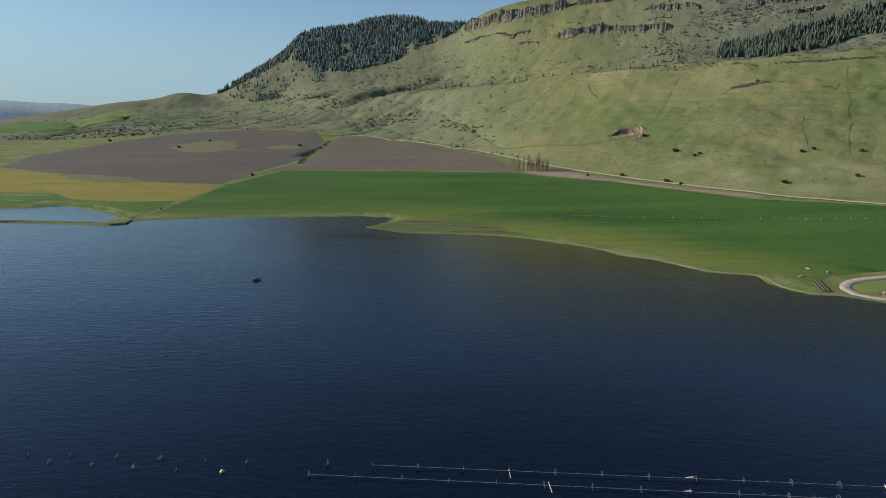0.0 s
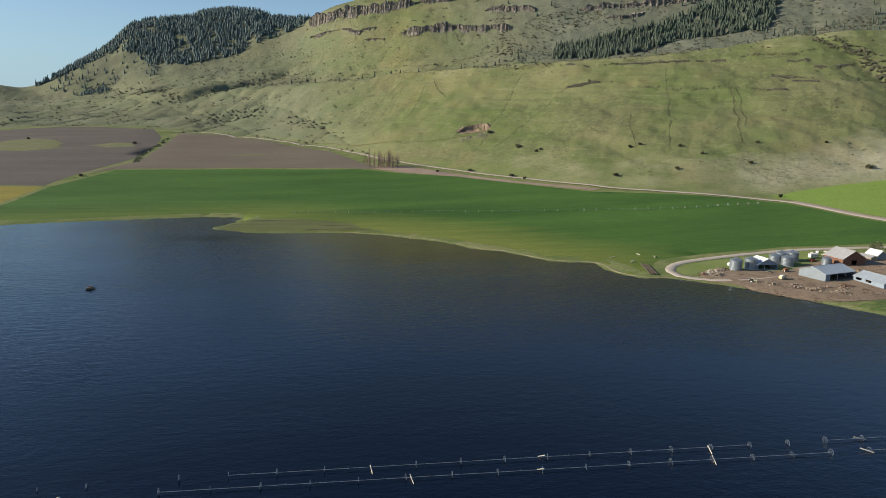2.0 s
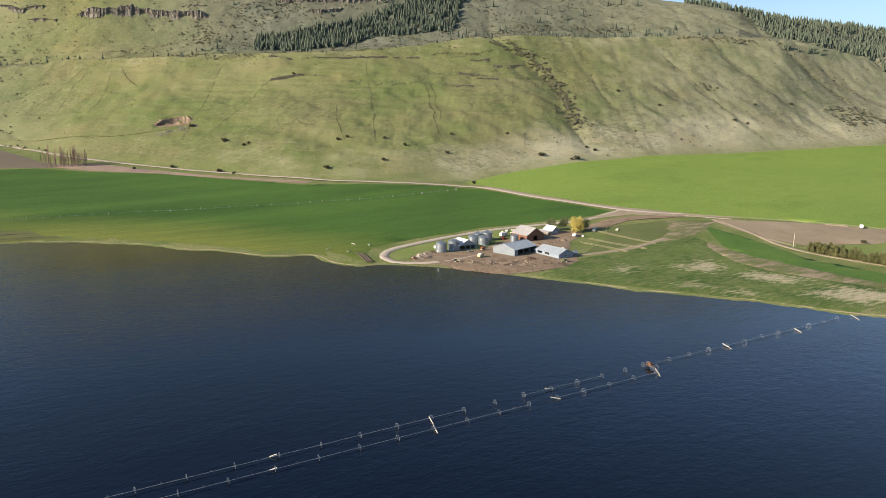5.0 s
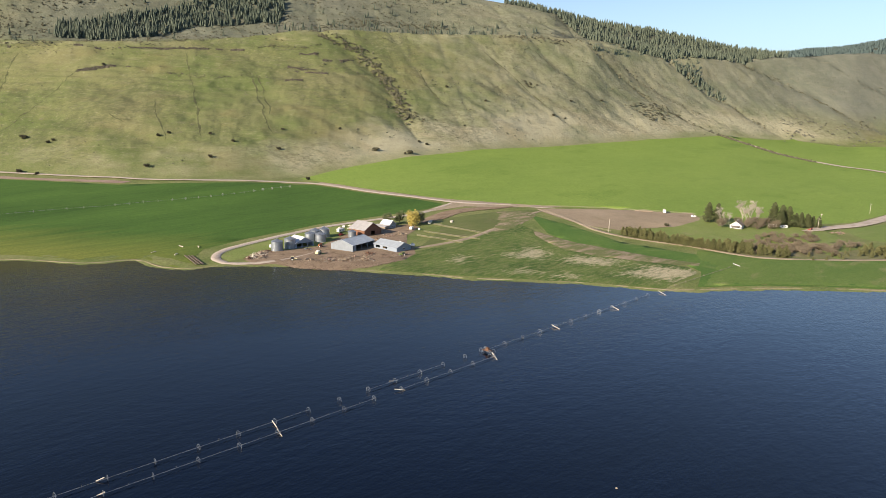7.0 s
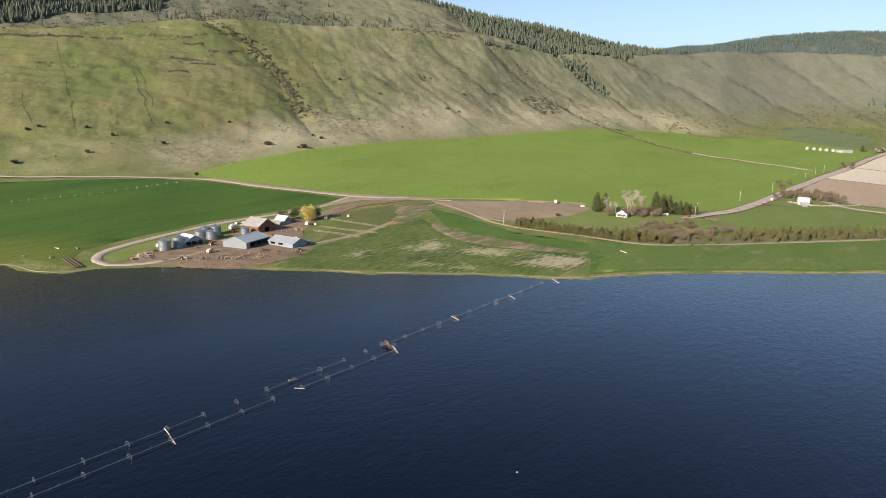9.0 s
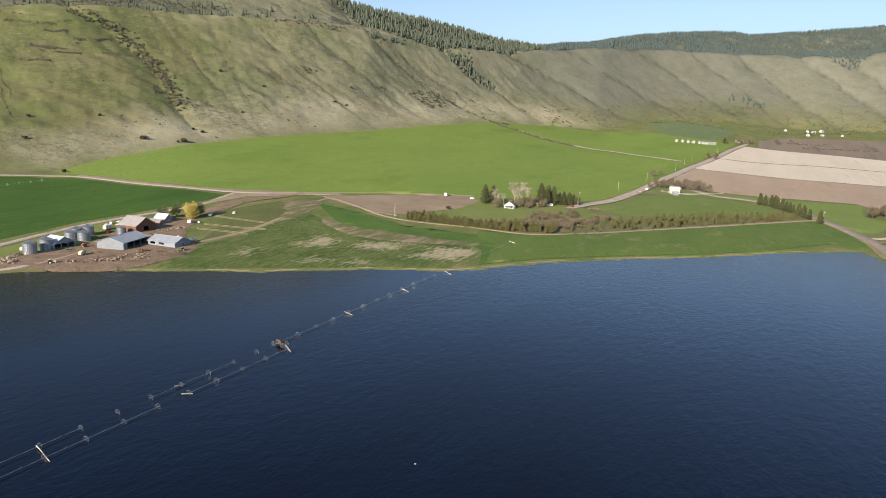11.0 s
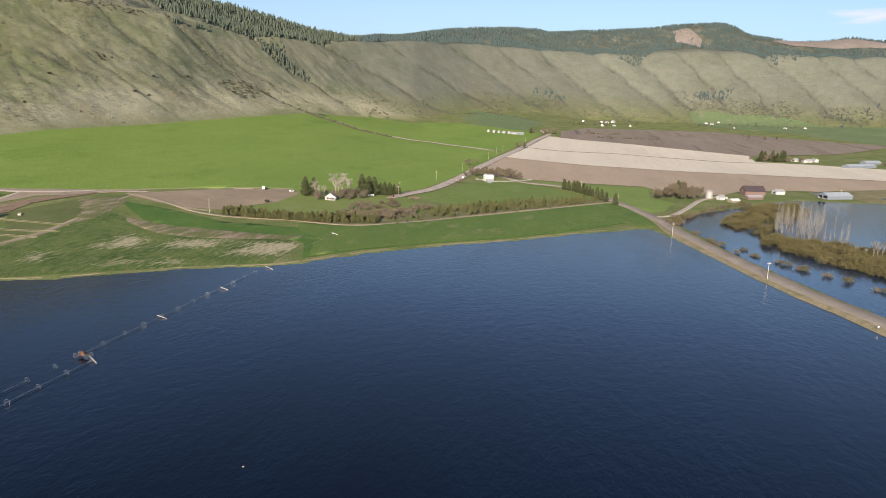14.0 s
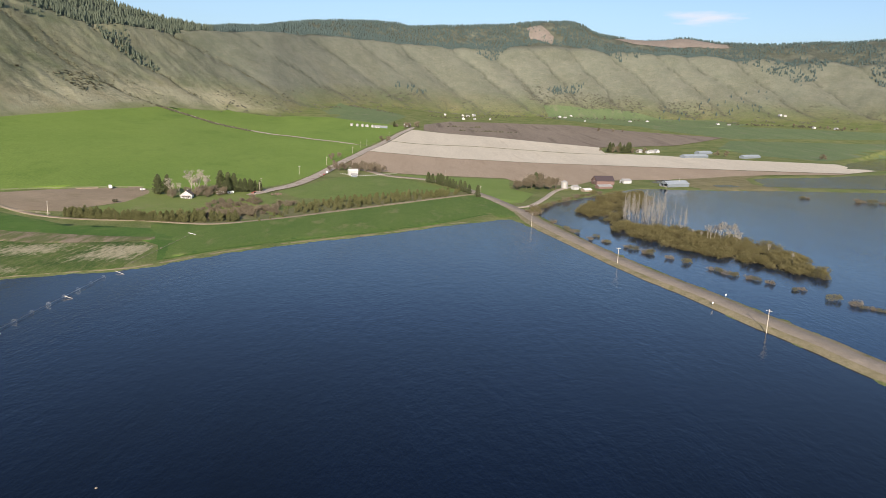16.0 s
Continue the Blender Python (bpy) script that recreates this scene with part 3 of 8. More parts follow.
    land += rough * np.clip((rc - r) / 150, 0.15, 1) * (2.4 * waves(x, y, 210, 6, 11) + np.where(b > 75, 0.5, 1.1) * waves(x, y, 62, 7, 12) + 0.55 * waves(x, y, 27, 7, 13) + 0.32 * waves(x, y, 13, 9, 23))
    land += np.clip((r - rs) / 300, 0, 1) * (1 - rough) * 0.35 * waves(x, y, 240, 4, 14)
    # the quarry's notch
    u, v = (x - 268) * 0.971 - (y - 1086) * 0.24, (x - 268) * 0.24 + (y - 1086) * 0.971
    pit = np.clip((1 - (u / 27) ** 2 - ((v + 2) / 19) ** 2) * 5, 0, 1)
    land = land * (1 - pit) + np.minimum(land, 70.5 + 0.04 * v + 0.1 * u) * pit
    # the flooded hollows
    wobble = 1.6 * waves(x, y, 23, 5, 21) + 0.8 * waves(x, y, 8, 5, 22)
    wet = np.maximum(shore_distance(x, y, LAKE), shore_distance(x, y, LAGOON))
    wet = np.maximum(wet, shore_distance(x, y, BEYOND))
    for ring in SLIVERS:
        wet = np.maximum(wet, shore_distance(x, y, ring))
    wet = wet + np.where(r < 900, 1, 1.6) * wobble
    bank = np.where(wet > 0, -np.minimum(wet * 0.12, 2.2), -wet * 0.09 + np.clip(-wet - 12, 0, None) * 2)
    return np.minimum(land, bank)

# ---- the land ----
BEARING_STEPS = np.concatenate([np.arange(-45, 128, 0.14), np.arange(128, 135, 0.5), np.arange(135, 315.1, 5.0)])
RANGE_STEPS = np.concatenate([[2, 60, 130], np.geomspace(190, 780, 110)[:-1], np.arange(780, 2100, 6.0), np.geomspace(2100, 4950, 130)])
GRID_B, GRID_R = np.meshgrid(np.radians(BEARING_STEPS), RANGE_STEPS)
GRID_X, GRID_Y = GRID_R * np.sin(GRID_B), GRID_R * np.cos(GRID_B)
GRID_Z = height(GRID_X.ravel(), GRID_Y.ravel()).reshape(GRID_X.shape)


def surface_height(x, y):
    """The height of the ground's sheet, for arrays, between the corners of its cells."""
    x, y = np.asarray(x, float), np.asarray(y, float)
    b = (np.degrees(np.arctan2(x, y)) + 45) % 360 - 45
    r = np.hypot(x, y)
    j, i = np.interp(b, BEARING_STEPS, np.arange(len(BEARING_STEPS))), np.interp(r, RANGE_STEPS, np.arange(len(RANGE_STEPS)))
    j0, i0 = np.minimum(j.astype(int), len(BEARING_STEPS) - 2), np.minimum(i.astype(int), len(RANGE_STEPS) - 2)
    u, v = j - j0, i - i0
    return (GRID_Z[i0, j0] * (1 - u) + GRID_Z[i0, j0 + 1] * u) * (1 - v) + (GRID_Z[i0 + 1, j0] * (1 - u) + GRID_Z[i0 + 1, j0 + 1] * u) * v


def ground_at(x, y):
    return float(surface_height(np.array([x]), np.array([y]))[0])


def mesh_object(name, verts, faces, material, smooth=False):
    me = bpy.data.meshes.new(name)
    me.from_pydata(verts, [], faces)
    me.materials.append(material)
    if smooth:
        me.polygons.foreach_set("use_smooth", [True] * len(me.polygons))
    me.update()
    return new(name, me)


def build_ground():
    """One sheet round the lake, finer where the valley and its hills lie, out to the horizon."""
    nb, nr = len(BEARING_STEPS) - 1, len(RANGE_STEPS)
    co = np.stack([GRID_X[:, :-1].ravel(), GRID_Y[:, :-1].ravel(), GRID_Z[:, :-1].ravel()], -1)
    i, j = np.meshgrid(np.arange(nr - 1), np.arange(nb), indexing="ij")
    k = (j + 1) % nb
    quads = np.stack([i * nb + j, i * nb + k, (i + 1) * nb + k, (i + 1) * nb + j], -1).reshape(-1, 4)[:, ::-1]
    me = bpy.data.meshes.new("ground")
    me.vertices.add(len(co))
    me.vertices.foreach_set("co", co.ravel())
    me.loops.add(quads.size)
    me.loops.foreach_set("vertex_index", quads.ravel())
    me.polygons.add(len(quads))
    me.polygons.foreach_set("loop_start", np.arange(0, quads.size, 4))
    me.polygons.foreach_set("use_smooth", np.ones(len(quads), bool))
    me.update(calc_edges=True)
    # what grows where: the grey upper slope, the dry fans at the foot, scrub in hollows and on benches
    bear, dist = np.degrees(np.arctan2(co[:, 0], co[:, 1])), np.hypot(co[:, 0], co[:, 1])
    foot, bench = np.interp(bear, BEARINGS, TABLES["foot"][0]), np.interp(bear, BEARINGS, TABLES["bench"][0])
    back = np.interp(bear, BEARINGS, TABLES["back"][0])
    # far: haze in the colour of eastern and western hills; grey upper slope
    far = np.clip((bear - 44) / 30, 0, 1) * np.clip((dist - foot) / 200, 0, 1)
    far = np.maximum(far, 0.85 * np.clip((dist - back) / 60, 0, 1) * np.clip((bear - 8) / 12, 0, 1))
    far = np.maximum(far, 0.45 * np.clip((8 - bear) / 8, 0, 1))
    dry = np.exp(-((dist - foot - 40) / 90) ** 2) * (0.35 * np.clip((bear - 8) / 14, 0, 1) + 0.7 * np.clip((bear - 30) / 14, 0, 1)) * np.clip((81 - bear) / 7, 0.12, 1) + 0.16
    dry += 0.35 * np.exp(-((dist - bench - 30) / 60) ** 2) * (bear < 50) + 0.44 * np.clip((bear - 40) / 16, 0, 1) * np.clip((78 - bear) / 10, 0, 1)
    scrub = 0.5 + 0.5 * waves(co[:, 0], co[:, 1], 330, 5, 31) + np.where((dist > bench) & (bear < 60), 0.25, 0)
    forest = np.clip((dist - back + 40) / 120, 0, 1) * ((bear > 75) | ((bear > 57) & (bear < 74)))
    forest = np.maximum(forest, 0.8 * np.clip((dist - back - 60) / 100, 0, 1) * np.clip((-3 - bear) / 3, 0, 1) * np.clip((bear + 17) / 2, 0, 1))
    forest = np.maximum(forest, 0.42 * np.clip((dist - back + 30) / 80, 0, 1) * np.clip((bear - 14) / 6, 0, 1) * np.clip((52 - bear) / 8, 0, 1))
    # brush in the bottoms of the gullies
    q = bear + 0.22 * waves(co[:, 0], co[:, 1], 260, 4, 3) + 0.10 * waves(co[:, 0], co[:, 1], 90, 4, 4)
    fall = np.clip((dist - foot) / (bench - foot), -0.05, 1.3)
    for top, end, depth, half in [g for g in GULLIES if g[0] > 40] + RAVINES:
        d = np.radians(np.abs(q - (end + (top - end) * fall))) * dist
        forest = np.maximum(forest, np.where(bear > 75, 0.8, 0.36) * np.exp(-(d / np.where(bear > 75, 6.0, 3.5)) ** 2) * ((fall > 0) & (fall < 1.05)))
    dry -= 0.25 * np.clip((2 - bear) / 4, 0, 1)
    scrub += np.where((bear < -3) & (dist > foot - 150), 0.12, 0) + 0.5 * np.exp(-((dist - foot - 120) / 200) ** 2) * (bear > 82)
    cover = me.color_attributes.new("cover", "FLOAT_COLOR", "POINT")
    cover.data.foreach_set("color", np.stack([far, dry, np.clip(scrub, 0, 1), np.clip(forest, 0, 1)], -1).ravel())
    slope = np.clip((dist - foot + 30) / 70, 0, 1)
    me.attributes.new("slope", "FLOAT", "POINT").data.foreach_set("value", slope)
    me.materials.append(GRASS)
    return tagged(new("ground", me), "rolling valley floor and grassy hillsides round the lake", "ground", kind="structure")


def inside(px, py, ring):
    return shore_distance(px, py, ring) > 0


def ragged(ring, step=14.0):
    """A ring with its long sides broken up and slightly uneven, as ploughs leave them."""
    out = []
    for k, (x, y) in enumerate(ring):
        a, b = Vector((x, y, 0)), Vector((*ring[(k + 1) % len(ring)], 0))
        n = max(1, int((b - a).length / step))
        side = Vector((a.y - b.y, b.x - a.x, 0)).normalized()
        for j in range(n):
            p = a.lerp(b, j / n)
            out.append(tuple((p + side * (1.3 * noise.noise(p * 0.05) + 0.9 * noise.noise(p * 0.17)))[:2]))
    return out


LAID = []


def field(name, ring, material, label, step=30, lift=0.14, kind="structure", flat=False):
    """A field's surface laid over the ground: the ring, cut into cells that follow the relief."""
    LAID.append(name)
    lift = lift * 0.7 + (0.002 if lift < 0.3 else 0.003) * len(LAID)
    ring = ragged(ring)
    bm = bmesh.new()
    bm.faces.new([bm.verts.new((x, y, 0)) for x, y in ring])
    xs, ys = [p[0] for p in ring], [p[1] for p in ring]
    for axis, low, high in ((0, min(xs), max(xs)), (1, min(ys), max(ys))):
        v = low + step * 0.5
        while v < high:
            co, no = [0, 0, 0], [0, 0, 0]
            co[axis], no[axis] = v, 1
            bmesh.ops.bisect_plane(bm, geom=bm.verts[:] + bm.edges[:] + bm.faces[:], plane_co=co, plane_no=no)
            v += step
    bmesh.ops.triangulate(bm, faces=bm.faces[:])
    bm.normal_update()
    for f in bm.faces:
        if f.normal.z < 0:
            f.normal_flip()
    z = surface_height(np.array([v.co.x for v in bm.verts]), np.array([v.co.y for v in bm.verts]))
    for v, h in zip(bm.verts, z):
        v.co.z = h + ((0.05 if lift < 0.215 else lift - 0.16) if v.is_boundary and not flat else lift + 0.0005 * max(0.0, math.hypot(v.co.x, v.co.y) - 420))
    me = bpy.data.meshes.new(name)
    bm.to_mesh(me)
    bm.free()
    me.materials.append(material)
    me.polygons.foreach_set("use_smooth", [True] * len(me.polygons))
    return tagged(new(name, me), label, "field", kind=kind)


def smooth_line(points, step=6.0):
    """Points along a smooth curve through the given ones, about step apart."""
    p = [Vector((*q, 0)[:3]) for q in points]
    p = [2 * p[0] - p[1]] + p + [2 * p[-1] - p[-2]]
    out = []
    for a, b, c, d in zip(p, p[1:], p[2:], p[3:]):
        n = max(1, int((c - b).length / step))
        for k in range(n):
            s = k / n
            out.append(0.5 * ((2 * b) + (c - a) * s + (2 * a - 5 * b + 4 * c - d) * s * s + (3 * b - a - 3 * c + d) * s ** 3))
    return out + [p[-2]]


def strip(name, points, width, material, label, lift=0.45, crown=0.08, category="road", skirt=0.4, level=None, step=8.0, spread=0.5):
    """A road, track or bank along a line: a crowned top with shoulders that fall to the ground."""
    line = smooth_line(points, step)
    verts, faces = [], []
    cross = [(-spread, -skirt, 1), (-0.42, 0, 0), (0, crown, 0), (0.42, 0, 0), (spread, -skirt, 1)]
    for k, p in enumerate(line):
        ahead = (line[min(k + 1, len(line) - 1)] - line[max(k - 1, 0)]).normalized()
        side = Vector((ahead.y, -ahead.x, 0))
        wide = width * (1 + 0.08 * noise.noise(p * 0.04)) * min(1.0, 0.35 + 0.22 * min(k, len(line) - 1 - k))
        mid = ground_at(p.x, p.y) if level is None else level
        for s, dz, edge in cross:
            q = p + side * wide * s
            verts.append((q.x, q.y, mid + lift + dz))
    m = len(cross)
    for k in range(len(line) - 1):
        for c in range(m - 1):
            faces.append((k * m + c, k * m + c + 1, (k + 1) * m + c + 1, (k + 1) * m + c))
    faces = [f[::-1] for f in faces]
    return tagged(mesh_object(name, verts, faces, material, True), label, category, kind="structure")


ground = build_ground()
water = mesh_object("water", [(4900 * math.cos(a), 4900 * math.sin(a), 0) for a in np.linspace(0, 2 * math.pi, 96, endpoint=False)], [tuple(range(96))], WATER)
tagged(water, "dark blue floodwater with fine wind ripples", "water", kind="structure")
tagged(mesh_object("water", [(x, y, 0.03) for x, y in BEYOND[::-1]], [tuple(range(len(BEYOND)))], SKYFLOOD), "shallow floodwater behind the causeway, coloured as reflected blue sky", "water", kind="structure")
tagged(mesh_object("water", [(x, y, 0.03) for x, y in SLIVERS[0][::-1]], [tuple(range(len(SLIVERS[0])))], SKYFLOOD), "shallow pond over the flooded fields, coloured as reflected blue sky", "water", kind="structure")

wheat_field = field("dark_field", [(-278, 640), (-281, 861), (-247, 1012), (-83, 1029), (81, 987), (123, 938), (202, 878), (260, 790), (311, 720), (405, 664), (450, 640),
                     (474, 606), (480, 535), (496, 470), (500, 440), (470, 432), (415, 437), (350, 443), (300, 436), (262, 428), (236, 420), (216, 400), (210, 380), (196, 384),
                     (194, 420), (165, 440), (143, 476), (110, 515), (70, 547), (0, 566), (-50, 580), (-52, 655), (-100, 664), (-220, 632)],
                    WHEAT, "dark green field of young wheat, thin and yellowish by the water", step=20)
co = np.empty(len(wheat_field.data.vertices) * 3)
wheat_field.data.vertices.foreach_get("co", co)
co = co.reshape(-1, 3)
thin = np.clip(1.15 + shore_distance(co[:, 0], co[:, 1], LAKE) / 130, 0, 1) * np.clip((360 - co[:, 0]) / 200, 0.15, 1) * np.clip((co[:, 0] + 260) / 300, 0.55, 1)
wheat_field.data.attributes.new("thin", "FLOAT", "POINT").data.foreach_set("value", thin)
field("shoal", [(-73, 588), (-50, 625), (-9, 632), (40, 603), (60, 556), (29, 560), (-17, 562), (-50, 562)], SHOAL, "brown flooded grass shoal", lift=0.32, step=12)
field("brown_field", [(-277, 985), (-250, 1024), (-83, 1042), (60, 1004), (98, 980), (116, 992), (88, 1050), (49, 1200), (-55, 1365), (-150, 1480), (-240, 1510), (-239, 1314), (-238, 1132)],
      PLOUGHED, "brown ploughed field at the hill foot")
field("grey_field", [(-686, 1050), (-536, 966), (-438, 898), (-290, 872), (-284, 980), (-250, 1154), (-250, 1314), (-262, 1430), (-308, 1592), (-462, 1636), (-644, 1594), (-709, 1459), (-745, 1236)],
      DARKSOIL, "dark grey-brown ploughed field")
field("fallow_patch", [(-553, 1338), (-533, 1401), (-488, 1436), (-440, 1410), (-414, 1365), (-396, 1285), (-434, 1244), (-489, 1255)], FALLOW, "round unploughed patch of dry grass", lift=0.5, step=12)
field("fallow_patch", [(-368, 1320), (-330, 1359), (-294, 1345), (-277, 1294), (-321, 1282)], FALLOW, "small unploughed patch of dry grass", lift=0.5, step=8)
field("fallow_patch", [(-128, 1180), (-60, 1200), (-50, 1185), (-90, 1168)], FALLOW, "small unploughed patch of dry grass", lift=0.5, step=6)
field("west_meadow", [(-1033, 1903), (-1075, 2165), (-985, 2198), (-898, 2040), (-908, 1880), (-954, 1792)], CROP, "bright green meadow on the western rise", lift=0.9, step=20)
field("west_meadow", [(-1300, 2100), (-1176, 2027), (-1002, 1859), (-945, 1749), (-1001, 1721), (-1250, 1800)], MEADOW, "green meadow at the foot of the western rise", lift=0.9, step=20)
field("yellow_field", [(-900, 1060), (-675, 1033), (-551, 962), (-493, 898), (-411, 893), (-288, 861), (-287, 728), (-352, 714), (-399, 724), (-442, 768), (-509, 774), (-800, 790)],
      MUSTARD, "yellow flowering crop field")
field("fallow_patch", [(-539, 955), (-489, 956), (-431, 931), (-405, 904), (-402, 872), (-452, 872), (-500, 905)], FALLOW, "unploughed hummock of dry grass between the crops", lift=0.5, step=8)
field("lagoon_meadow", [(-1400, 800), (-800, 786), (-509, 770), (-442, 764), (-399, 720), (-352, 710), (-288, 724), (-284, 610), (-300, 618), (-322, 640), (-350, 668), (-395, 696), (-415, 676), (-440, 664), (-900, 650), (-1400, 660)],
      MEADOW, "green meadow beside the lagoon")
field("light_field", [(489, 652), (560, 667), (691, 668), (832, 661), (1041, 642), (1317, 618), (1580, 580), (1541, 500), (1460, 400), (1395, 273), (1320, 190), (1268, 93), (965, 119), (832, 129), (748, 141), (700, 165),
                      (658, 252), (618, 330), (548, 400), (520, 450), (498, 547)],
      SPROUT, "bright green field of sprouting crop")
field("upper_field", [(1600, 575), (1720, 535), (1853, 500), (1937, 350), (1890, 226), (1840, 40), (1645, 54), (1283, 92), (1333, 190), (1408, 273), (1476, 401), (1556, 498)], SPROUT, "bright green field behind a hedge")
field("stubble_field", [(1178, 84), (1371, 61), (1648, 34), (1770, 20), (1776, -80), (1621, -417), (1470, -392), (1463, -498), (1418, -649), (1394, -848), (1245, -833), (1165, -735), (1160, -557), (1165, -419), (1168, -246), (1150, -64), (1168, 60)],
      STUBBLE, "pale straw stubble field", step=16, flat=True)
field("bare_field", [(1173, 84), (1164, 60), (1146, -64), (1164, -246), (1160, -419), (1152, -556), (1160, -735), (1130, -690), (1085, -560), (1035, -470), (985, -400), (945, -318), (898, -226), (840, -192), (842, -147), (870, -118), (895, -112), (893, -60), (891, -13), (893, 20), (905, 48), (940, 82), (968, 100), (1037, 97)], PINKSOIL, "bare pinkish-brown tilled field", step=16, flat=True)
field("far_field", [(1785, -8), (1776, -80), (1621, -417), (1793, -667), (2064, -901), (2409, -496), (2300, -96), (2000, -10)], FARSOIL, "brown ploughed field across the valley", flat=True)
field("meadow", [(524, 356), (508, 299), (479, 243), (478, 182), (495, 143), (568, 63), (699, -50), (590, -62), (540, -22), (490, 28), (450, 82), (414, 120), (384, 144), (425, 158), (438, 175), (435, 221), (445, 262), (465, 299)],
      MEADOW, "green meadow strip along the shore", step=7, lift=0.27)
pasture = field("pasture", [(334, 321), (391, 322), (435, 332), (485, 343), (451, 290), (428, 216), (433, 170), (420, 158), (366, 156), (350, 190), (331, 218), (296, 270), (280, 298)], PASTURE, "patchy green pasture with pale dry tussocks", step=5)
STRAW = [[(373, 273), (402, 278), (415, 274), (401, 253), (377, 247), (373, 261)], [(386, 236), (408, 239), (420, 210), (405, 203), (384, 219)], [(372, 191), (397, 192), (423, 181), (390, 167), (379, 183)],
         [(334, 242), (351, 237), (344, 228), (331, 237)], [(347, 220), (360, 210), (350, 203), (341, 215)], [(342, 293), (354, 293), (347, 281), (329, 276), (329, 283)], [(414, 194), (430, 162), (420, 150), (382, 160), (381, 178)]]
co = np.empty(len(pasture.data.vertices) * 3)
pasture.data.vertices.foreach_get("co", co)
co = co.reshape(-1, 3)
straw = np.max([np.clip(0.5 + shore_distance(co[:, 0], co[:, 1], ring) / 26, 0, 1) for ring in STRAW], axis=0)
pasture.data.attributes.new("straw", "FLOAT", "POINT").data.foreach_set("value", straw)
field("bare_strip", [(464, 312), (455, 288), (448, 259), (447, 218), (446, 190), (449, 168), (440, 166), (430, 182), (424, 205), (418, 233), (421, 257), (436, 281), (449, 299)], WEDGE, "bare dirt strip between meadow and pasture", lift=0.55, step=6)
field("bare_ground", [(424, 323), (470, 352), (510, 384), (535, 368), (526, 350), (487, 336), (467, 329), (442, 325)], WEDGE, "trodden bare ground at the end of the paddock", lift=0.36, step=10)
field("shore_meadow", [(497, 190), (497, 146), (534, 104), (580, 63), (630, 19), (688, -31), (714, -60), (690, -69), (642, -79), (604, -86), (580, -84), (574, -70), (592, -61), (542, -21), (492, 29), (452, 83), (418, 119), (388, 142), (428, 152), (450, 158), (462, 176)], SHOREMEADOW, "bright yellowish-green meadow along the lake shore", lift=0.45, step=7)
field("paddock", [(357, 333), (405, 360), (445, 392), (512, 384), (559, 364), (502, 349), (405, 333), (343, 331)], PADDOCK, "grazed olive paddock beside the farmyard")
field("corral", [(556, 372), (622, 319), (664, 262), (633, 236), (580, 243), (525, 266), (520, 296), (540, 345)], PADDOCKSOIL, "bare brown corral", lift=0.32)
field("lawn", [(654, 250), (694, 160), (637, 124), (543, 105), (509, 150), (510, 209), (509, 243), (522, 265), (579, 243)], LAWN, "grass slope below the homestead", step=10, lift=0.22)
field("windbreak_bank", [(543, 105), (585, 66), (636, 22), (694, -28), (729, -59), (740, -46), (708, 2), (680, 38), (644, 72), (604, 102), (562, 114)], FALLOW, "dry grass bank under the young pines", lift=0.3, step=8)
field("windbreak_bank", [(505, 150), (507, 244), (521, 262), (520, 214), (534, 172), (584, 138), (560, 116), (541, 108)], FALLOW, "dry grass bank below the homestead brush", lift=0.3, step=8)
field("house_field", [(690, 138), (824, 94), (867, 45), (804, -14), (745, -50), (655, 25), (650, 110)], CROP, "green crop field behind the windbreak")
field("corner_field", [(887, 33), (886, -21), (880, -66), (892, -117), (787, -105), (743, -125), (673, -104), (655, -84), (740, -62), (800, -40), (850, -4)], BEND, "bright green pasture at the road bend")
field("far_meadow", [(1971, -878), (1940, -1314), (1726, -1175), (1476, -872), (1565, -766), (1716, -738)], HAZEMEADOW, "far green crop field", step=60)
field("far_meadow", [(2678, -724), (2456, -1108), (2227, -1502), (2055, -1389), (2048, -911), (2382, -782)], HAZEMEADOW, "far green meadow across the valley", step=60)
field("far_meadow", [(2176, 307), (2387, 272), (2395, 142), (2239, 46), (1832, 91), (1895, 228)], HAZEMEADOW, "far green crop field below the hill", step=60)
field("clearing", [(3800, -1130), (3791, -1210), (3729, -1402), (3641, -1550), (3554, -1529), (3534, -1268), (3614, -1088), (3682, -978)], CLEARING, "cut-over pinkish clearing on the wooded rim", lift=3.0, step=40)
field("clearing", [(3660, -522), (3699, -599), (3590, -650), (3510, -632), (3565, -528)], CLEARING, "small cut-over clearing on the wooded rim", lift=3.0, step=40)
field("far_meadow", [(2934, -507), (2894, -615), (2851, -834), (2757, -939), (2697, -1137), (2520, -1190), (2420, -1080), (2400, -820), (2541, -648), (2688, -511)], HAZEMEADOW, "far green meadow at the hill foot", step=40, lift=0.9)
field("wet_meadow", [(1075, -380), (1110, -480), (1050, -520), (1010, -480), (930, -455), (890, -470), (868, -470), (850, -390), (846, -350), (900, -345), (960, -370), (1000, -350)], DRYGRASS, "soggy yellow-green meadow at the flood edge", step=14, lift=0.05)
field("yard", [(237, 374), (262, 392), (268, 382), (300, 377), (318, 386), (340, 398), (383, 404), (408, 394), (402, 380), (374, 366), (352, 344), (345, 330), (332, 316), (311, 307), (282, 306), (266, 312), (250, 334), (244, 352), (234, 360)],
      YARD, "bare brown farmyard dirt strewn with rubble", step=6, lift=0.32)
field("loop_grass", [(228, 376), (232, 392), (248, 404), (280, 414), (320, 424), (350, 428), (384, 424), (340, 408), (316, 392), (300, 382), (268, 388), (252, 388), (238, 378)], LAWN, "grass inside the farm drive's loop", step=10, lift=0.16)
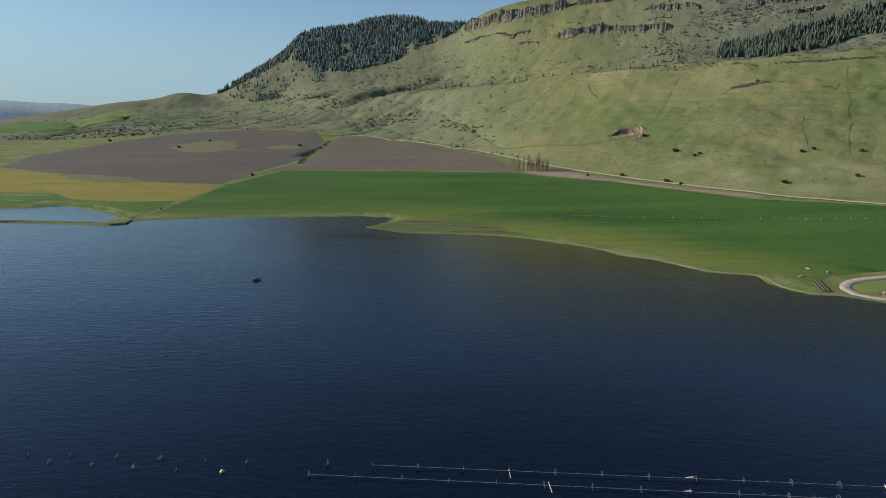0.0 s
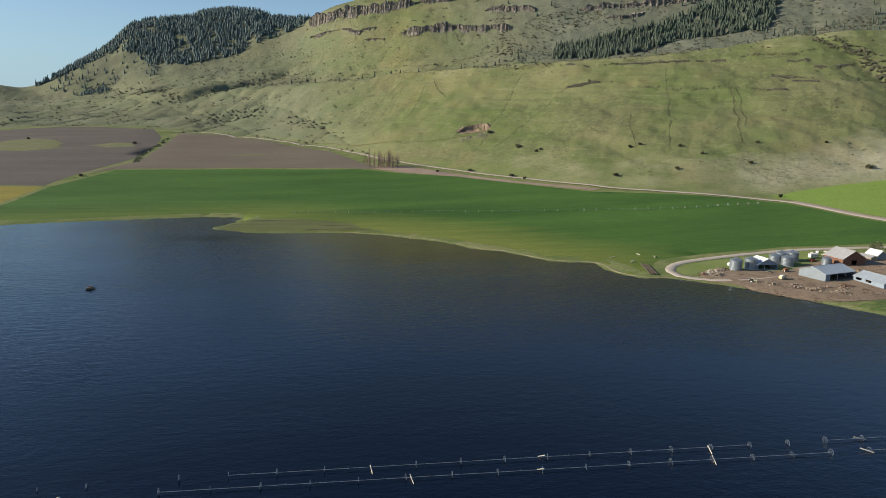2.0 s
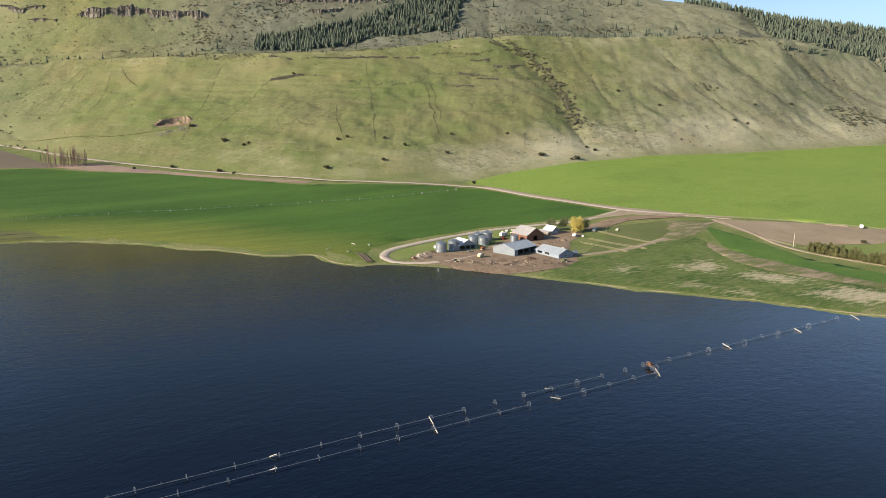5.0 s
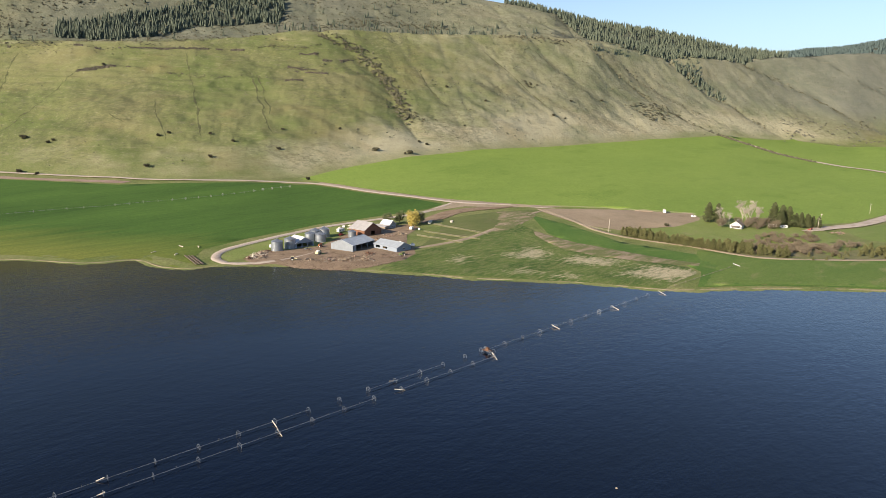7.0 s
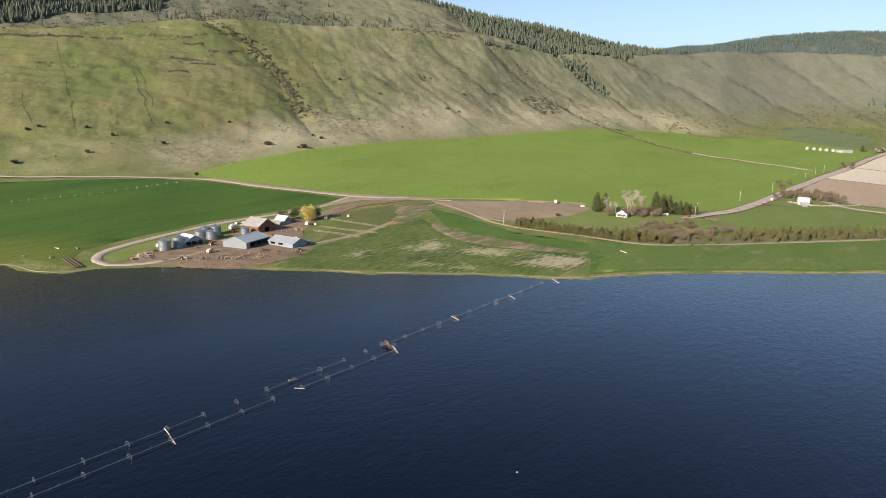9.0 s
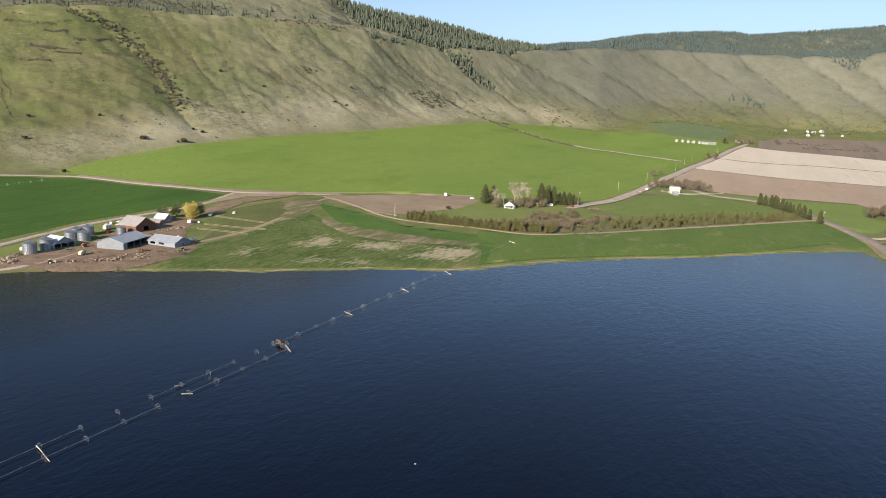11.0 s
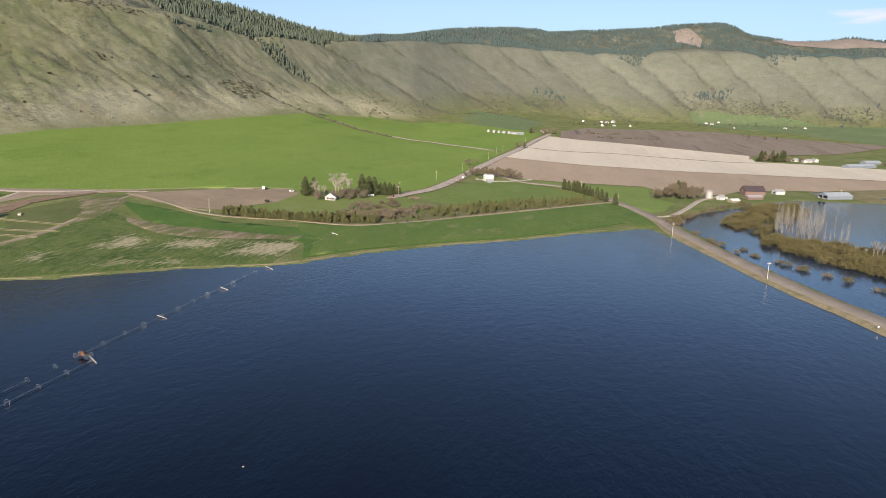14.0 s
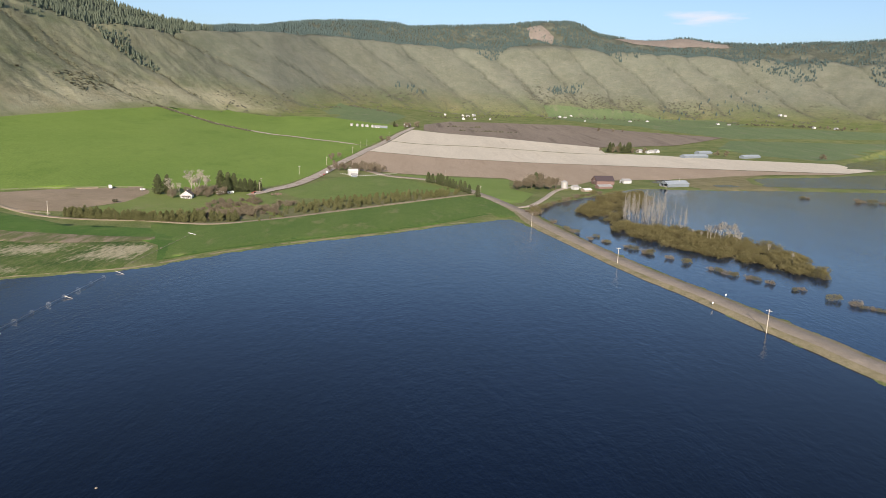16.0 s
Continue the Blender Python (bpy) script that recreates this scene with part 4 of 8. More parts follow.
field("fallow_patch", [(100, 1010), (150, 990), (260, 812), (330, 730), (318, 724), (262, 792), (200, 880), (130, 940), (88, 1000)], REDSOIL, "reddish bare verge along the hill road", lift=0.32)
field("bare_verge", [(476, 612), (484, 545), (500, 470), (512, 440), (470, 430), (440, 424), (505, 418), (535, 392), (560, 378), (590, 360), (560, 398), (530, 440), (510, 480), (496, 545), (490, 615)], TRACK, "bare dirt verge where the roads meet", lift=0.34, step=15)
# the shore's dry edge
strip("shore_edge", [(30, 558), (38, 555), (70, 539), (107, 507), (126, 477), (141, 466), (164, 431), (190, 421), (192, 391), (203, 376), (218, 373)],
      2.2, SHOREGRASS, "dry grass edge of the lake shore", lift=0.28, crown=0.08, category="shore", skirt=0.45, level=0.05)
strip("shore_edge", [(262, 328), (274, 306), (294, 275), (307, 247), (328, 222), (349, 193), (361, 164), (369, 152), (383, 140), (414, 116), (451, 77), (490, 25), (539, -26), (569, -65)],
      3.4, SHOREGRASS, "dry grass edge of the lake shore", lift=0.28, crown=0.08, category="shore", skirt=0.45, level=0.05)

# ---- roads and tracks ----
STUBBLE_TRACK = [(1396, 56), (1393, 3), (1429, -89), (1421, -201), (1416, -312), (1450, -410)]
strip("road_verge", [(-300, -330), (60, -233), (228, -181), (270, -170), (302, -160), (345, -149), (400, -132), (480, -114), (560, -98), (605, -94), (644, -86)],
      19, SHOREGRASS, "bleached grass shoulders of the causeway", lift=0.42, skirt=2.2, crown=0.05, category="verge", spread=0.62)
strip("road", [(-300, -330), (60, -233), (228, -181), (270, -170), (302, -160), (345, -149), (400, -132), (480, -114), (560, -98), (605, -94), (644, -86), (693, -75), (722, -66), (772, -51), (825, -27), (850, 0), (862, 35), (909, 67), (931, 92)],
      11, ASPHALT, "worn grey-brown causeway road between the flooded fields", lift=0.7, level=None, skirt=2.4, crown=0.12, spread=0.68)
strip("road", [(-260, 1536), (-197, 1526), (-117, 1454), (-56, 1388), (50, 1249), (93, 1153), (136, 1050), (211, 929), (260, 850), (342, 735), (408, 676), (459, 641), (481, 610), (488, 536), (505, 472), (518, 434), (540, 408), (552, 398)],
      9.5, GRAVEL, "pale gravel road along the hill foot", lift=0.6)
strip("road", [(510, 438), (454, 424), (413, 426), (384, 430), (350, 432), (315, 428), (273, 418), (246, 409), (232, 398), (224, 384), (224, 374), (236, 363), (254, 358), (282, 363), (300, 372)],
      6, GRAVEL, "pale gravel farm drive looping round the silos", lift=0.32, skirt=0.3, crown=0.04)
strip("road", [(540, 405), (560, 380), (575, 362)], 6, GRAVEL, "pale gravel spur past the corral", lift=0.3, skirt=0.28, crown=0.03)
strip("track", [(418, 393), (445, 400), (478, 408), (514, 402), (545, 392)], 17, YARD, "broad brown dirt lane from the farmyard to the junction", lift=0.34, category="track", skirt=0.3, crown=0.03)
strip("track", [(334, 333), (360, 327), (398, 327), (439, 335), (492, 348), (522, 357), (558, 362)], 5, TRACK, "dirt track up the pasture", lift=0.3, category="track", skirt=0.28, crown=0.03)
strip("track", [(558, 362), (535, 320), (508, 278), (500, 243), (505, 197), (503, 148), (538, 104), (583, 65), (634, 21), (692, -29), (726, -60)], 5.5, TRACK, "pale dirt track below the windbreak", lift=0.32, category="track", skirt=0.3, crown=0.03)
strip("road", [(650, 158), (690, 148), (740, 131), (826, 120), (963, 110), (1143, 94), (1371, 69), (1648, 42), (1850, 18)], 13, GRAVEL, "straight grey valley road", lift=1.0)
strip("track", [(634, -84), (646, -105), (697, -127), (780, -157), (835, -190)], 6, GRAVEL, "gravel drive to the barns", category="track")
strip("track", [(-900, 582), (-385, 582), (-285, 576), (-281, 600)], 5, SHOAL, "low dike road across the flood", lift=0.9, level=0.0, category="dike")
strip("track", [(1590, 580), (1549, 505), (1468, 401), (1401, 273), (1326, 190), (1276, 112)], 11, GRAVEL, "pale dirt track dividing the crop fields", lift=1.1, category="track")
strip("track", STUBBLE_TRACK, 7, FALLOW, "weedy strip dividing the stubble field", lift=1.0, category="track", skirt=0.3)
# eroded stock trails and rills on the slope
def rill(path, wide, material, label, category="gully"):
    """A narrow ragged scar down the slope, its edges and course uneven."""
    line = smooth_line(path, 3.0)
    g, verts, faces = random.Random(int(path[0][0] * 7 + path[0][1])), [], []
    for k, p in enumerate(line):
        ahead = (line[min(k + 1, len(line) - 1)] - line[max(k - 1, 0)]).normalized()
        side = Vector((ahead.y, -ahead.x, 0))
        p = p + side * (5.0 * noise.noise(p * 0.02) + 1.6 * noise.noise(p * 0.11))
        w = wide * max(0.08, 0.55 + 0.9 * noise.noise(p * 0.045 + Vector((9, 0, 0))) + g.uniform(-0.25, 0.25)) * min(1, 0.2 + 0.1 * min(k, len(line) - 1 - k))
        for s in (-1, 0, 1):
            q = p + side * w * s * g.uniform(0.6, 1.2)
            verts.append((q.x, q.y, ground_at(q.x, q.y) + (0.10 if s else 0.22)))
    for k in range(len(line) - 1):
        for c in (0, 1):
            faces.append((k * 3 + c, (k + 1) * 3 + c, (k + 1) * 3 + c + 1, k * 3 + c + 1))
    return tagged(mesh_object("rill", verts, faces, material, True), label, category, kind="structure")


for path in ([(401, 1248), (353, 1169), (318, 1110), (290, 1068), (261, 1002)], [(449, 1140), (388, 1084), (318, 1024), (269, 967)], [(601, 1101), (553, 999), (508, 907), (479, 847), (462, 822)],
             [(656, 1003), (616, 922), (574, 843), (545, 785)], [(664, 996), (625, 918), (584, 842)], [(475, 964), (442, 887), (423, 835)], [(957, 918), (929, 864), (902, 797)]):
    rill(path, 2.0, RILL, "dark eroded rill running down the slope")
for path in ([(254, 1376), (256, 1291), (258, 1248)], [(217, 1398), (176, 1361), (140, 1289)], [(240, 1360), (207, 1279), (179, 1224)], [(199, 1415), (151, 1368), (107, 1346)], [(405, 950), (409, 907)],
             [(1155, 922), (1148, 849), (1141, 812), (1135, 763), (1118, 689)], [(1281, 891), (1288, 847), (1282, 804), (1302, 787)]):
    rill(path, 1.5, RILL, "faint stock trail worn into the slope", "trail")
strip("track", [(-129, 1443), (-14, 1348), (52, 1274), (102, 1197), (169, 1118), (215, 1085), (240, 1070), (262, 1062)], 3, FALLOW, "narrow track across the slope to the quarry", lift=0.5, category="track")

# ---- making things ----
def part(name, bm, material, parent=None, label="", smooth=False):
    """One mesh, under its thing."""
    me = bpy.data.meshes.new(name)
    bm.to_mesh(me)
    bm.free()
    me.materials.append(material)
    if smooth:
        me.polygons.foreach_set("use_smooth", [True] * len(me.polygons))
    ob = new(name, me)
    if parent:
        ob.parent = parent
    return tagged(ob, label)


def thing(name, label, category, group="", kind=""):
    return tagged(new(name), label, category, group, kind)


def box(bm, x0, y0, z0, x1, y1, z1):
    v = [bm.verts.new((x, y, z)) for z in (z0, z1) for x, y in ((x0, y0), (x1, y0), (x1, y1), (x0, y1))]
    for f in ((3, 2, 1, 0), (4, 5, 6, 7), (0, 1, 5, 4), (1, 2, 6, 5), (2, 3, 7, 6), (3, 0, 4, 7)):
        bm.faces.new([v[i] for i in f])
    return v


def prism(bm, profile, place, closed=True):
    """A solid between two copies of a profile: place(u, v, k) gives its points, k = 0 and 1."""
    a, b = [[bm.verts.new(place(u, v, k)) for u, v in profile] for k in (0, 1)]
    n = len(profile)
    for i in range(n):
        bm.faces.new((a[i], a[(i + 1) % n], b[(i + 1) % n], b[i]))
    if closed:
        bm.faces.new(a[::-1])
        bm.faces.new(b)


def tube(bm, p, q, r0, r1, sides=6, ends=True):
    """A tapered round bar from p to q."""
    p, q = Vector(p), Vector(q)
    d = (q - p).normalized()
    s = d.orthogonal().normalized()
    t = d.cross(s)
    rings = [[bm.verts.new(c + (s * math.cos(a) + t * math.sin(a)) * r) for a in [6.28318 * k / sides for k in range(sides)]] for c, r in ((p, r0), (q, r1))]
    for k in range(sides):
        bm.faces.new((rings[0][k], rings[0][(k + 1) % sides], rings[1][(k + 1) % sides], rings[1][k]))
    if ends:
        bm.faces.new(rings[0][::-1])
        bm.faces.new(rings[1])


def turned(bm, rings, sides=16, cap=True):
    """A body of revolution from (radius, height) rings."""
    loops = []
    for r, z in rings:
        loops.append([bm.verts.new((r * math.cos(6.28318 * k / sides), r * math.sin(6.28318 * k / sides), z)) for k in range(sides)])
    for a, b in zip(loops, loops[1:]):
        for k in range(sides):
            bm.faces.new((a[k], a[(k + 1) % sides], b[(k + 1) % sides], b[k]))
    if cap:
        bm.faces.new(loops[0][::-1])
        bm.faces.new(loops[-1])


def stand(ob, x, y, turn=0.0, sink=0.0, size=1.0):
    """Sets a thing down on the ground."""
    ob.matrix_basis = pose(x, y, max(ground_at(x, y), -1.0) - sink, 0, 0, turn) @ Matrix.Scale(size, 4)
    return ob


def put(ob, x, y, turn=0.0, sink=0.0, size=1.0):
    """A copy of a thing, set down on the ground."""
    c = copy_thing(ob, Matrix())
    return stand(c, x, y, turn, sink, size)


# ---- plants ----
def clump(bm, rng, centre, size, count, leaf):
    """Small leaf tufts scattered through a lump."""
    for _ in range(count):
        d = Vector((rng.gauss(0, 1), rng.gauss(0, 1), rng.gauss(0, 1))).normalized() * rng.uniform(0.35, 1.0) ** 0.5
        c = centre + Vector((d.x * size.x, d.y * size.y, d.z * size.z))
        a, b = (Vector((rng.gauss(0, 1), rng.gauss(0, 1), rng.gauss(0, 0.6))).normalized() * leaf * rng.uniform(0.6, 1.3) for _ in range(2))
        n = a.cross(b).normalized() * leaf * 0.35
        v = [bm.verts.new(c + p) for p in (a, b * 0.8 + n, -a, -b * 0.8 + n)]
        bm.faces.new(v[:3])
        bm.faces.new((v[0], v[2], v[3]))


def pine(name, rng, tall, wide, needles, label, category, bare=0.06, tufts=60, count=9, leaf=0.4, full=0.55):
    """A conifer with a full, uneven crown of needle tufts on short boughs."""
    t = thing(name, label, category)
    bm = bmesh.new()
    tube(bm, (0, 0, -0.6), (0, 0, tall * 0.92), tall * 0.016 + 0.05, 0.03, 6)
    part("trunk", bm, BARK, t)
    bm = bmesh.new()
    for k in range(tufts):
        s = (k + rng.random()) / tufts
        s = 1 - (1 - s) ** 0.8
        r = wide * (1 - s) ** full * min(1, 0.55 + s * 3.0) * (0.8 + 0.35 * rng.random())
        a = k * 2.4 + rng.uniform(-0.5, 0.5)
        inner = rng.uniform(0.45, 0.92)
        size = wide * (0.16 + 0.14 * (1 - s)) * rng.uniform(0.8, 1.3)
        clump(bm, rng, Vector((r * inner * math.cos(a), r * inner * math.sin(a), tall * (bare + (0.97 - bare) * s))), Vector((size, size, size * 0.8)), count, leaf)
    part("crown", bm, needles, t)
    return t


def limbs(bm, rng, at, way, length, radius, depth, forks=3, spread=0.6, tips=None):
    """A limb that forks into thinner ones."""
    end = at + way * length
    tube(bm, at, end, radius, radius * 0.6, 5 if depth > 1 else 3, False)
    if depth == 0:
        if tips is not None:
            tips.append(end)
        return
    for k in range(forks):
        d = (way + Vector((rng.uniform(-1, 1), rng.uniform(-1, 1), rng.uniform(-0.25, 0.7))) * spread).normalized()
        limbs(bm, rng, at + way * length * rng.uniform(0.55, 1.0), d, length * rng.uniform(0.55, 0.8), radius * 0.55, depth - 1, forks, spread, tips)


def leafy_tree(name, rng, tall, wide, leaf_material, bark, label, category, lumps=14, count=26, leaf=0.55, weep=0.0):
    t = thing(name, label, category)
    bm, tips = bmesh.new(), []
    limbs(bm, rng, Vector((0, 0, -0.4)), Vector((0, 0, 1)), tall * 0.36, tall * 0.028 + 0.06, 2, 4, 0.8, tips)
    part("trunk", bm, bark, t)
    bm = bmesh.new()
    for k in range(lumps):
        a, r = rng.uniform(0, 6.28), wide * 0.36 * rng.uniform(0.1, 1) ** 0.5
        z = tall * rng.uniform(0.32 - weep * 0.15, 0.86)
        shrink = 1 - 0.5 * max(0, z / tall - 0.55)
        s = wide * rng.uniform(0.15, 0.26)
        clump(bm, rng, Vector((r * math.cos(a) * shrink, r * math.sin(a) * shrink, z)), Vector((s, s, s * (1.0 + weep))), count, leaf)
    part("crown", bm, leaf_material, t)
    return t


def bare_tree(name, rng, tall, bark, label, category, spread=0.45, depth=4, forks=3, twig=0.0, twigs=None, stout=0.014):
    t = thing(name, label, category)
    bm, tips = bmesh.new(), []
    limbs(bm, rng, Vector((0, 0, -0.5)), Vector((rng.uniform(-0.05, 0.05), rng.uniform(-0.05, 0.05), 1)).normalized(), tall * 0.36, tall * stout + 0.03, depth, forks, spread, tips)
    part("trunk", bm, bark, t)
    if twig:
        bm = bmesh.new()
        for p in tips:
            for _ in range(3):
                d = Vector((rng.gauss(0, 0.7), rng.gauss(0, 0.7), rng.uniform(-0.1, 1.0))).normalized() * twig * rng.uniform(0.7, 1.6)
                tube(bm, p - d * 0.3, p + d, 0.035, 0.02, 3, False)
        tagged(part("crown", bm, twigs or bark, t, "fine leafless twigs"), kind="stuff")
    return t


def aspen(name, rng, tall, bark, label, category, fat=1.0):
    """A slim straight trunk with short steep branches."""
    t = thing(name, label, category)
    bm = bmesh.new()
    lean = Vector((rng.uniform(-0.05, 0.05), rng.uniform(-0.05, 0.05), 1))
    tube(bm, Vector((0, 0, -0.8)), lean * tall, tall * 0.006 * fat, 0.025 * fat, 5, False)
    part("trunk", bm, bark, t)
    bm = bmesh.new()
    for k in range(44):
        s = 0.25 + 0.73 * k / 44
        a = rng.uniform(0, 6.28)
        d = Vector((math.cos(a), math.sin(a), rng.uniform(0.9, 2.0))).normalized() * tall * 0.18 * rng.uniform(0.5, 1.2) * (1.25 - s)
        p = lean * tall * s
        tube(bm, p, p + d, 0.05 * fat, 0.02 * fat, 3, False)
        for _ in range(2):
            e = (d + Vector((rng.gauss(0, 0.4), rng.gauss(0, 0.4), rng.gauss(0.2, 0.3)))) * rng.uniform(0.3, 0.6)
            q = p + d * rng.uniform(0.4, 0.9)
            tube(bm, q, q + e, 0.03 * fat, 0.015 * fat, 3, False)
    tagged(part("crown", bm, bark, t), kind="stuff")
    return t


def shrub(name, rng, wide, tall, leaf_material, label, category, lumps=6, count=16, leaf=0.4):
    t = thing(name, label, category)
    bm = bmesh.new()
    for k in range(5):
        a = 6.28 * k / 5 + rng.uniform(-0.4, 0.4)
        tube(bm, (0.1 * math.cos(a), 0.1 * math.sin(a), -0.6), (wide * 0.3 * math.cos(a), wide * 0.3 * math.sin(a), tall * 0.6), 0.08, 0.03, 4, False)
    part("stem", bm, BARK, t)
    bm = bmesh.new()
    for k in range(lumps):
        a, r = rng.uniform(0, 6.28), wide * 0.32 * rng.uniform(0, 1) ** 0.5
        s = wide * rng.uniform(0.17, 0.27)
        clump(bm, rng, Vector((r * math.cos(a), r * math.sin(a), tall * rng.uniform(0.28, 0.62))), Vector((s, s, tall * rng.uniform(0.22, 0.36))), count, leaf)
    part("crown", bm, leaf_material, t)
    return t


class Woods:
    """Many small plants in one mesh, for growth that nobody could count."""

    def __init__(self):
        self.v, self.f = [], []

    def fir(self, rng, x, y, z, tall, wide):
        for base, top, r in ((0.08, 0.62, 1.0), (0.30, 0.86, 0.82), (0.58, 1.02, 0.50)):
            n, o = 8, len(self.v)
            self.v.append((x + rng.uniform(-0.3, 0.3), y + rng.uniform(-0.3, 0.3), z + tall * top))
            turn = rng.uniform(0, 6.28)
            for k in range(n):
                a, rr = turn + 6.28318 * k / n, wide * r * (rng.uniform(0.9, 1.2) if k % 2 else rng.uniform(0.5, 0.75))
                self.v.append((x + rr * math.cos(a), y + rr * math.sin(a), z + tall * (base + (rng.uniform(-0.06, 0.0) if k % 2 else rng.uniform(0.04, 0.10)))))
            for k in range(n):
                self.f.append((o, o + 1 + k, o + 1 + (k + 1) % n))

    def bush(self, rng, x, y, z, wide, tall, tufts=7):
        for _ in range(tufts):
            a, r = rng.uniform(0, 6.28), wide * 0.4 * rng.uniform(0, 1) ** 0.5
            cx, cy, cz = x + r * math.cos(a), y + r * math.sin(a), z + tall * rng.uniform(0.15, 0.6)
            s, h = wide * rng.uniform(0.2, 0.38), tall * rng.uniform(0.3, 0.5)
            o, turn = len(self.v), rng.uniform(0, 6.28)
            self.v.append((cx, cy, cz + h))
            for k in range(4):
                b = turn + 1.5708 * k
                self.v.append((cx + s * math.cos(b) * rng.uniform(0.7, 1.3), cy + s * math.sin(b) * rng.uniform(0.7, 1.3), cz - h * rng.uniform(0.1, 0.6)))
            for k in range(4):
                self.f.append((o, o + 1 + k, o + 1 + (k + 1) % 4))

    def done(self, name, material, label, category):
        return tagged(mesh_object(name, self.v, self.f, material), label, category, kind="stuff")


def scatter(rng, ring, count, keep=None):
    """Random places inside a ring."""
    xs, ys = [p[0] for p in ring], [p[1] for p in ring]
    x = np.array([rng.uniform(min(xs), max(xs)) for _ in range(count * 4)])
    y = np.array([rng.uniform(min(ys), max(ys)) for _ in range(count * 4)])
    ok = inside(x, y, ring)
    if keep is not None:
        ok &= keep(x, y)
    x, y = x[ok][:count], y[ok][:count]
    return list(zip(x, y, surface_height(x, y)))


def polar(bearing, distance):
    return distance * math.sin(radians(bearing)), distance * math.cos(radians(bearing))


def line_at(name, bearing, column=0):
    return float(np.interp(bearing, BEARINGS, TABLES[name][column]))


# ---- woods on the hills ----
rng = random.Random(5)
wood = Woods()
# the wooded hill in the west
for x, y, z in scatter(rng, [(-830, 2460), (-640, 2700), (-300, 2640), (40, 2330), (19, 2200), (-6, 2184), (-108, 2163), (-149, 2147), (-191, 2150), (-315, 2178), (-435, 2262), (-520, 2350), (-596, 2440), (-700, 2460)], 4400,
                       lambda x, y: waves(x, y, 120, 5, 41) + waves(x, y, 45, 5, 42) > -0.95):
    wood.fir(rng, x, y, z - 1, rng.uniform(11, 24), rng.uniform(3.2, 5.2))
for ring, n in (([(-643, 2322), (-573, 2303), (-527, 2189), (-637, 2267)], 60), ([(-455, 2275), (-411, 2280), (-400, 2168), (-430, 2187)], 22), ([(-760, 2500), (-560, 2380), (-480, 2300), (-560, 2250), (-760, 2380)], 60)):
    for x, y, z in scatter(rng, ring, n):
        wood.fir(rng, x, y, z - 1, rng.uniform(10, 18), rng.uniform(2.4, 4))
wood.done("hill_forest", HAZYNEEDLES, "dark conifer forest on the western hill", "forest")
# the pine belt behind the bench, and the thin pines among the upper rocks
wood = Woods()
for x, y, z in scatter(rng, [(521, 1431), (591, 1378), (667, 1350), (701, 1374), (765, 1392), (823, 1378), (878, 1358), (946, 1330), (975, 1345), (1010, 1400), (1067, 1446), (1010, 1530), (956, 1510), (904, 1495), (827, 1480), (747, 1473), (680, 1480), (600, 1490), (551, 1510)], 1750,
                       lambda x, y: waves(x, y, 75, 5, 45) + 0.5 * waves(x, y, 30, 5, 46) > -0.85):
    wood.fir(rng, x, y, z - 1, rng.uniform(9, 21), rng.uniform(2.8, 4.6))
# thinner pines on to the east, along the back of the bench
for _ in range(420):
    b = rng.uniform(36, 56)
    x, y = polar(b, line_at("back", b) + rng.uniform(-20, 50) + rng.choice((0, 0, 40, 120)))
    if waves(np.array([x]), np.array([y]), 90, 5, 47)[0] + rng.uniform(-0.3, 0.3) > 0.35:
        wood.fir(rng, x, y, ground_at(x, y) - 1, rng.uniform(8, 19), rng.uniform(2.2, 4))
for _ in range(70):
    b = rng.uniform(15, 50)
    x, y = polar(b, line_at("back", b) + rng.uniform(20, 330))
    wood.fir(rng, x, y, ground_at(x, y) - 1, rng.uniform(10, 19), rng.uniform(2.4, 3.8))
for _ in range(130):
    b = rng.choice((rng.uniform(13, 17), rng.uniform(19.5, 24), rng.uniform(30, 36)))
    x, y = polar(b, line_at("crest", b) - rng.uniform(10, 130))
    wood.fir(rng, x, y, ground_at(x, y) - 1, rng.uniform(12, 20), rng.uniform(2.6, 4))
for _ in range(26):
    b = rng.uniform(-4, 20)
    x, y = polar(b, line_at("bench", b) + rng.uniform(15, 160))
    wood.fir(rng, x, y, ground_at(x, y) - 1, rng.uniform(8, 16), rng.uniform(2, 3.4))
wood.done("pine_belt", NEEDLES, "belt of tall pines behind the grassy bench", "forest")
# the wooded ridge above the gullies
wood = Woods()
for _ in range(2900):
    b = 53 + 21 * rng.uniform(0, 1) ** 0.8
    low = np.interp(b, [53, 57, 59, 60.5, 62, 66, 72, 74], [0.95, 0.78, 0.45, 0.25, 0.06, 0.0, 0.05, 0.3])
    lo, hi = line_at("bench", b), line_at("crest", b)
    x, y = polar(b, lo + (hi - lo) * (low + (1.06 - low) * rng.random()))
    if waves(np.array([x]), np.array([y]), 150, 5, 43)[0] > -0.75:
        wood.fir(rng, x, y, ground_at(x, y) - 1, rng.uniform(10, 22), rng.uniform(3.2, 4.8))
for _ in range(70):
    s = rng.uniform(0.55, 1.0)
    b = 74.5 - 8.7 * s + rng.gauss(0, 0.25)
    x, y = polar(b, line_at("foot", b) + (line_at("bench", b) - line_at("foot", b)) * s)
    wood.fir(rng, x, y, ground_at(x, y) - 1, rng.uniform(8, 19), rng.uniform(2.8, 4.4))
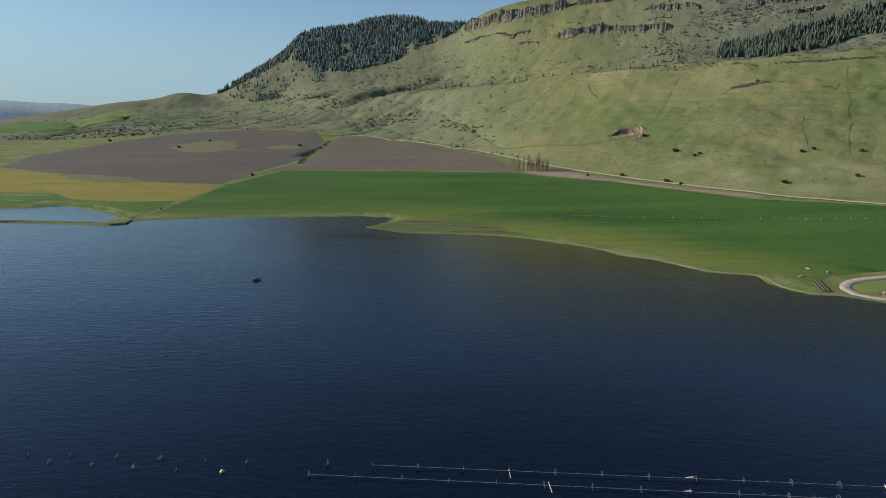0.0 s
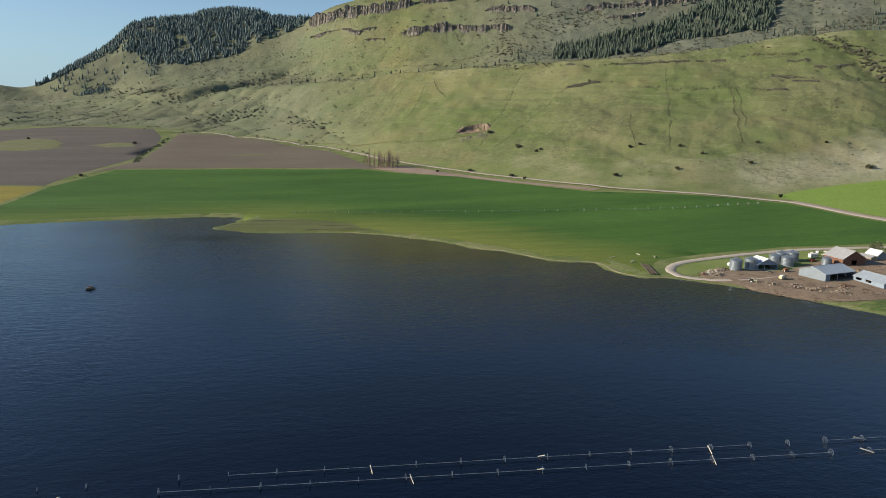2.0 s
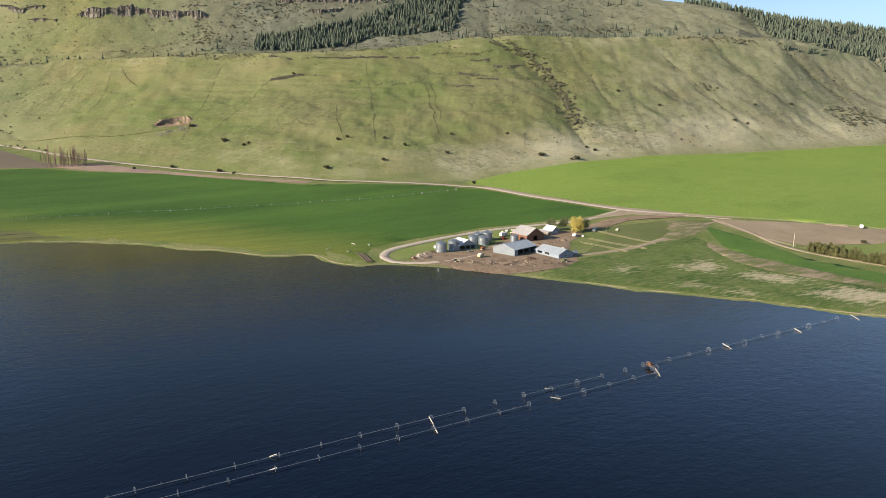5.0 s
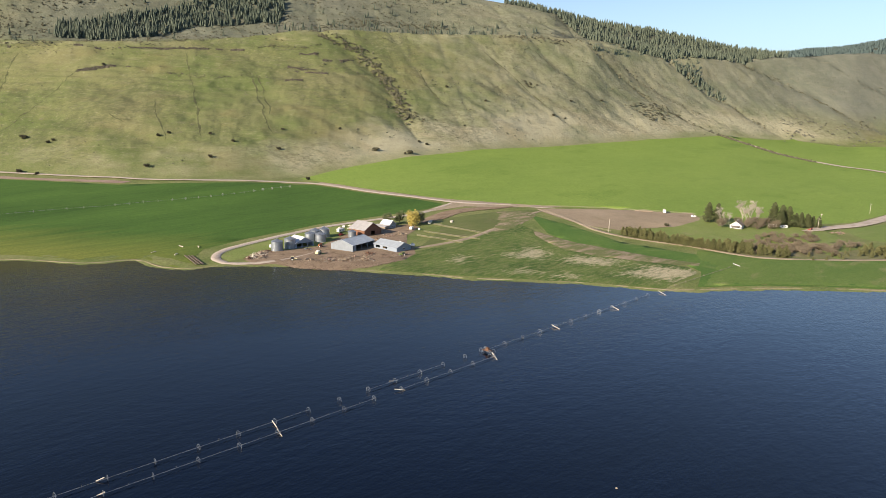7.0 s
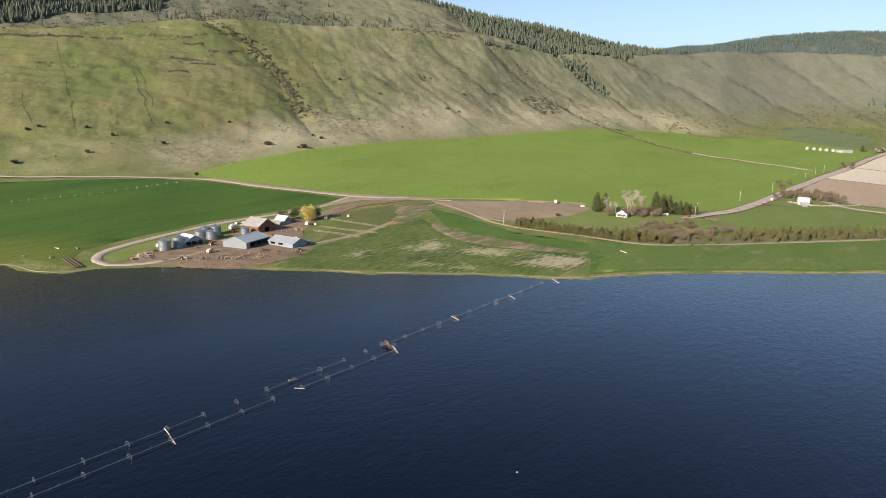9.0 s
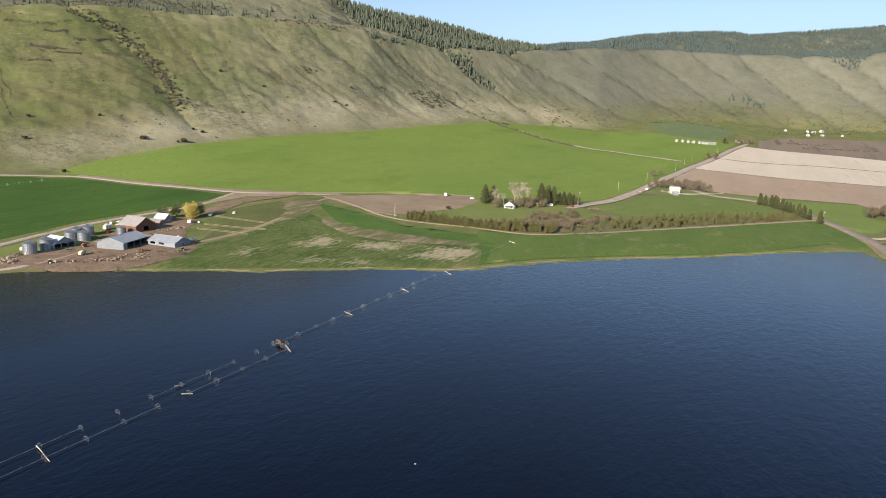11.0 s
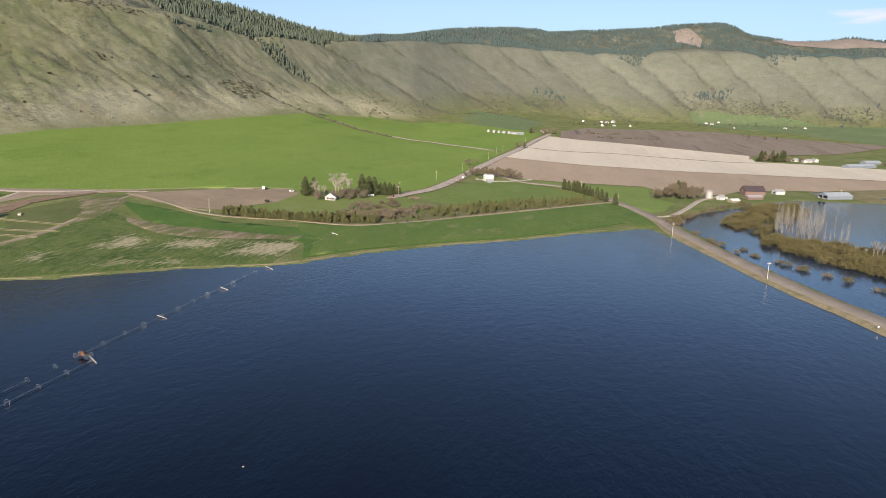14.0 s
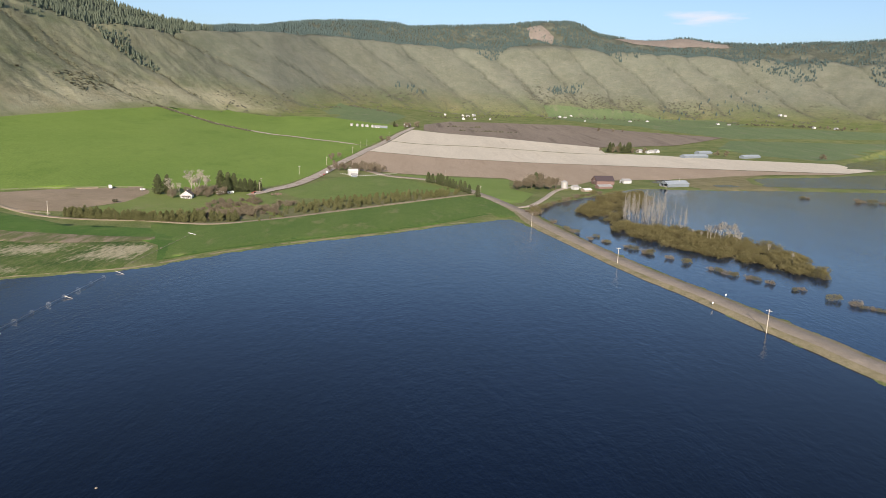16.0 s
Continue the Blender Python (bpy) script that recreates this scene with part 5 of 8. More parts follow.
for ring, n in (([(1745, 790), (1820, 750), (1785, 690), (1705, 685), (1730, 735)], 26), ([(1440, 850), (1627, 815), (1764, 800), (1506, 815)], 26)):
    for x, y, z in scatter(rng, ring, n):
        wood.fir(rng, x, y, z - 1, rng.uniform(9, 17), rng.uniform(2.2, 3.6))
wood.done("ridge_forest", NEEDLES, "conifer forest along the ridge top", "forest")
# the far rim
wood = Woods()
for _ in range(15000):
    b = rng.uniform(73.5, 128)
    low = np.interp(b, [73.5, 78, 86, 91, 93, 95.5, 97, 99, 101.5, 103, 106, 109, 113, 116, 118.5, 121, 123, 128],
                    [0.35, 0.25, 0.05, -0.02, -0.1, -0.35, 0.0, 0.25, 0.15, -0.05, -0.35, 0.0, -0.1, -0.3, -0.45, 0.1, -0.4, -0.3])
    lo, hi = line_at("back", b), line_at("crest", b)
    s = rng.uniform(low, 1.06)
    x, y = polar(b, lo + (hi - lo) * s)
    patch = waves(np.array([x]), np.array([y]), 260, 6, 44)[0]
    clear = shore_distance(np.array([x]), np.array([y]), [(3820, -1110), (3791, -1210), (3729, -1402), (3641, -1550), (3554, -1529), (3534, -1268), (3614, -1088), (3682, -978)])[0] > -10
    clear |= shore_distance(np.array([x]), np.array([y]), [(3660, -522), (3699, -599), (3590, -650), (3510, -632), (3565, -528)])[0] > 0 and rng.random() < 0.85
    if patch + rng.uniform(-0.3, 0.3) > -0.75 and not clear:
        wood.fir(rng, x, y, ground_at(x, y) - 1, rng.uniform(7, 16), rng.uniform(3.2, 5.0))
for ring, n in (([(3040, -517), (3064, -693), (3018, -697), (2977, -568)], 70), ([(2813, 96), (2879, -19), (2818, -11), (2761, 102)], 22), ([(2700, -900), (2900, -1000), (2880, -1500), (2680, -1400)], 40)):
    for x, y, z in scatter(rng, ring, n):
        wood.fir(rng, x, y, z - 1, rng.uniform(9, 17), rng.uniform(2.6, 4.2))
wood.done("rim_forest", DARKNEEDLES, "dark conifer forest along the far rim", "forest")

# ---- scrub on the slopes ----
rng = random.Random(8)
bush = Woods()
for path, n, wide, size in (([(846, 1054), (865, 1015), (879, 994), (877, 962), (873, 935), (861, 901), (851, 871), (838, 844), (811, 810), (791, 771)], 420, 7, 5.0),
                            ([(1592, 582), (1545, 510), (1466, 412), (1430, 345)], 260, 3, 5.0),
                            ([(720, 1067), (753, 1046), (779, 1027), (819, 1025)], 110, 2, 2.1), ([(713, 987), (744, 966), (760, 937)], 90, 2, 2.1), ([(610, 1112), (655, 1099), (688, 1077)], 50, 2, 1.6),
                            ([(541, 1049), (582, 1008), (642, 991), (672, 959), (706, 935)], 140, 3, 1.9), ([(373, 1291), (439, 1242), (505, 1173), (574, 1155), (603, 1124)], 180, 3, 2.0), ([(441, 1134), (483, 1116), (546, 1068), (586, 1009)], 70, 3, 1.5),
                            ([(690, 1004), (723, 968)], 30, 2, 1.6), ([(742, 1040), (790, 1018), (830, 1000)], 60, 2, 1.6),
                            ([(-104, 1956), (-154, 1901), (-209, 1853), (-235, 1825), (-295, 1836), (-377, 1956), (-578, 2252)], 190, 22, 5),
                            ([(-285, 600), (-279, 726), (-278, 851), (-279, 915), (-271, 950), (-253, 1040), (-240, 1096)], 60, 2, 1.6),
                            ([(-240, 1096), (-249, 1206), (-250, 1287), (-245, 1347), (-252, 1419)], 70, 3, 4)):
    line = smooth_line(path, 4)
    for _ in range(n):
        p = rng.choice(line)
        x, y = p.x + rng.gauss(0, wide), p.y + rng.gauss(0, wide)
        s = size * rng.uniform(0.5, 1.3)
        bush.bush(rng, x, y, ground_at(x, y) - 0.3, s, s * 0.7)
for x, y, z in scatter(rng, [(1381, 718), (1435, 710), (1499, 700), (1525, 670), (1530, 650), (1407, 660)], 130):
    bush.bush(rng, x, y, z - 0.3, rng.uniform(4, 8), rng.uniform(1.6, 3))
for x, y, z in scatter(rng, [(-1050, 1650), (-1000, 1560), (-780, 1580), (-700, 1640), (-640, 1750), (-760, 1800)], 170):
    bush.bush(rng, x, y, z - 0.3, rng.uniform(2.5, 6.5), rng.uniform(2, 4))
for b0, b1, low, high, n, size, patchy in ((-32, -2, 0.0, 1.3, 520, 4.2, 0.45), (-2, 38, 0.03, 0.95, 420, 2.0, 0.5), (5, 40, 0.90, 1.02, 260, 2.2, -0.2), (-8, 14, 1.0, 1.9, 700, 4.2, 0.1), (14, 48, 1.02, 1.75, 2300, 4.4, -0.25),
                                           (38, 74, 0.02, 1.0, 430, 3.2, 0.5), (44, 62, 1.0, 1.9, 260, 4, 0.1)):
    made = 0
    while made < n:
        b, s = rng.uniform(b0, b1), rng.uniform(low, high)
        f, e, c = line_at("foot", b), line_at("bench", b), line_at("crest", b)
        x, y = polar(b, f + (e - f) * s if s < 1 else e + (c - e) * min(s - 1, 0.98))
        if waves(np.array([x]), np.array([y]), 140, 5, 51)[0] + rng.uniform(-0.6, 0.6) > patchy:
            w = size * rng.uniform(0.4, 1.25)
            bush.bush(rng, x, y, ground_at(x, y) - 0.25, w, w * rng.uniform(0.5, 0.9), 4)
            made += 1
        elif rng.random() < 0.02:
            made += 1
# scrub along the gullies: bearing at the bench and at the foot, from and to up the slope, count, spread, size
for top, foot, low, high, n, wide, size in ((44.1, 51.6, 0.40, 0.80, 46, 1.6, 2.4), (47.4, 51.9, 0.25, 0.7, 22, 2.0, 2.0), (50.6, 60.5, 0.12, 1.0, 90, 2.5, 2.6), (55.0, 65.7, 0.30, 1.0, 80, 2.5, 2.6),
                                            (59.8, 70.0, 0.05, 1.0, 190, 5, 4.0), (60.9, 72.0, 0.35, 1.0, 110, 4, 3.6), (65.8, 74.5, 0.15, 1.05, 190, 5, 4.4), (71.1, 81.6, 0.18, 1.05, 300, 3, 3.8)):
    for _ in range(n):
        s = rng.uniform(low, high)
        if waves(np.array([s * 900.0]), np.array([top * 40.0]), 130, 4, 53)[0] < rng.uniform(-1.2, 0.4):
            continue
        b = foot + (top - foot) * s
        x, y = polar(b, line_at("foot", b) + (line_at("bench", b) - line_at("foot", b)) * s)
        shift_b = -0.22 * waves(np.array([x]), np.array([y]), 260, 4, 3)[0] - 0.10 * waves(np.array([x]), np.array([y]), 90, 4, 4)[0]
        x, y = polar(b + shift_b, math.hypot(x, y))
        x, y = x + rng.gauss(0, wide), y + rng.gauss(0, wide)
        w = size * rng.uniform(0.5, 1.3)
        bush.bush(rng, x, y, ground_at(x, y) - 0.25, w, w * rng.uniform(0.5, 0.8), 5)
# thickets in the hollows
fall = np.zeros_like(GRID_Z)
fall[3:-3, 3:-3] = (GRID_Z[3:-3, :-6] + GRID_Z[3:-3, 6:] + GRID_Z[:-6, 3:-3] + GRID_Z[6:, 3:-3]) / 4 - GRID_Z[3:-3, 3:-3]
deg = np.degrees(GRID_B)
foot_line, crest_line = np.interp(deg, BEARINGS, TABLES["foot"][0]), np.interp(deg, BEARINGS, TABLES["crest"][0])
for b0, b1, start, sharp, n, size in ((-33, 6, -60, 0.55, 1600, 4.2), (40, 75, 20, 0.45, 1100, 3.2), (-2, 50, 480, 0.4, 1100, 3.6)):
    ok = np.argwhere((deg > b0) & (deg < b1) & (GRID_R > foot_line + start) & (GRID_R < crest_line - 60) & (fall > sharp) & (waves(GRID_X, GRID_Y, 240, 5, 52) > -0.5))
    for _ in range(n if len(ok) else 0):
        i, j = ok[rng.randrange(len(ok))]
        x, y = GRID_X[i, j] + rng.uniform(-5, 5), GRID_Y[i, j] + rng.uniform(-5, 5)
        w = size * rng.uniform(0.4, 1.3)
        bush.bush(rng, x, y, ground_at(x, y) - 0.25, w, w * rng.uniform(0.45, 0.8), 4)
for ring, n in (([(-246, 1802), (-164, 1816), (-60, 1900), (-20, 1980), (-98, 1995), (-188, 1900)], 260), ([(-238, 1612), (-188, 1612), (-78, 1567), (-64, 1631), (-125, 1655), (-200, 1670)], 110),
                ([(-10, 1475), (65, 1380), (39, 1364), (-30, 1460)], 40), ([(-644, 2335), (-567, 2310), (-514, 2275), (-560, 2270), (-640, 2310)], 90), ([(-412, 1945), (-360, 1935), (-324, 1952), (-350, 1970), (-410, 1965)], 70),
                ([(771, 785), (806, 760), (812, 772), (775, 800)], 26), ([(1150, 825), (1152, 800), (1168, 792), (1172, 815)], 24), ([(1000, 1250), (1142, 1226), (1302, 1121), (1330, 1150), (1160, 1270), (1010, 1290)], 240),
                ([(1195, 940), (1324, 891), (1406, 862), (1420, 890), (1300, 930)], 120), ([(836, 1062), (850, 1085), (930, 1090), (960, 1120), (900, 1120), (850, 1100)], 50), ([(560, 1560), (640, 1540), (700, 1580), (640, 1640), (540, 1640)], 170), ([(430, 1560), (520, 1480), (560, 1540), (470, 1650)], 150)):
    for x, y, z in scatter(rng, ring, n):
        w = rng.uniform(2, 6.5)
        bush.bush(rng, x, y, z - 0.3, w, w * rng.uniform(0.45, 0.75), 5)
bush.done("hillside_scrub", SAGE, "scattered dark scrub and sagebrush on the slopes", "scrub")
# the thickets and brush of the far hill foot
rng = random.Random(88)
bush = Woods()
for low, high, n, size, patchy in ((-0.12, 0.30, 1500, 6.0, 0.15), (0.30, 1.0, 240, 5, 0.5)):
    made = 0
    while made < n:
        b, s = rng.uniform(74, 126), rng.uniform(low, high)
        f, e = line_at("foot", b), line_at("bench", b)
        x, y = polar(b, f + (e - f) * s)
        if waves(np.array([x]), np.array([y]), 200, 5, 51)[0] + rng.uniform(-0.5, 0.5) > patchy:
            w = size * rng.uniform(0.4, 1.4)
            bush.bush(rng, x, y, ground_at(x, y) - 0.25, w, w * rng.uniform(0.4, 0.7), 4)
            made += 1
for top, foot, depth, half in RAVINES:
    for _ in range(110):
        s = rng.uniform(0.02, 0.85) ** 1.2
        b = foot + (top - foot) * s
        x, y = polar(b, line_at("foot", b) + (line_at("bench", b) - line_at("foot", b)) * s)
        if waves(np.array([s * 900.0]), np.array([top * 40.0]), 160, 4, 53)[0] < rng.uniform(-1.0, 0.6):
            continue
        b += -0.22 * waves(np.array([x]), np.array([y]), 260, 4, 3)[0] - 0.10 * waves(np.array([x]), np.array([y]), 90, 4, 4)[0]
        x, y = polar(b + rng.gauss(0, 0.09), math.hypot(x, y))
        w = rng.uniform(2.5, 6)
        bush.bush(rng, x, y, ground_at(x, y) - 0.25, w, w * 0.6, 4)
FAR_THICKETS = [([(3084, -424), (3057, -519), (2997, -691), (2954, -857), (2885, -931), (2810, -878), (2860, -723), (2929, -575), (2952, -447)], 700), ([(2928, -966), (2835, -1157), (2714, -1093), (2831, -961)], 260),
                ([(2677, 137), (2840, -6), (2749, -8), (2637, 117)], 90), ([(2452, 299), (2568, 201), (2610, 92), (2868, -140), (2865, -378), (2800, -360), (2780, -140), (2550, 80), (2420, 270)], 220)]
for ring, n in FAR_THICKETS:
    for x, y, z in scatter(rng, ring, n):
        w = rng.uniform(3, 9)
        bush.bush(rng, x, y, z - 0.3, w, w * rng.uniform(0.4, 0.65), 5)
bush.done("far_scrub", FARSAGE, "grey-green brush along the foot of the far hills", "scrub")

# single bushes that stand out
rng = random.Random(9)
BUSHES = [shrub("hill_bush", random.Random(60 + k), w, h, SAGE, "round dark olive bush on the grassy slope", "bush", 10, 60, 0.5) for k, (w, h) in enumerate(((6, 4.2), (7.5, 4.6), (5, 3.6)))]
for k, (x, y) in enumerate([(223, 914), (262, 851), (272, 826), (181, 928), (300, 946), (315, 912), (322, 915), (286, 1053), (421, 848), (434, 847), (364, 764), (475, 819), (475, 1121),
                            (569, 795), (483, 778), (433, 748), (522, 738), (686, 677), (745, 707), (651, 699), (646, 767), (874, 729), (694, 676), (750, 696),
                            (955, 841), (994, 781), (1168, 806), (1180, 800), (1114, 715), (1138, 705), (1210, 739), (1318, 731), (492, 640), (575, 248), (-653, 1790), (-548, 1784), (-723, 1474), (-738, 1617), (-723, 1625), (-680, 1618), (-520, 1328), (-495, 1429), (-273, 952), (-290, 1334), (-700, 1640), (-860, 1700), (-800, 1690)]):
    if k < 3:
        stand(BUSHES[k], x, y, rng.uniform(0, 360))
    else:
        put(BUSHES[k % 3], x, y, rng.uniform(0, 360), size=rng.uniform(0.75, 1.3))

# ---- rimrock ----
def cliff(name, path, tall, label, seed, width=4.0, ragged=0.35, gaps=0.12, rock=ROCK):
    """A broken band of basalt columns along a line."""
    g = random.Random(seed)
    bm = bmesh.new()
    line = smooth_line(path, width * 0.8)
    for k, p in enumerate(line):
        cut = 0.5 + 0.75 * noise.noise(p * 0.012 + Vector((seed, 0, 0))) + 0.45 * noise.noise(p * 0.05 + Vector((0, seed, 0)))
        if cut < gaps:
            continue
        for row in range(4):
            if row and g.random() < 0.3:
                continue
            h = tall * min(1.15, cut + 0.12) * g.uniform(1 - ragged, 1.05) * (1, 0.8, 0.5, 0.25)[row]
            out = -p.normalized() * (row * width * 0.8 + g.uniform(0, width * 0.9))
            x, y = p.x + out.x + g.uniform(-1, 1) * width * 0.5, p.y + out.y + g.uniform(-1, 1) * width * 0.5
            z, n, turn = ground_at(x, y), g.choice((4, 5, 6)), g.uniform(0, 6.28)
            r = width * g.uniform(0.45, 1.15)
            a = [bm.verts.new((x + r * math.cos(turn + 6.283 * j / n) * g.uniform(0.8, 1.25), y + r * math.sin(turn + 6.283 * j / n) * g.uniform(0.8, 1.25), z - 7)) for j in range(n)]
            lean, slim = g.uniform(-0.2, 0.2) * width, g.uniform(0.6, 0.95)
            m = [bm.verts.new((x + (v.co.x - x) * g.uniform(0.85, 1.05), y + (v.co.y - y) * g.uniform(0.85, 1.05), z + h * g.uniform(0.35, 0.7))) for v in a]
            b = [bm.verts.new((x + (v.co.x - x) * slim + lean, y + (v.co.y - y) * slim, z + h * g.uniform(0.8, 1.0))) for v in a]
            for lo, hi in ((a, m), (m, b)):
                for j in range(n):
                    bm.faces.new((lo[j], lo[(j + 1) % n], hi[(j + 1) % n], hi[j]))
            bm.faces.new(b)
    return tagged(part(name, bm, rock), label, "cliff", kind="structure")


def rimrock(name, path, tall, label, seed, gap=0.0, wide=(1.0, 3.8)):
    """A standing face of basalt: columns side by side, each with its own front, ledges and broken top."""
    g = random.Random(seed)
    bm = bmesh.new()
    line = smooth_line(path, 0.8)
    k, rows, ends = 0, [], len(line) - 1
    while k < ends:
        m = min(ends, k + max(2, int(g.uniform(*wide) / 0.8)))
        a, b = line[k], line[m]
        along = (b - a).normalized()
        out = Vector((along.y, -along.x, 0))
        out = out if out.dot(a) < 0 else -out
        mid = (a + b) / 2
        env = 0.80 + 0.55 * noise.noise(mid * 0.011 + Vector((seed, 0, 0))) + 0.30 * noise.noise(mid * 0.045 + Vector((0, seed, 0))) - gap
        env = max(0.05, min(1.08, env)) * min(1.0, 0.3 + 1.5 * min(k, ends - m) * 0.8 / 40)
        h = tall * env * g.choice((g.uniform(0.62, 0.85), g.uniform(0.85, 1.04), g.uniform(0.9, 1.04), g.uniform(0.92, 1.06)))
        front = 7.0 * noise.noise(mid * 0.03) + 3.5 * noise.noise(mid * 0.11 + Vector((seed, 3, 0))) + g.uniform(-1.3, 1.3) - (2.8 if g.random() < 0.16 else 0)
        steps = [g.uniform(-0.9, 1.5) for _ in range(7)]
        z, skew = ground_at(mid.x, mid.y), g.uniform(-0.06, 0.06)
        for e, p in enumerate((a + along * 0.15, b - along * 0.15)):
            col = [bm.verts.new(p - out * 9 + Vector((0, 0, z + h + 0.5)))]
            for f, st in zip((1.0, 0.86, 0.70, 0.53, 0.36, 0.18, 0.02), steps):
                o = front + (1 - f) ** 1.6 * h * 0.08 + st * (0.4 if f > 0.95 else 1.0) + g.uniform(-0.9, 0.9)
                col.append(bm.verts.new(p + out * o + along * g.uniform(-0.3, 0.3) + Vector((0, 0, z + h * (f + (skew if e else 0)) * g.uniform(0.95, 1.04)))))
            col.append(bm.verts.new(p + out * (front + h * 0.10 + 3) + Vector((0, 0, z - 7))))
            rows.append(col)
        k = m
    for a, b in zip(rows, rows[1:]):
        for j in range(len(a) - 1):
            bm.faces.new((a[j], a[j + 1], b[j + 1], b[j]))
    bmesh.ops.recalc_face_normals(bm, faces=bm.faces[:])
    return tagged(part(name, bm, ROCK), label, "cliff", kind="structure")


rimrock("cliff_1", [(30, 2165), (40, 2129), (75, 2070), (113, 2023), (155, 1980), (198, 1945), (239, 1916), (300, 1890)], 36, "high basalt rim with upright columns", 1)
rimrock("cliff_2", [(300, 1895), (350, 1872), (400, 1856), (460, 1840)], 20, "broken basalt rim with upright columns", 10, 0.15)
rimrock("cliff_3", [(250, 1814), (258, 1806), (300, 1775), (345, 1751), (389, 1723), (420, 1695), (462, 1665), (490, 1632)], 19, "lower basalt outcrop on the slope", 2)
rimrock("cliff_4", [(28, 2077), (72, 2015), (115, 1973), (155, 1914), (197, 1887)], 8, "broken dark ledge below the rim", 11, 0.25, (1.6, 4.0))
rimrock("cliff_5", [(162, 1878), (193, 1852), (215, 1834)], 6, "small broken ledge of rock", 5, 0.15, (1.6, 3.5))
rimrock("cliff_6", [(455, 1752), (470, 1743), (508, 1716), (544, 1687), (560, 1672)], 18, "basalt ledge below the rim", 3, 0.05)
rimrock("cliff_7", [(455, 1710), (488, 1691), (500, 1682)], 8, "low basalt ledge", 7, 0.15, (1.6, 3.5))
rimrock("cliff_8", [(655, 1620), (672, 1611), (716, 1591), (760, 1573), (805, 1557), (840, 1545), (900, 1528)], 22, "basalt rim above the pines", 4)
rimrock("cliff_9", [(685, 1556), (725, 1538), (761, 1533), (785, 1535)], 12, "lower basalt ledge above the pines", 9, 0.1)
rimrock("cliff_10", [(560, 1790), (640, 1750), (710, 1715), (770, 1690), (850, 1650), (930, 1600)], 20, "high basalt rim behind the pines", 14, 0.1)
# fallen rock below the rims
g = random.Random(19)
talus = Woods()
for path, n, reach in (([(40, 2129), (113, 2023), (198, 1945), (300, 1890)], 420, 34), ([(258, 1806), (345, 1751), (420, 1695), (490, 1632)], 420, 26), ([(470, 1743), (544, 1687)], 120, 22),
                       ([(672, 1611), (760, 1573), (840, 1545)], 220, 24), ([(60, 2040), (197, 1887)], 160, 18), ([(-455, 2330), (-400, 2290), (-350, 2270)], 260, 40)):
    line = smooth_line(path, 4)
    for _ in range(n):
        p = g.choice(line)
        p = p - p.normalized() * (4 + reach * g.random() ** 1.7) + Vector((g.uniform(-6, 6), 0, 0))
        s0, z, o, turn = g.uniform(0.5, 1.9), ground_at(p.x, p.y), len(talus.v), g.uniform(0, 6.28)
        talus.v.append((p.x, p.y, z + s0 * g.uniform(0.5, 1.1)))
        for k in range(5):
            a = turn + 1.2566 * k
            talus.v.append((p.x + s0 * math.cos(a) * g.uniform(0.7, 1.3), p.y + s0 * math.sin(a) * g.uniform(0.7, 1.3), z + s0 * g.uniform(-0.3, 0.25)))
        talus.f += [(o, o + 1 + k, o + 1 + (k + 1) % 5) for k in range(5)]
talus.done("talus", ROCK, "grey fallen blocks strewn below the rims", "rocks")
for k, path in enumerate(([(418, 1236), (458, 1199), (503, 1178), (548, 1157), (596, 1130)], [(596, 1130), (622, 1115), (653, 1100), (687, 1080), (710, 1051)], [(712, 1046), (742, 1029), (766, 1014), (793, 1001)], [(721, 990), (738, 966), (772, 951)],
                          [(722, 967), (742, 948), (760, 934)], [(687, 949), (709, 933)], [(473, 1120), (507, 1102)], [(447, 1131), (464, 1121)], [(543, 1058), (561, 1042)], [(783, 983), (814, 973), (853, 975)],
                          [(646, 1030), (665, 1025)], [(441, 1134), (483, 1116), (546, 1068), (586, 1009)], [(373, 1291), (439, 1242), (505, 1173)])):
    cliff("rock_ledge", path, 1.7, "thin dark broken ledge along the upper slope", 20 + k, 1.5, 0.7, 0.52 if k < 10 else 0.66, LEDGEROCK)

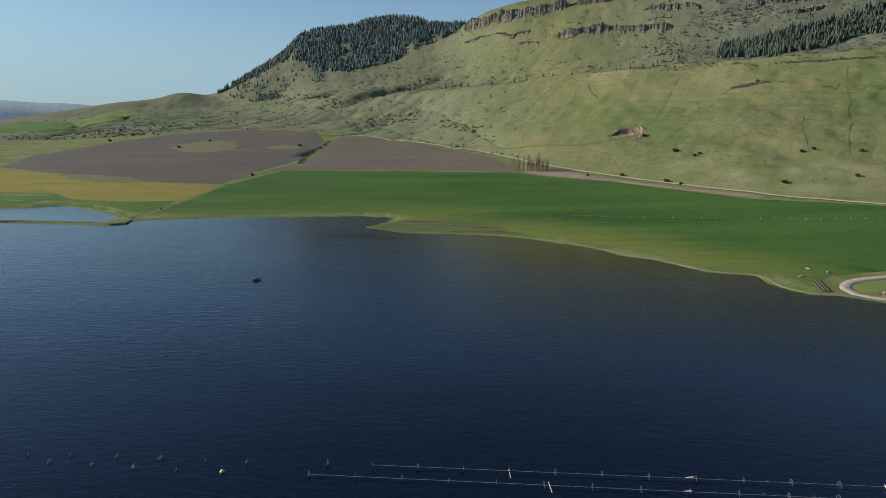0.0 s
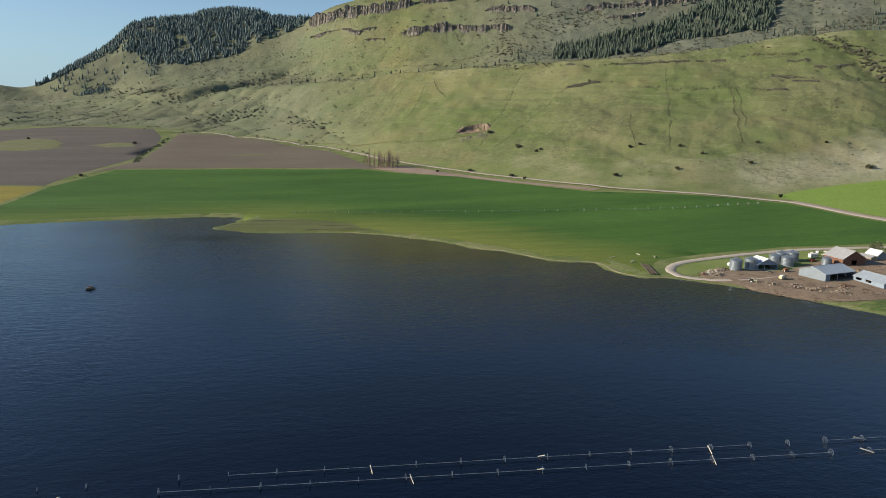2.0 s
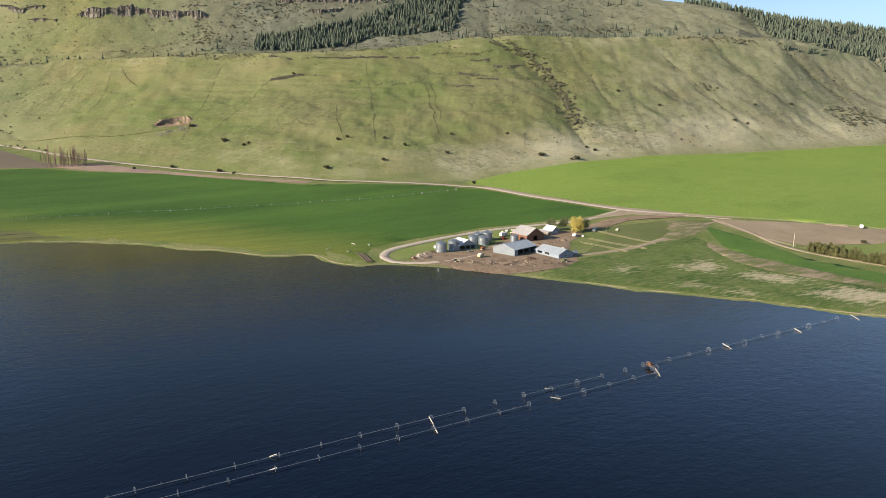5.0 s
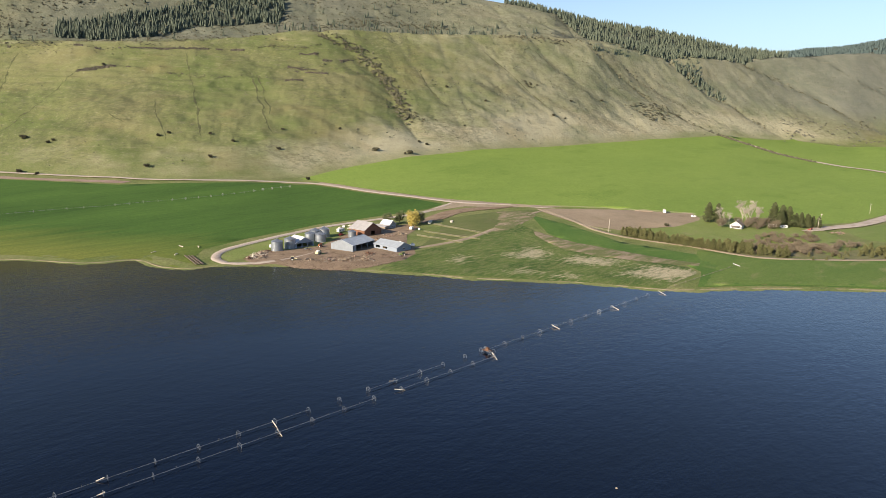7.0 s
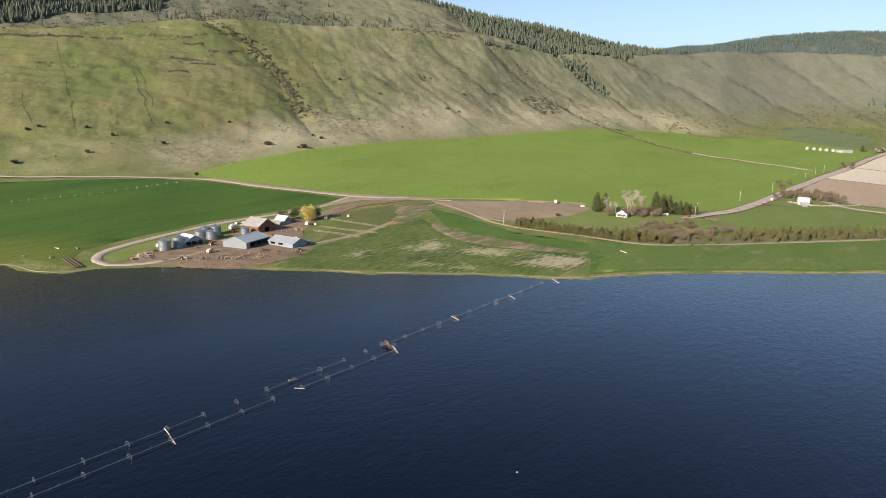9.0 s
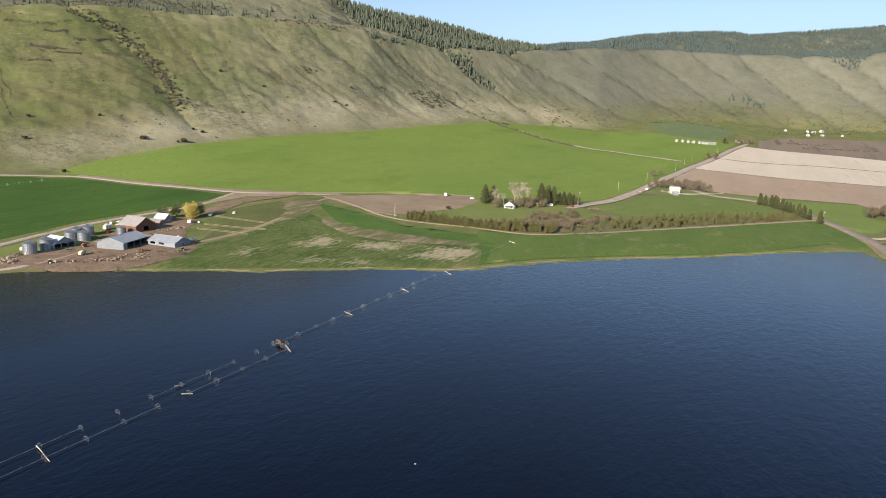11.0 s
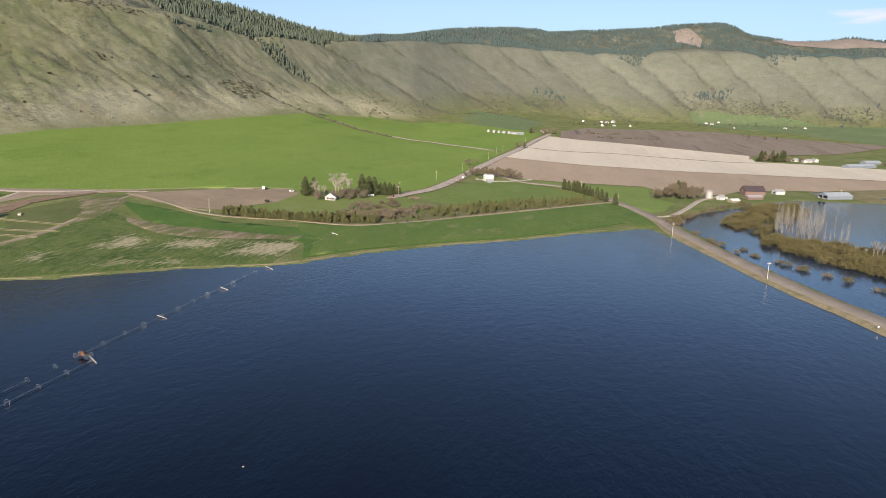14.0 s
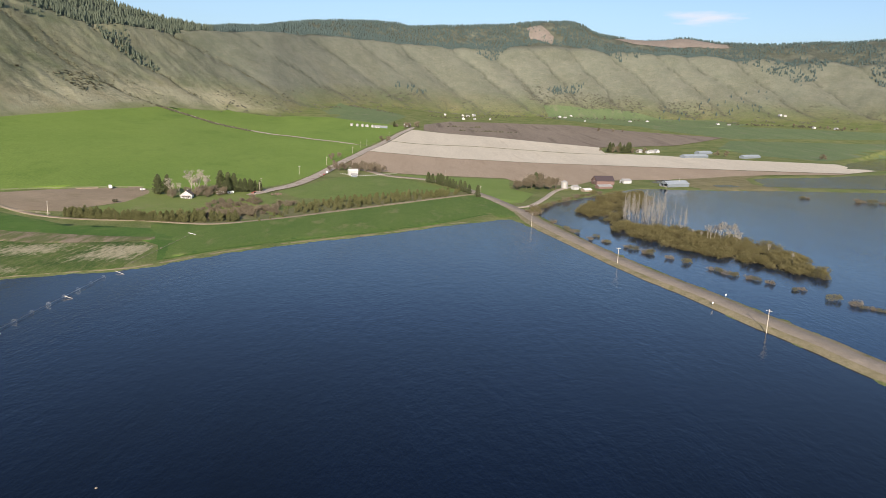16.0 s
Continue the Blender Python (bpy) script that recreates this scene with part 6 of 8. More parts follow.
# ---- the quarry pit ----
def quarry():
    """A notch cut into the slope: a stepped rock face round a floor of rubble."""
    g = random.Random(3)
    t = thing("quarry", "small open quarry pit with a tan rock face", "quarry", kind="structure")
    bm = bmesh.new()
    cx, cy = 268, 1086
    floor = ground_at(266, 1078)
    n = 40
    for j in range(n):
        a0 = -0.35 + 3.85 * j / n
        u, v = 25.5 * math.cos(a0) * g.uniform(0.95, 1.03), -2 + 17.5 * math.sin(a0) * g.uniform(0.95, 1.03)
        x, y = cx + u * 0.971 + v * 0.24, cy - u * 0.24 + v * 0.971
        ox, oy = math.cos(a0) * 0.971 + math.sin(a0) * 0.24, -math.cos(a0) * 0.24 + math.sin(a0) * 0.971
        top = max(ground_at(x + ox * 5, y + oy * 5) - g.uniform(0, 0.8), floor + 0.5)
        if top < floor + 1.2:
            continue
        w = g.uniform(1.4, 2.6)
        base = [bm.verts.new((x + ox * p - oy * q * w, y + oy * p + ox * q * w, floor - 2)) for p, q in ((-1.5, -1), (-1.8, 1), (5, 1), (5, -1))]
        shelf = [bm.verts.new((v.co.x + ox * g.uniform(0.2, 1.2), v.co.y + oy * g.uniform(0.2, 1.2), floor + (top - floor) * g.uniform(0.4, 0.7))) for v in base]
        crest = [bm.verts.new((v.co.x + ox * g.uniform(0.3, 1.6), v.co.y + oy * g.uniform(0.3, 1.6), top - g.uniform(0, 0.7))) for v in shelf]
        for lo, hi in ((base, shelf), (shelf, crest)):
            for k in range(4):
                bm.faces.new((lo[k], lo[(k + 1) % 4], hi[(k + 1) % 4], hi[k]))
        bm.faces.new(crest)
    bmesh.ops.recalc_face_normals(bm, faces=bm.faces[:])
    part("rock_face", bm, QUARRYROCK, t)
    bm = bmesh.new()
    loops = []
    for m in (0.0, 0.4, 0.75, 1.0):
        loop = []
        for k in range(28):
            u, v = 23 * m * math.cos(k * 0.2244), -2 + 15.5 * m * math.sin(k * 0.2244)
            x, y = cx + u * 0.971 + v * 0.24, cy - u * 0.24 + v * 0.971
            loop.append(bm.verts.new((x, y, ground_at(x, y) + (0.35 if m < 1 else 0.05) + g.uniform(0, 0.5 * m))))
        loops.append(loop)
    for lo, hi in zip(loops, loops[1:]):
        for k in range(28):
            bm.faces.new((lo[k], hi[k], hi[(k + 1) % 28], lo[(k + 1) % 28]))
    part("pit_floor", bm, YARD, t, "reddish rubble floor")
    bm = bmesh.new()
    for _ in range(110):
        x, y = cx + g.uniform(-30, 26), cy - 26 - g.uniform(0, 18)
        s = g.uniform(0.5, 1.6)
        m = bmesh.ops.create_icosphere(bm, subdivisions=1, radius=s)
        for v in m["verts"]:
            v.co = Vector((v.co.x * g.uniform(0.8, 1.3) + x, v.co.y + y, v.co.z * 0.7 + ground_at(x, y)))
    part("spoil", bm, ROCK, t, "grey spoil heap of broken rock")


quarry()

# ---- the distant range beyond the plain ----
def far_range():
    bm = bmesh.new()
    b = np.linspace(-75, -18, 90)
    top = 78 + 42 * np.clip((-24 - b) / 10, -0.2, 1) + 6 * np.sin(b * 0.5)
    top = np.interp(b, [-75, -45, -36, -33, -30, -27.5, -25, -22, -18], [150, 190, 168, 152, 146, 138, 120, 90, 40]) + 2.5 * np.sin(b * 1.7)
    rows = []
    for r, s in ((4250, 0.0), (4500, 0.55), (4750, 1.0), (4900, 0.4)):
        rows.append([bm.verts.new((*polar(a, r), -5 + (z + 5) * s)) for a, z in zip(b, top)])
    for lo, hi in zip(rows, rows[1:]):
        for k in range(len(b) - 1):
            bm.faces.new((lo[k], hi[k], hi[k + 1], lo[k + 1]))
    return tagged(part("backdrop", bm, FARBLUE, smooth=True), "distant mountain range beyond the plain, haze blue in its colour", "mountains", kind="structure")


# the range's pale blue is haze, put into its base colour
FARBLUE = earth("haze_blue_mountain", (0.24, 0.31, 0.36), (0.28, 0.35, 0.40), None, (300, 60, 20), relief=0)
far_range()

# ---- buildings ----
def wall_run(bm, a, b, tall, thick, gaps=()):
    """A wall from a to b, its outer face on the line, with gaps (from, to, bottom, top) cut through it."""
    a, b = Vector((*a, 0)), Vector((*b, 0))
    d = (b - a).normalized()
    n = Vector((-d.y, d.x, 0)) * thick
    at = 0.0

    def slab(s0, s1, z0, z1):
        if s1 - s0 < 0.01 or z1 - z0 < 0.01:
            return
        p = [a + d * s0, a + d * s1, a + d * s1 + n, a + d * s0 + n]
        v = [bm.verts.new((q.x, q.y, z)) for z in (z0, z1) for q in p]
        for f in ((3, 2, 1, 0), (4, 5, 6, 7), (0, 1, 5, 4), (1, 2, 6, 5), (2, 3, 7, 6), (3, 0, 4, 7)):
            bm.faces.new([v[i] for i in f])

    for s0, s1, z0, z1 in sorted(gaps):
        slab(at, s0, -0.6, tall)
        slab(s0, s1, -0.6, z0)
        slab(s0, s1, z1, tall)
        at = s1
    slab(at, (b - a).length, -0.6, tall)


def gable_house(name, label, category, length, width, tall, rise, walls, roof, gaps=None, eave=0.5, gable_gap=None, roof_parts=True, doors=True, windows=(), chimney=False, frame_material=None):
    """A building with a ridge along x. gaps: for the sides s, n, w, e, openings as (from, to, bottom, top); windows: side, from, to, bottom, top."""
    t = thing(name, label, category)
    gaps = dict(gaps or {})
    for side, s0, s1, z0, z1 in windows:
        gaps[side] = list(gaps.get(side, [])) + [(s0, s1, z0, z1)]
    lx, wy = length / 2, width / 2
    ends = {"s": ((-lx, -wy), (lx, -wy)), "e": ((lx, -wy), (lx, wy)), "n": ((lx, wy), (-lx, wy)), "w": ((-lx, wy), (-lx, -wy))}
    for side, (a, b) in ends.items():
        bm = bmesh.new()
        k = 0.12 if side in "ew" else 0.0
        d = (Vector(b) - Vector(a)).normalized() * k
        wall_run(bm, tuple(Vector(a) + d), tuple(Vector(b) - d), tall, 0.12, gaps.get(side, ()))
        if side in "ew":
            x = lx if side == "e" else -lx
            s = -0.12 if side == "e" else 0.12
            prism(bm, [(-wy + 0.12, tall), (wy - 0.12, tall), (0, tall + rise * (1 - 0.12 / wy))], lambda u, v, j, x=x, s=s: (x + s * j, u, v))
        part("wall", bm, walls, t)
    slope = math.hypot(wy, rise)
    for side in (-1, 1):
        bm = bmesh.new()
        over = eave / wy
        prism(bm, [(0, tall + rise + 0.02), (side * wy * (1 + over), tall - rise * over + 0.02), (side * wy * (1 + over), tall - rise * over + 0.14), (0, tall + rise + 0.16)],
              lambda u, v, j: ((-lx - eave) + j * (length + 2 * eave), u, v))
        r = part("roof", bm, roof, t)
        ribs = max(3, int(length / 2.4))
        for k in range(ribs + 1):
            bm = bmesh.new()
            x = -lx - eave + 0.05 + (length + 2 * eave - 0.1) * k / ribs
            prism(bm, [(0, tall + rise + 0.165), (side * wy * (1 + over), tall - rise * over + 0.145), (side * wy * (1 + over), tall - rise * over + 0.2), (0, tall + rise + 0.22)],
                  lambda u, v, j, x=x: (x + 0.08 * (j - 0.5), u, v))
            part("seam", bm, roof, r)
    bm = bmesh.new()
    box(bm, -lx - eave, -0.18, tall + rise + 0.17, lx + eave, 0.18, tall + rise + 0.28)
    part("ridge_cap", bm, roof, t)
    bm = bmesh.new()
    box(bm, -lx + 0.13, -wy + 0.13, -0.5, lx - 0.13, wy - 0.13, 0.06)
    part("floor_slab", bm, CONCRETE, t)
    for side, s0, s1, z0, z1 in windows:
        a, b = (Vector((*p, 0)) for p in ends[side])
        d = (b - a).normalized()
        n = Vector((-d.y, d.x, 0))
        bm = bmesh.new()
        for u0, u1, v0, v1 in ((s0 - 0.1, s1 + 0.1, z1, z1 + 0.12), (s0 - 0.1, s1 + 0.1, z0 - 0.12, z0), (s0 - 0.1, s0, z0, z1), (s1, s1 + 0.1, z0, z1), ((s0 + s1) / 2 - 0.04, (s0 + s1) / 2 + 0.04, z0, z1)):
            prism(bm, [(u0, v0), (u1, v0), (u1, v1), (u0, v1)], lambda u, v, j: (*(a + d * u - n * (0.05 - 0.1 * j)).xy, v))
        w = part("window", bm, frame_material or WHITEPAINT, t)
        bm = bmesh.new()
        prism(bm, [(s0, z0), (s1, z0), (s1, z1), (s0, z1)], lambda u, v, j: (*(a + d * u + n * (0.06 + 0.02 * j)).xy, v))
        part("pane", bm, PANE, w)
    if chimney:
        bm = bmesh.new()
        box(bm, lx * 0.3, -0.4, tall + rise * 0.6, lx * 0.3 + 0.7, 0.4, tall + rise + 1.0)
        part("chimney", bm, CONCRETE, t)
    return t


def silo(label, radius, tall, cone, sheet=None):
    """A corrugated grain bin with a ribbed conical roof."""
    t = thing("grain_silo", label, "silo", "grain silos of the farmyard")
    bm = bmesh.new()
    turned(bm, [(radius + 0.25, -0.6), (radius + 0.25, 0.15)], 20)
    part("base", bm, CONCRETE, t)
    bm = bmesh.new()
    rings = []
    n = int(tall / 0.45)
    for k in range(n + 1):
        rings.append((radius + (0.025 if k % 2 else -0.02), 0.15 + (tall - 0.15) * k / n))
    turned(bm, rings, 24)
    part("wall", bm, sheet or GALVANISED, t, "corrugated galvanised wall")
    bm = bmesh.new()
    turned(bm, [(radius + 0.2, tall - 0.05), (radius + 0.2, tall + 0.05), (0.45, tall + cone)], 24)
    roof = part("roof", bm, sheet or GALVANISED, t, "conical galvanised roof")
    bm = bmesh.new()
    for k in range(12):
        a = 6.28318 * k / 12
        tube(bm, ((radius + 0.15) * math.cos(a), (radius + 0.15) * math.sin(a), tall + 0.1), (0.5 * math.cos(a), 0.5 * math.sin(a), tall + cone + 0.05), 0.05, 0.05, 4)
    part("ribs", bm, sheet or GALVANISED, roof)
    bm = bmesh.new()
    turned(bm, [(0.5, tall + cone - 0.1), (0.5, tall + cone + 0.3), (0.3, tall + cone + 0.4)], 10)
    part("cap", bm, sheet or GALVANISED, t)
    bm = bmesh.new()
    for y in (-0.22, 0.22):
        tube(bm, (radius + 0.2, y, 0.3), (radius + 0.2, y, tall), 0.03, 0.03, 4)
    for k in range(int(tall / 0.5)):
        tube(bm, (radius + 0.2, -0.22, 0.5 + k * 0.5), (radius + 0.2, 0.22, 0.5 + k * 0.5), 0.02, 0.02, 4)
    part("ladder", bm, ALUMINIUM, t)
    bm = bmesh.new()
    box(bm, -radius - 0.16, -0.5, 0.2, -radius + 0.06, 0.5, 2.0)
    part("door", bm, ROOFGREY, t)
    return t


def wheel(bm, x, y, r, w, sides=14):
    """A tyre standing on the ground, its axle along y."""
    prism(bm, [(r * math.cos(6.283 * k / sides), r * math.sin(6.283 * k / sides)) for k in range(sides)], lambda u, v, j: (x + u, y - w / 2 + w * j, r + v))


def wheels(t, places):
    for x, y, r, w in places:
        bm = bmesh.new()
        wheel(bm, x, y, r, w)
        tyre = part("wheel", bm, RUBBER, t)
        bm = bmesh.new()
        prism(bm, [(r * 0.5 * math.cos(6.283 * k / 10), r * 0.5 * math.sin(6.283 * k / 10)) for k in range(10)], lambda u, v, j: (x + u, y - w * 0.54 + w * 1.08 * j, r + v))
        part("rim", bm, WHITEPAINT, tyre)


def tractor(label, paint_material, name="tractor"):
    t = thing(name, label, "tractor")
    bm = bmesh.new()
    box(bm, 0.3, -0.45, 0.9, 2.5, 0.45, 1.75)
    box(bm, -1.2, -0.5, 0.8, 0.3, 0.5, 1.3)
    bmesh.ops.bevel(bm, geom=bm.edges[:], offset=0.07, segments=1, affect="EDGES")
    part("body", bm, paint_material, t)
    bm = bmesh.new()
    box(bm, -1.2, -0.7, 1.3, 0.3, 0.7, 2.5)
    part("cab", bm, PANE, t)
    bm = bmesh.new()
    box(bm, -1.35, -0.8, 2.5, 0.4, 0.8, 2.65)
    part("cab_roof", bm, paint_material, t)
    bm = bmesh.new()
    tube(bm, (1.6, 0.2, 1.7), (1.6, 0.2, 2.7), 0.05, 0.05, 6)
    part("exhaust", bm, RUSTY, t)
    wheels(t, [(-0.8, -0.85, 0.85, 0.45), (-0.8, 0.85, 0.85, 0.45), (2.0, -0.7, 0.5, 0.3), (2.0, 0.7, 0.5, 0.3)])
    return t


def combine(label):
    t = thing("combine_harvester", label, "harvester")
    bm = bmesh.new()
    box(bm, -3.2, -1.4, 1.2, 2.0, 1.4, 3.3)
    bmesh.ops.bevel(bm, geom=bm.edges[:], offset=0.18, segments=1, affect="EDGES")
    part("body", bm, YELLOWPAINT, t)
    bm = bmesh.new()
    box(bm, 1.9, -1.0, 1.9, 3.3, 1.0, 3.6)
    part("cab", bm, PANE, t)
    bm = bmesh.new()
    box(bm, -2.0, -1.2, 3.3, 1.2, 1.2, 3.9)
    part("grain_tank", bm, WHITEPAINT, t)
    bm = bmesh.new()
    box(bm, 3.9, -3.2, 0.3, 5.0, 3.2, 0.9)
    box(bm, 3.0, -0.5, 0.7, 4.0, 0.5, 1.5)
    part("header", bm, GREENPAINT, t)
    wheels(t, [(1.6, -1.5, 0.95, 0.6), (1.6, 1.5, 0.95, 0.6), (-2.3, -1.3, 0.6, 0.4), (-2.3, 1.3, 0.6, 0.4)])
    return t


def car(label, paint_material, long=4.6, high=1.5, name="car", box_back=False):
    t = thing(name, label, "car" if name == "car" else "truck")
    w, l = 0.9, long / 2
    prof = [(-l, 0.35), (l, 0.35), (l, 0.85), (l * 0.45, 1.0), (l * 0.15, high), (-l * (0.9 if box_back else 0.55), high), (-l, 0.95)]
    bm = bmesh.new()
    prism(bm, prof, lambda u, v, j: (u, -w + 2 * w * j, v))
    part("body", bm, paint_material, t)
    for s in (-1, 1):
        bm = bmesh.new()
        prism(bm, [(l * 0.36, 1.02), (l * 0.12, high - 0.1), (-l * 0.5, high - 0.1), (-l * 0.62, 1.02)], lambda u, v, j, s=s: (u, s * (w + 0.002 + 0.02 * j), v))
        part("side_window", bm, PANE, t)
    wheels(t, [(l * 0.62, -w, 0.34, 0.22), (l * 0.62, w, 0.34, 0.22), (-l * 0.62, -w, 0.34, 0.22), (-l * 0.62, w, 0.34, 0.22)])
    return t


def trailer(label, long, high, material, name="trailer"):
    t = thing(name, label, "trailer")
    bm = bmesh.new()
    box(bm, -long / 2, -1.2, 0.7, long / 2, 1.2, high)
    bmesh.ops.bevel(bm, geom=bm.edges[:], offset=0.12, segments=1, affect="EDGES")
    part("body", bm, material, t)
    bm = bmesh.new()
    for x in (-long * 0.25, long * 0.2):
        box(bm, x - 0.5, -1.23, 1.4, x + 0.5, -1.205, 2.1)
    part("windows", bm, PANE, t)
    bm = bmesh.new()
    tube(bm, (long / 2, 0, 0.6), (long / 2 + 1.4, 0, 0.5), 0.08, 0.06, 5)
    part("hitch", bm, RUSTY, t)
    wheels(t, [(-0.4, -1.1, 0.38, 0.22), (-0.4, 1.1, 0.38, 0.22)])
    return t


def heap(name, rng, wide, count, material, label, category="junk", long=2.0, bars=0.7):
    """A heap of scrap: beams, sheets and drums thrown together."""
    t = thing(name, label, category)
    for _ in range(count):
        bm = bmesh.new()
        a, r = rng.uniform(0, 6.28), wide * rng.uniform(0, 1) ** 0.7
        c = Vector((r * math.cos(a), r * math.sin(a), rng.uniform(0.1, 1.4) * (1.1 - r / wide)))
        d = Vector((rng.gauss(0, 1), rng.gauss(0, 1), rng.gauss(0, 0.35))).normalized() * long * rng.uniform(0.3, 0.9)
        if rng.random() < bars:
            tube(bm, c - d, c + d, rng.uniform(0.08, 0.26), rng.uniform(0.06, 0.22), 4)
        else:
            s = [rng.uniform(0.2, 0.7) for _ in range(3)]
            box(bm, c.x - s[0], c.y - s[1], c.z - 0.4, c.x + s[0], c.y + s[1], c.z + s[2])
        part("scrap_piece", bm, material if rng.random() < 0.7 else rng.choice((RUSTY, BARK, BARK, REDBARK, POSTWOOD)), t)
    return t


# ---- the farmyard ----
SILO_BIG = silo("tall galvanised steel grain silo beside the drive", 3.8, 6.5, 1.5)
stand(SILO_BIG, 268.5, 384, 20)
put(SILO_BIG, 280.5, 386, 50, size=1.0)
SILO_MID = silo("galvanised steel grain silo in a tight cluster", 3.7, 5.6, 1.5)
stand(SILO_MID, 306, 397, 10)
put(SILO_MID, 316, 404, 80)
put(SILO_MID, 310, 390, 130)
put(SILO_MID, 323, 402, 200, size=1.06)
put(SILO_MID, 337, 387, 30, size=0.82)
stand(gable_house("machine_shed", "open-fronted shed with a bright white metal roof", "shed", 12, 15, 3.2, 3.6, BLUEWALL, ROOFWHITE, {"e": [(1, 5, 0, 3.0), (5.5, 9.5, 0, 3.0), (10, 14, 0, 3.0)]}), 290, 388, -92)
stand(gable_house("equipment_shed", "large grey-roofed shed with open bays and pale end wall", "shed", 26, 18, 4.4, 3.0, GREYWALL, ROOFGREY,
                  {"s": [(4, 10.5, 0, 4.0), (11, 17.5, 0, 4.0), (18, 25, 0, 4.0)]}), 313.5, 359, 14)
stand(gable_house("livestock_shed", "long low shed with grey roof and blue-grey walls", "shed", 22, 14, 3.0, 2.8, BLUEWALL, ROOFGREY, {"s": [(2, 6, 1.2, 2.6), (9, 13, 1.2, 2.6)]}, windows=(("w", 3, 4.2, 1.2, 2.2), ("e", 6, 8, 1.0, 2.4))), 331, 338, -88)
stand(gable_house("barn", "old brown barn with a pale sheet roof", "barn", 17, 17, 4.6, 5.0, BARNBROWN, ROOFPALE, {"e": [(6.5, 10.5, 0, 3.6)], "s": [(3, 6, 0, 2.8)]}), 353, 390, -90)
stand(gable_house("farm_cottage", "small house with a pale sheet roof and lean-to", "house", 10, 7.5, 3.2, 3.0, GREYWALL, ROOFWHITE, windows=(("s", 2, 3.2, 1, 2.2), ("s", 6, 7.2, 1, 2.2), ("e", 3, 4.4, 1, 2.2))), 384, 397, -88)
stand(gable_house("lean_to", "low lean-to with a weathered pale roof", "shed", 11, 5, 2.4, 0.9, TIMBER, ROOFPALE, {"s": [(2, 6, 0, 2)]}), 376.5, 396, -88)
stand(gable_house("tool_shed", "tiny grey shed by the fence", "shed", 4, 3, 2.2, 0.9, TIMBER, ROOFGREY), 343, 331, 20)
rng = random.Random(21)
WILLOW = leafy_tree("willow_tree", random.Random(71), 11.5, 12.5, YELLOWLEAF, BARK, "round willow in bright yellow spring leaf", "tree", 34, 90, 0.4, 0.5)
stand(WILLOW, 405, 390)
ROUNDTREE = leafy_tree("leafy_tree", random.Random(72), 10.5, 8.5, GREENLEAF, BARK, "dull green tree beside the farm cottage", "tree", 18, 70, 0.42)
stand(ROUNDTREE, 391, 405)
put(ROUNDTREE, 402, 402, 70, size=1.05)
put(ROUNDTREE, 414, 391, 160, size=1.1)
for k, (x, y, w, n, m, lab) in enumerate(((240, 373, 3.5, 34, RUSTY, "rusty heap of old farm machinery"), (247, 377, 4, 40, TIMBER, "heap of weathered beams and machine parts"), (254, 381, 4, 40, POSTWOOD, "heap of pale scrap and broken implements"),
                                          (250, 374, 3, 26, RUSTY, "brown and rust scrap implements"), (262, 386, 3, 24, RUSTY, "rusty implements beside the silo"), (283, 330, 7, 60, TIMBER, "spread of broken boards and branches"),
                                          (275, 338, 6, 44, POSTWOOD, "grey driftwood heap on the shore"), (292, 322, 6, 50, TIMBER, "brushwood heap near the water"), (266, 346, 5, 34, TIMBER, "low heap of brushwood"),
                                          (308, 335, 5, 40, RUSTY, "dark scrap heap behind the shed"), (300, 330, 5, 36, TIMBER, "pale heap of broken boards"), (336, 372, 4, 30, RUSTY, "rusty frames beside the shed"),
                                          (361, 373, 5, 40, REDBARK, "reddish stack of boards and scrap"), (372, 371, 5, 40, TIMBER, "stack of weathered boards"), (287, 374, 3, 20, GALVANISED, "pale sheets and drums in the yard"))):
    stand(heap("scrap_heap", random.Random(300 + k), w, n, m, lab), x, y, 0)
for k in range(22):
    g = random.Random(400 + k)
    s = g.uniform(0, 1)
    x, y = 262 + 62 * s + g.uniform(-5, 7), 346 - 34 * s + g.uniform(-6, 8)
    stand(heap("brush_heap", g, g.uniform(2.2, 4.5), 16, g.choice((BARK, BARK, POSTWOOD, REDBARK)), "low heap of broken branches and boards on bare ground", "brushwood", 2.6, 0.94), x, y, g.uniform(0, 360), 0.3)
litter = Woods()
g = random.Random(77)
for x, y, z in scatter(g, [(246, 342), (249, 354), (261, 357), (274, 352), (290, 346), (304, 337), (322, 331), (322, 318), (311, 308), (297, 305), (280, 305), (266, 309), (256, 322)], 1500, lambda x, y: waves(x, y, 16, 5, 61) > -0.5):
    s = g.uniform(0.2, 0.62)
    o, a, h = len(litter.v), g.uniform(0, 6.28), g.uniform(0.1, 0.42)
    for k in range(4):
        b = a + 1.57 * k
        litter.v.append((x + s * math.cos(b) * (1.8 if k % 2 else 0.6), y + s * math.sin(b) * (1.8 if k % 2 else 0.6), z + 0.2))
    litter.v.append((x, y, z + 0.2 + h))
    litter.f += [(o, o + 1, o + 4), (o + 1, o + 2, o + 4), (o + 2, o + 3, o + 4), (o + 3, o, o + 4)]
litter.done("rubble", RUBBLE, "brown rubble, bark and broken boards along the shore", "rubble")
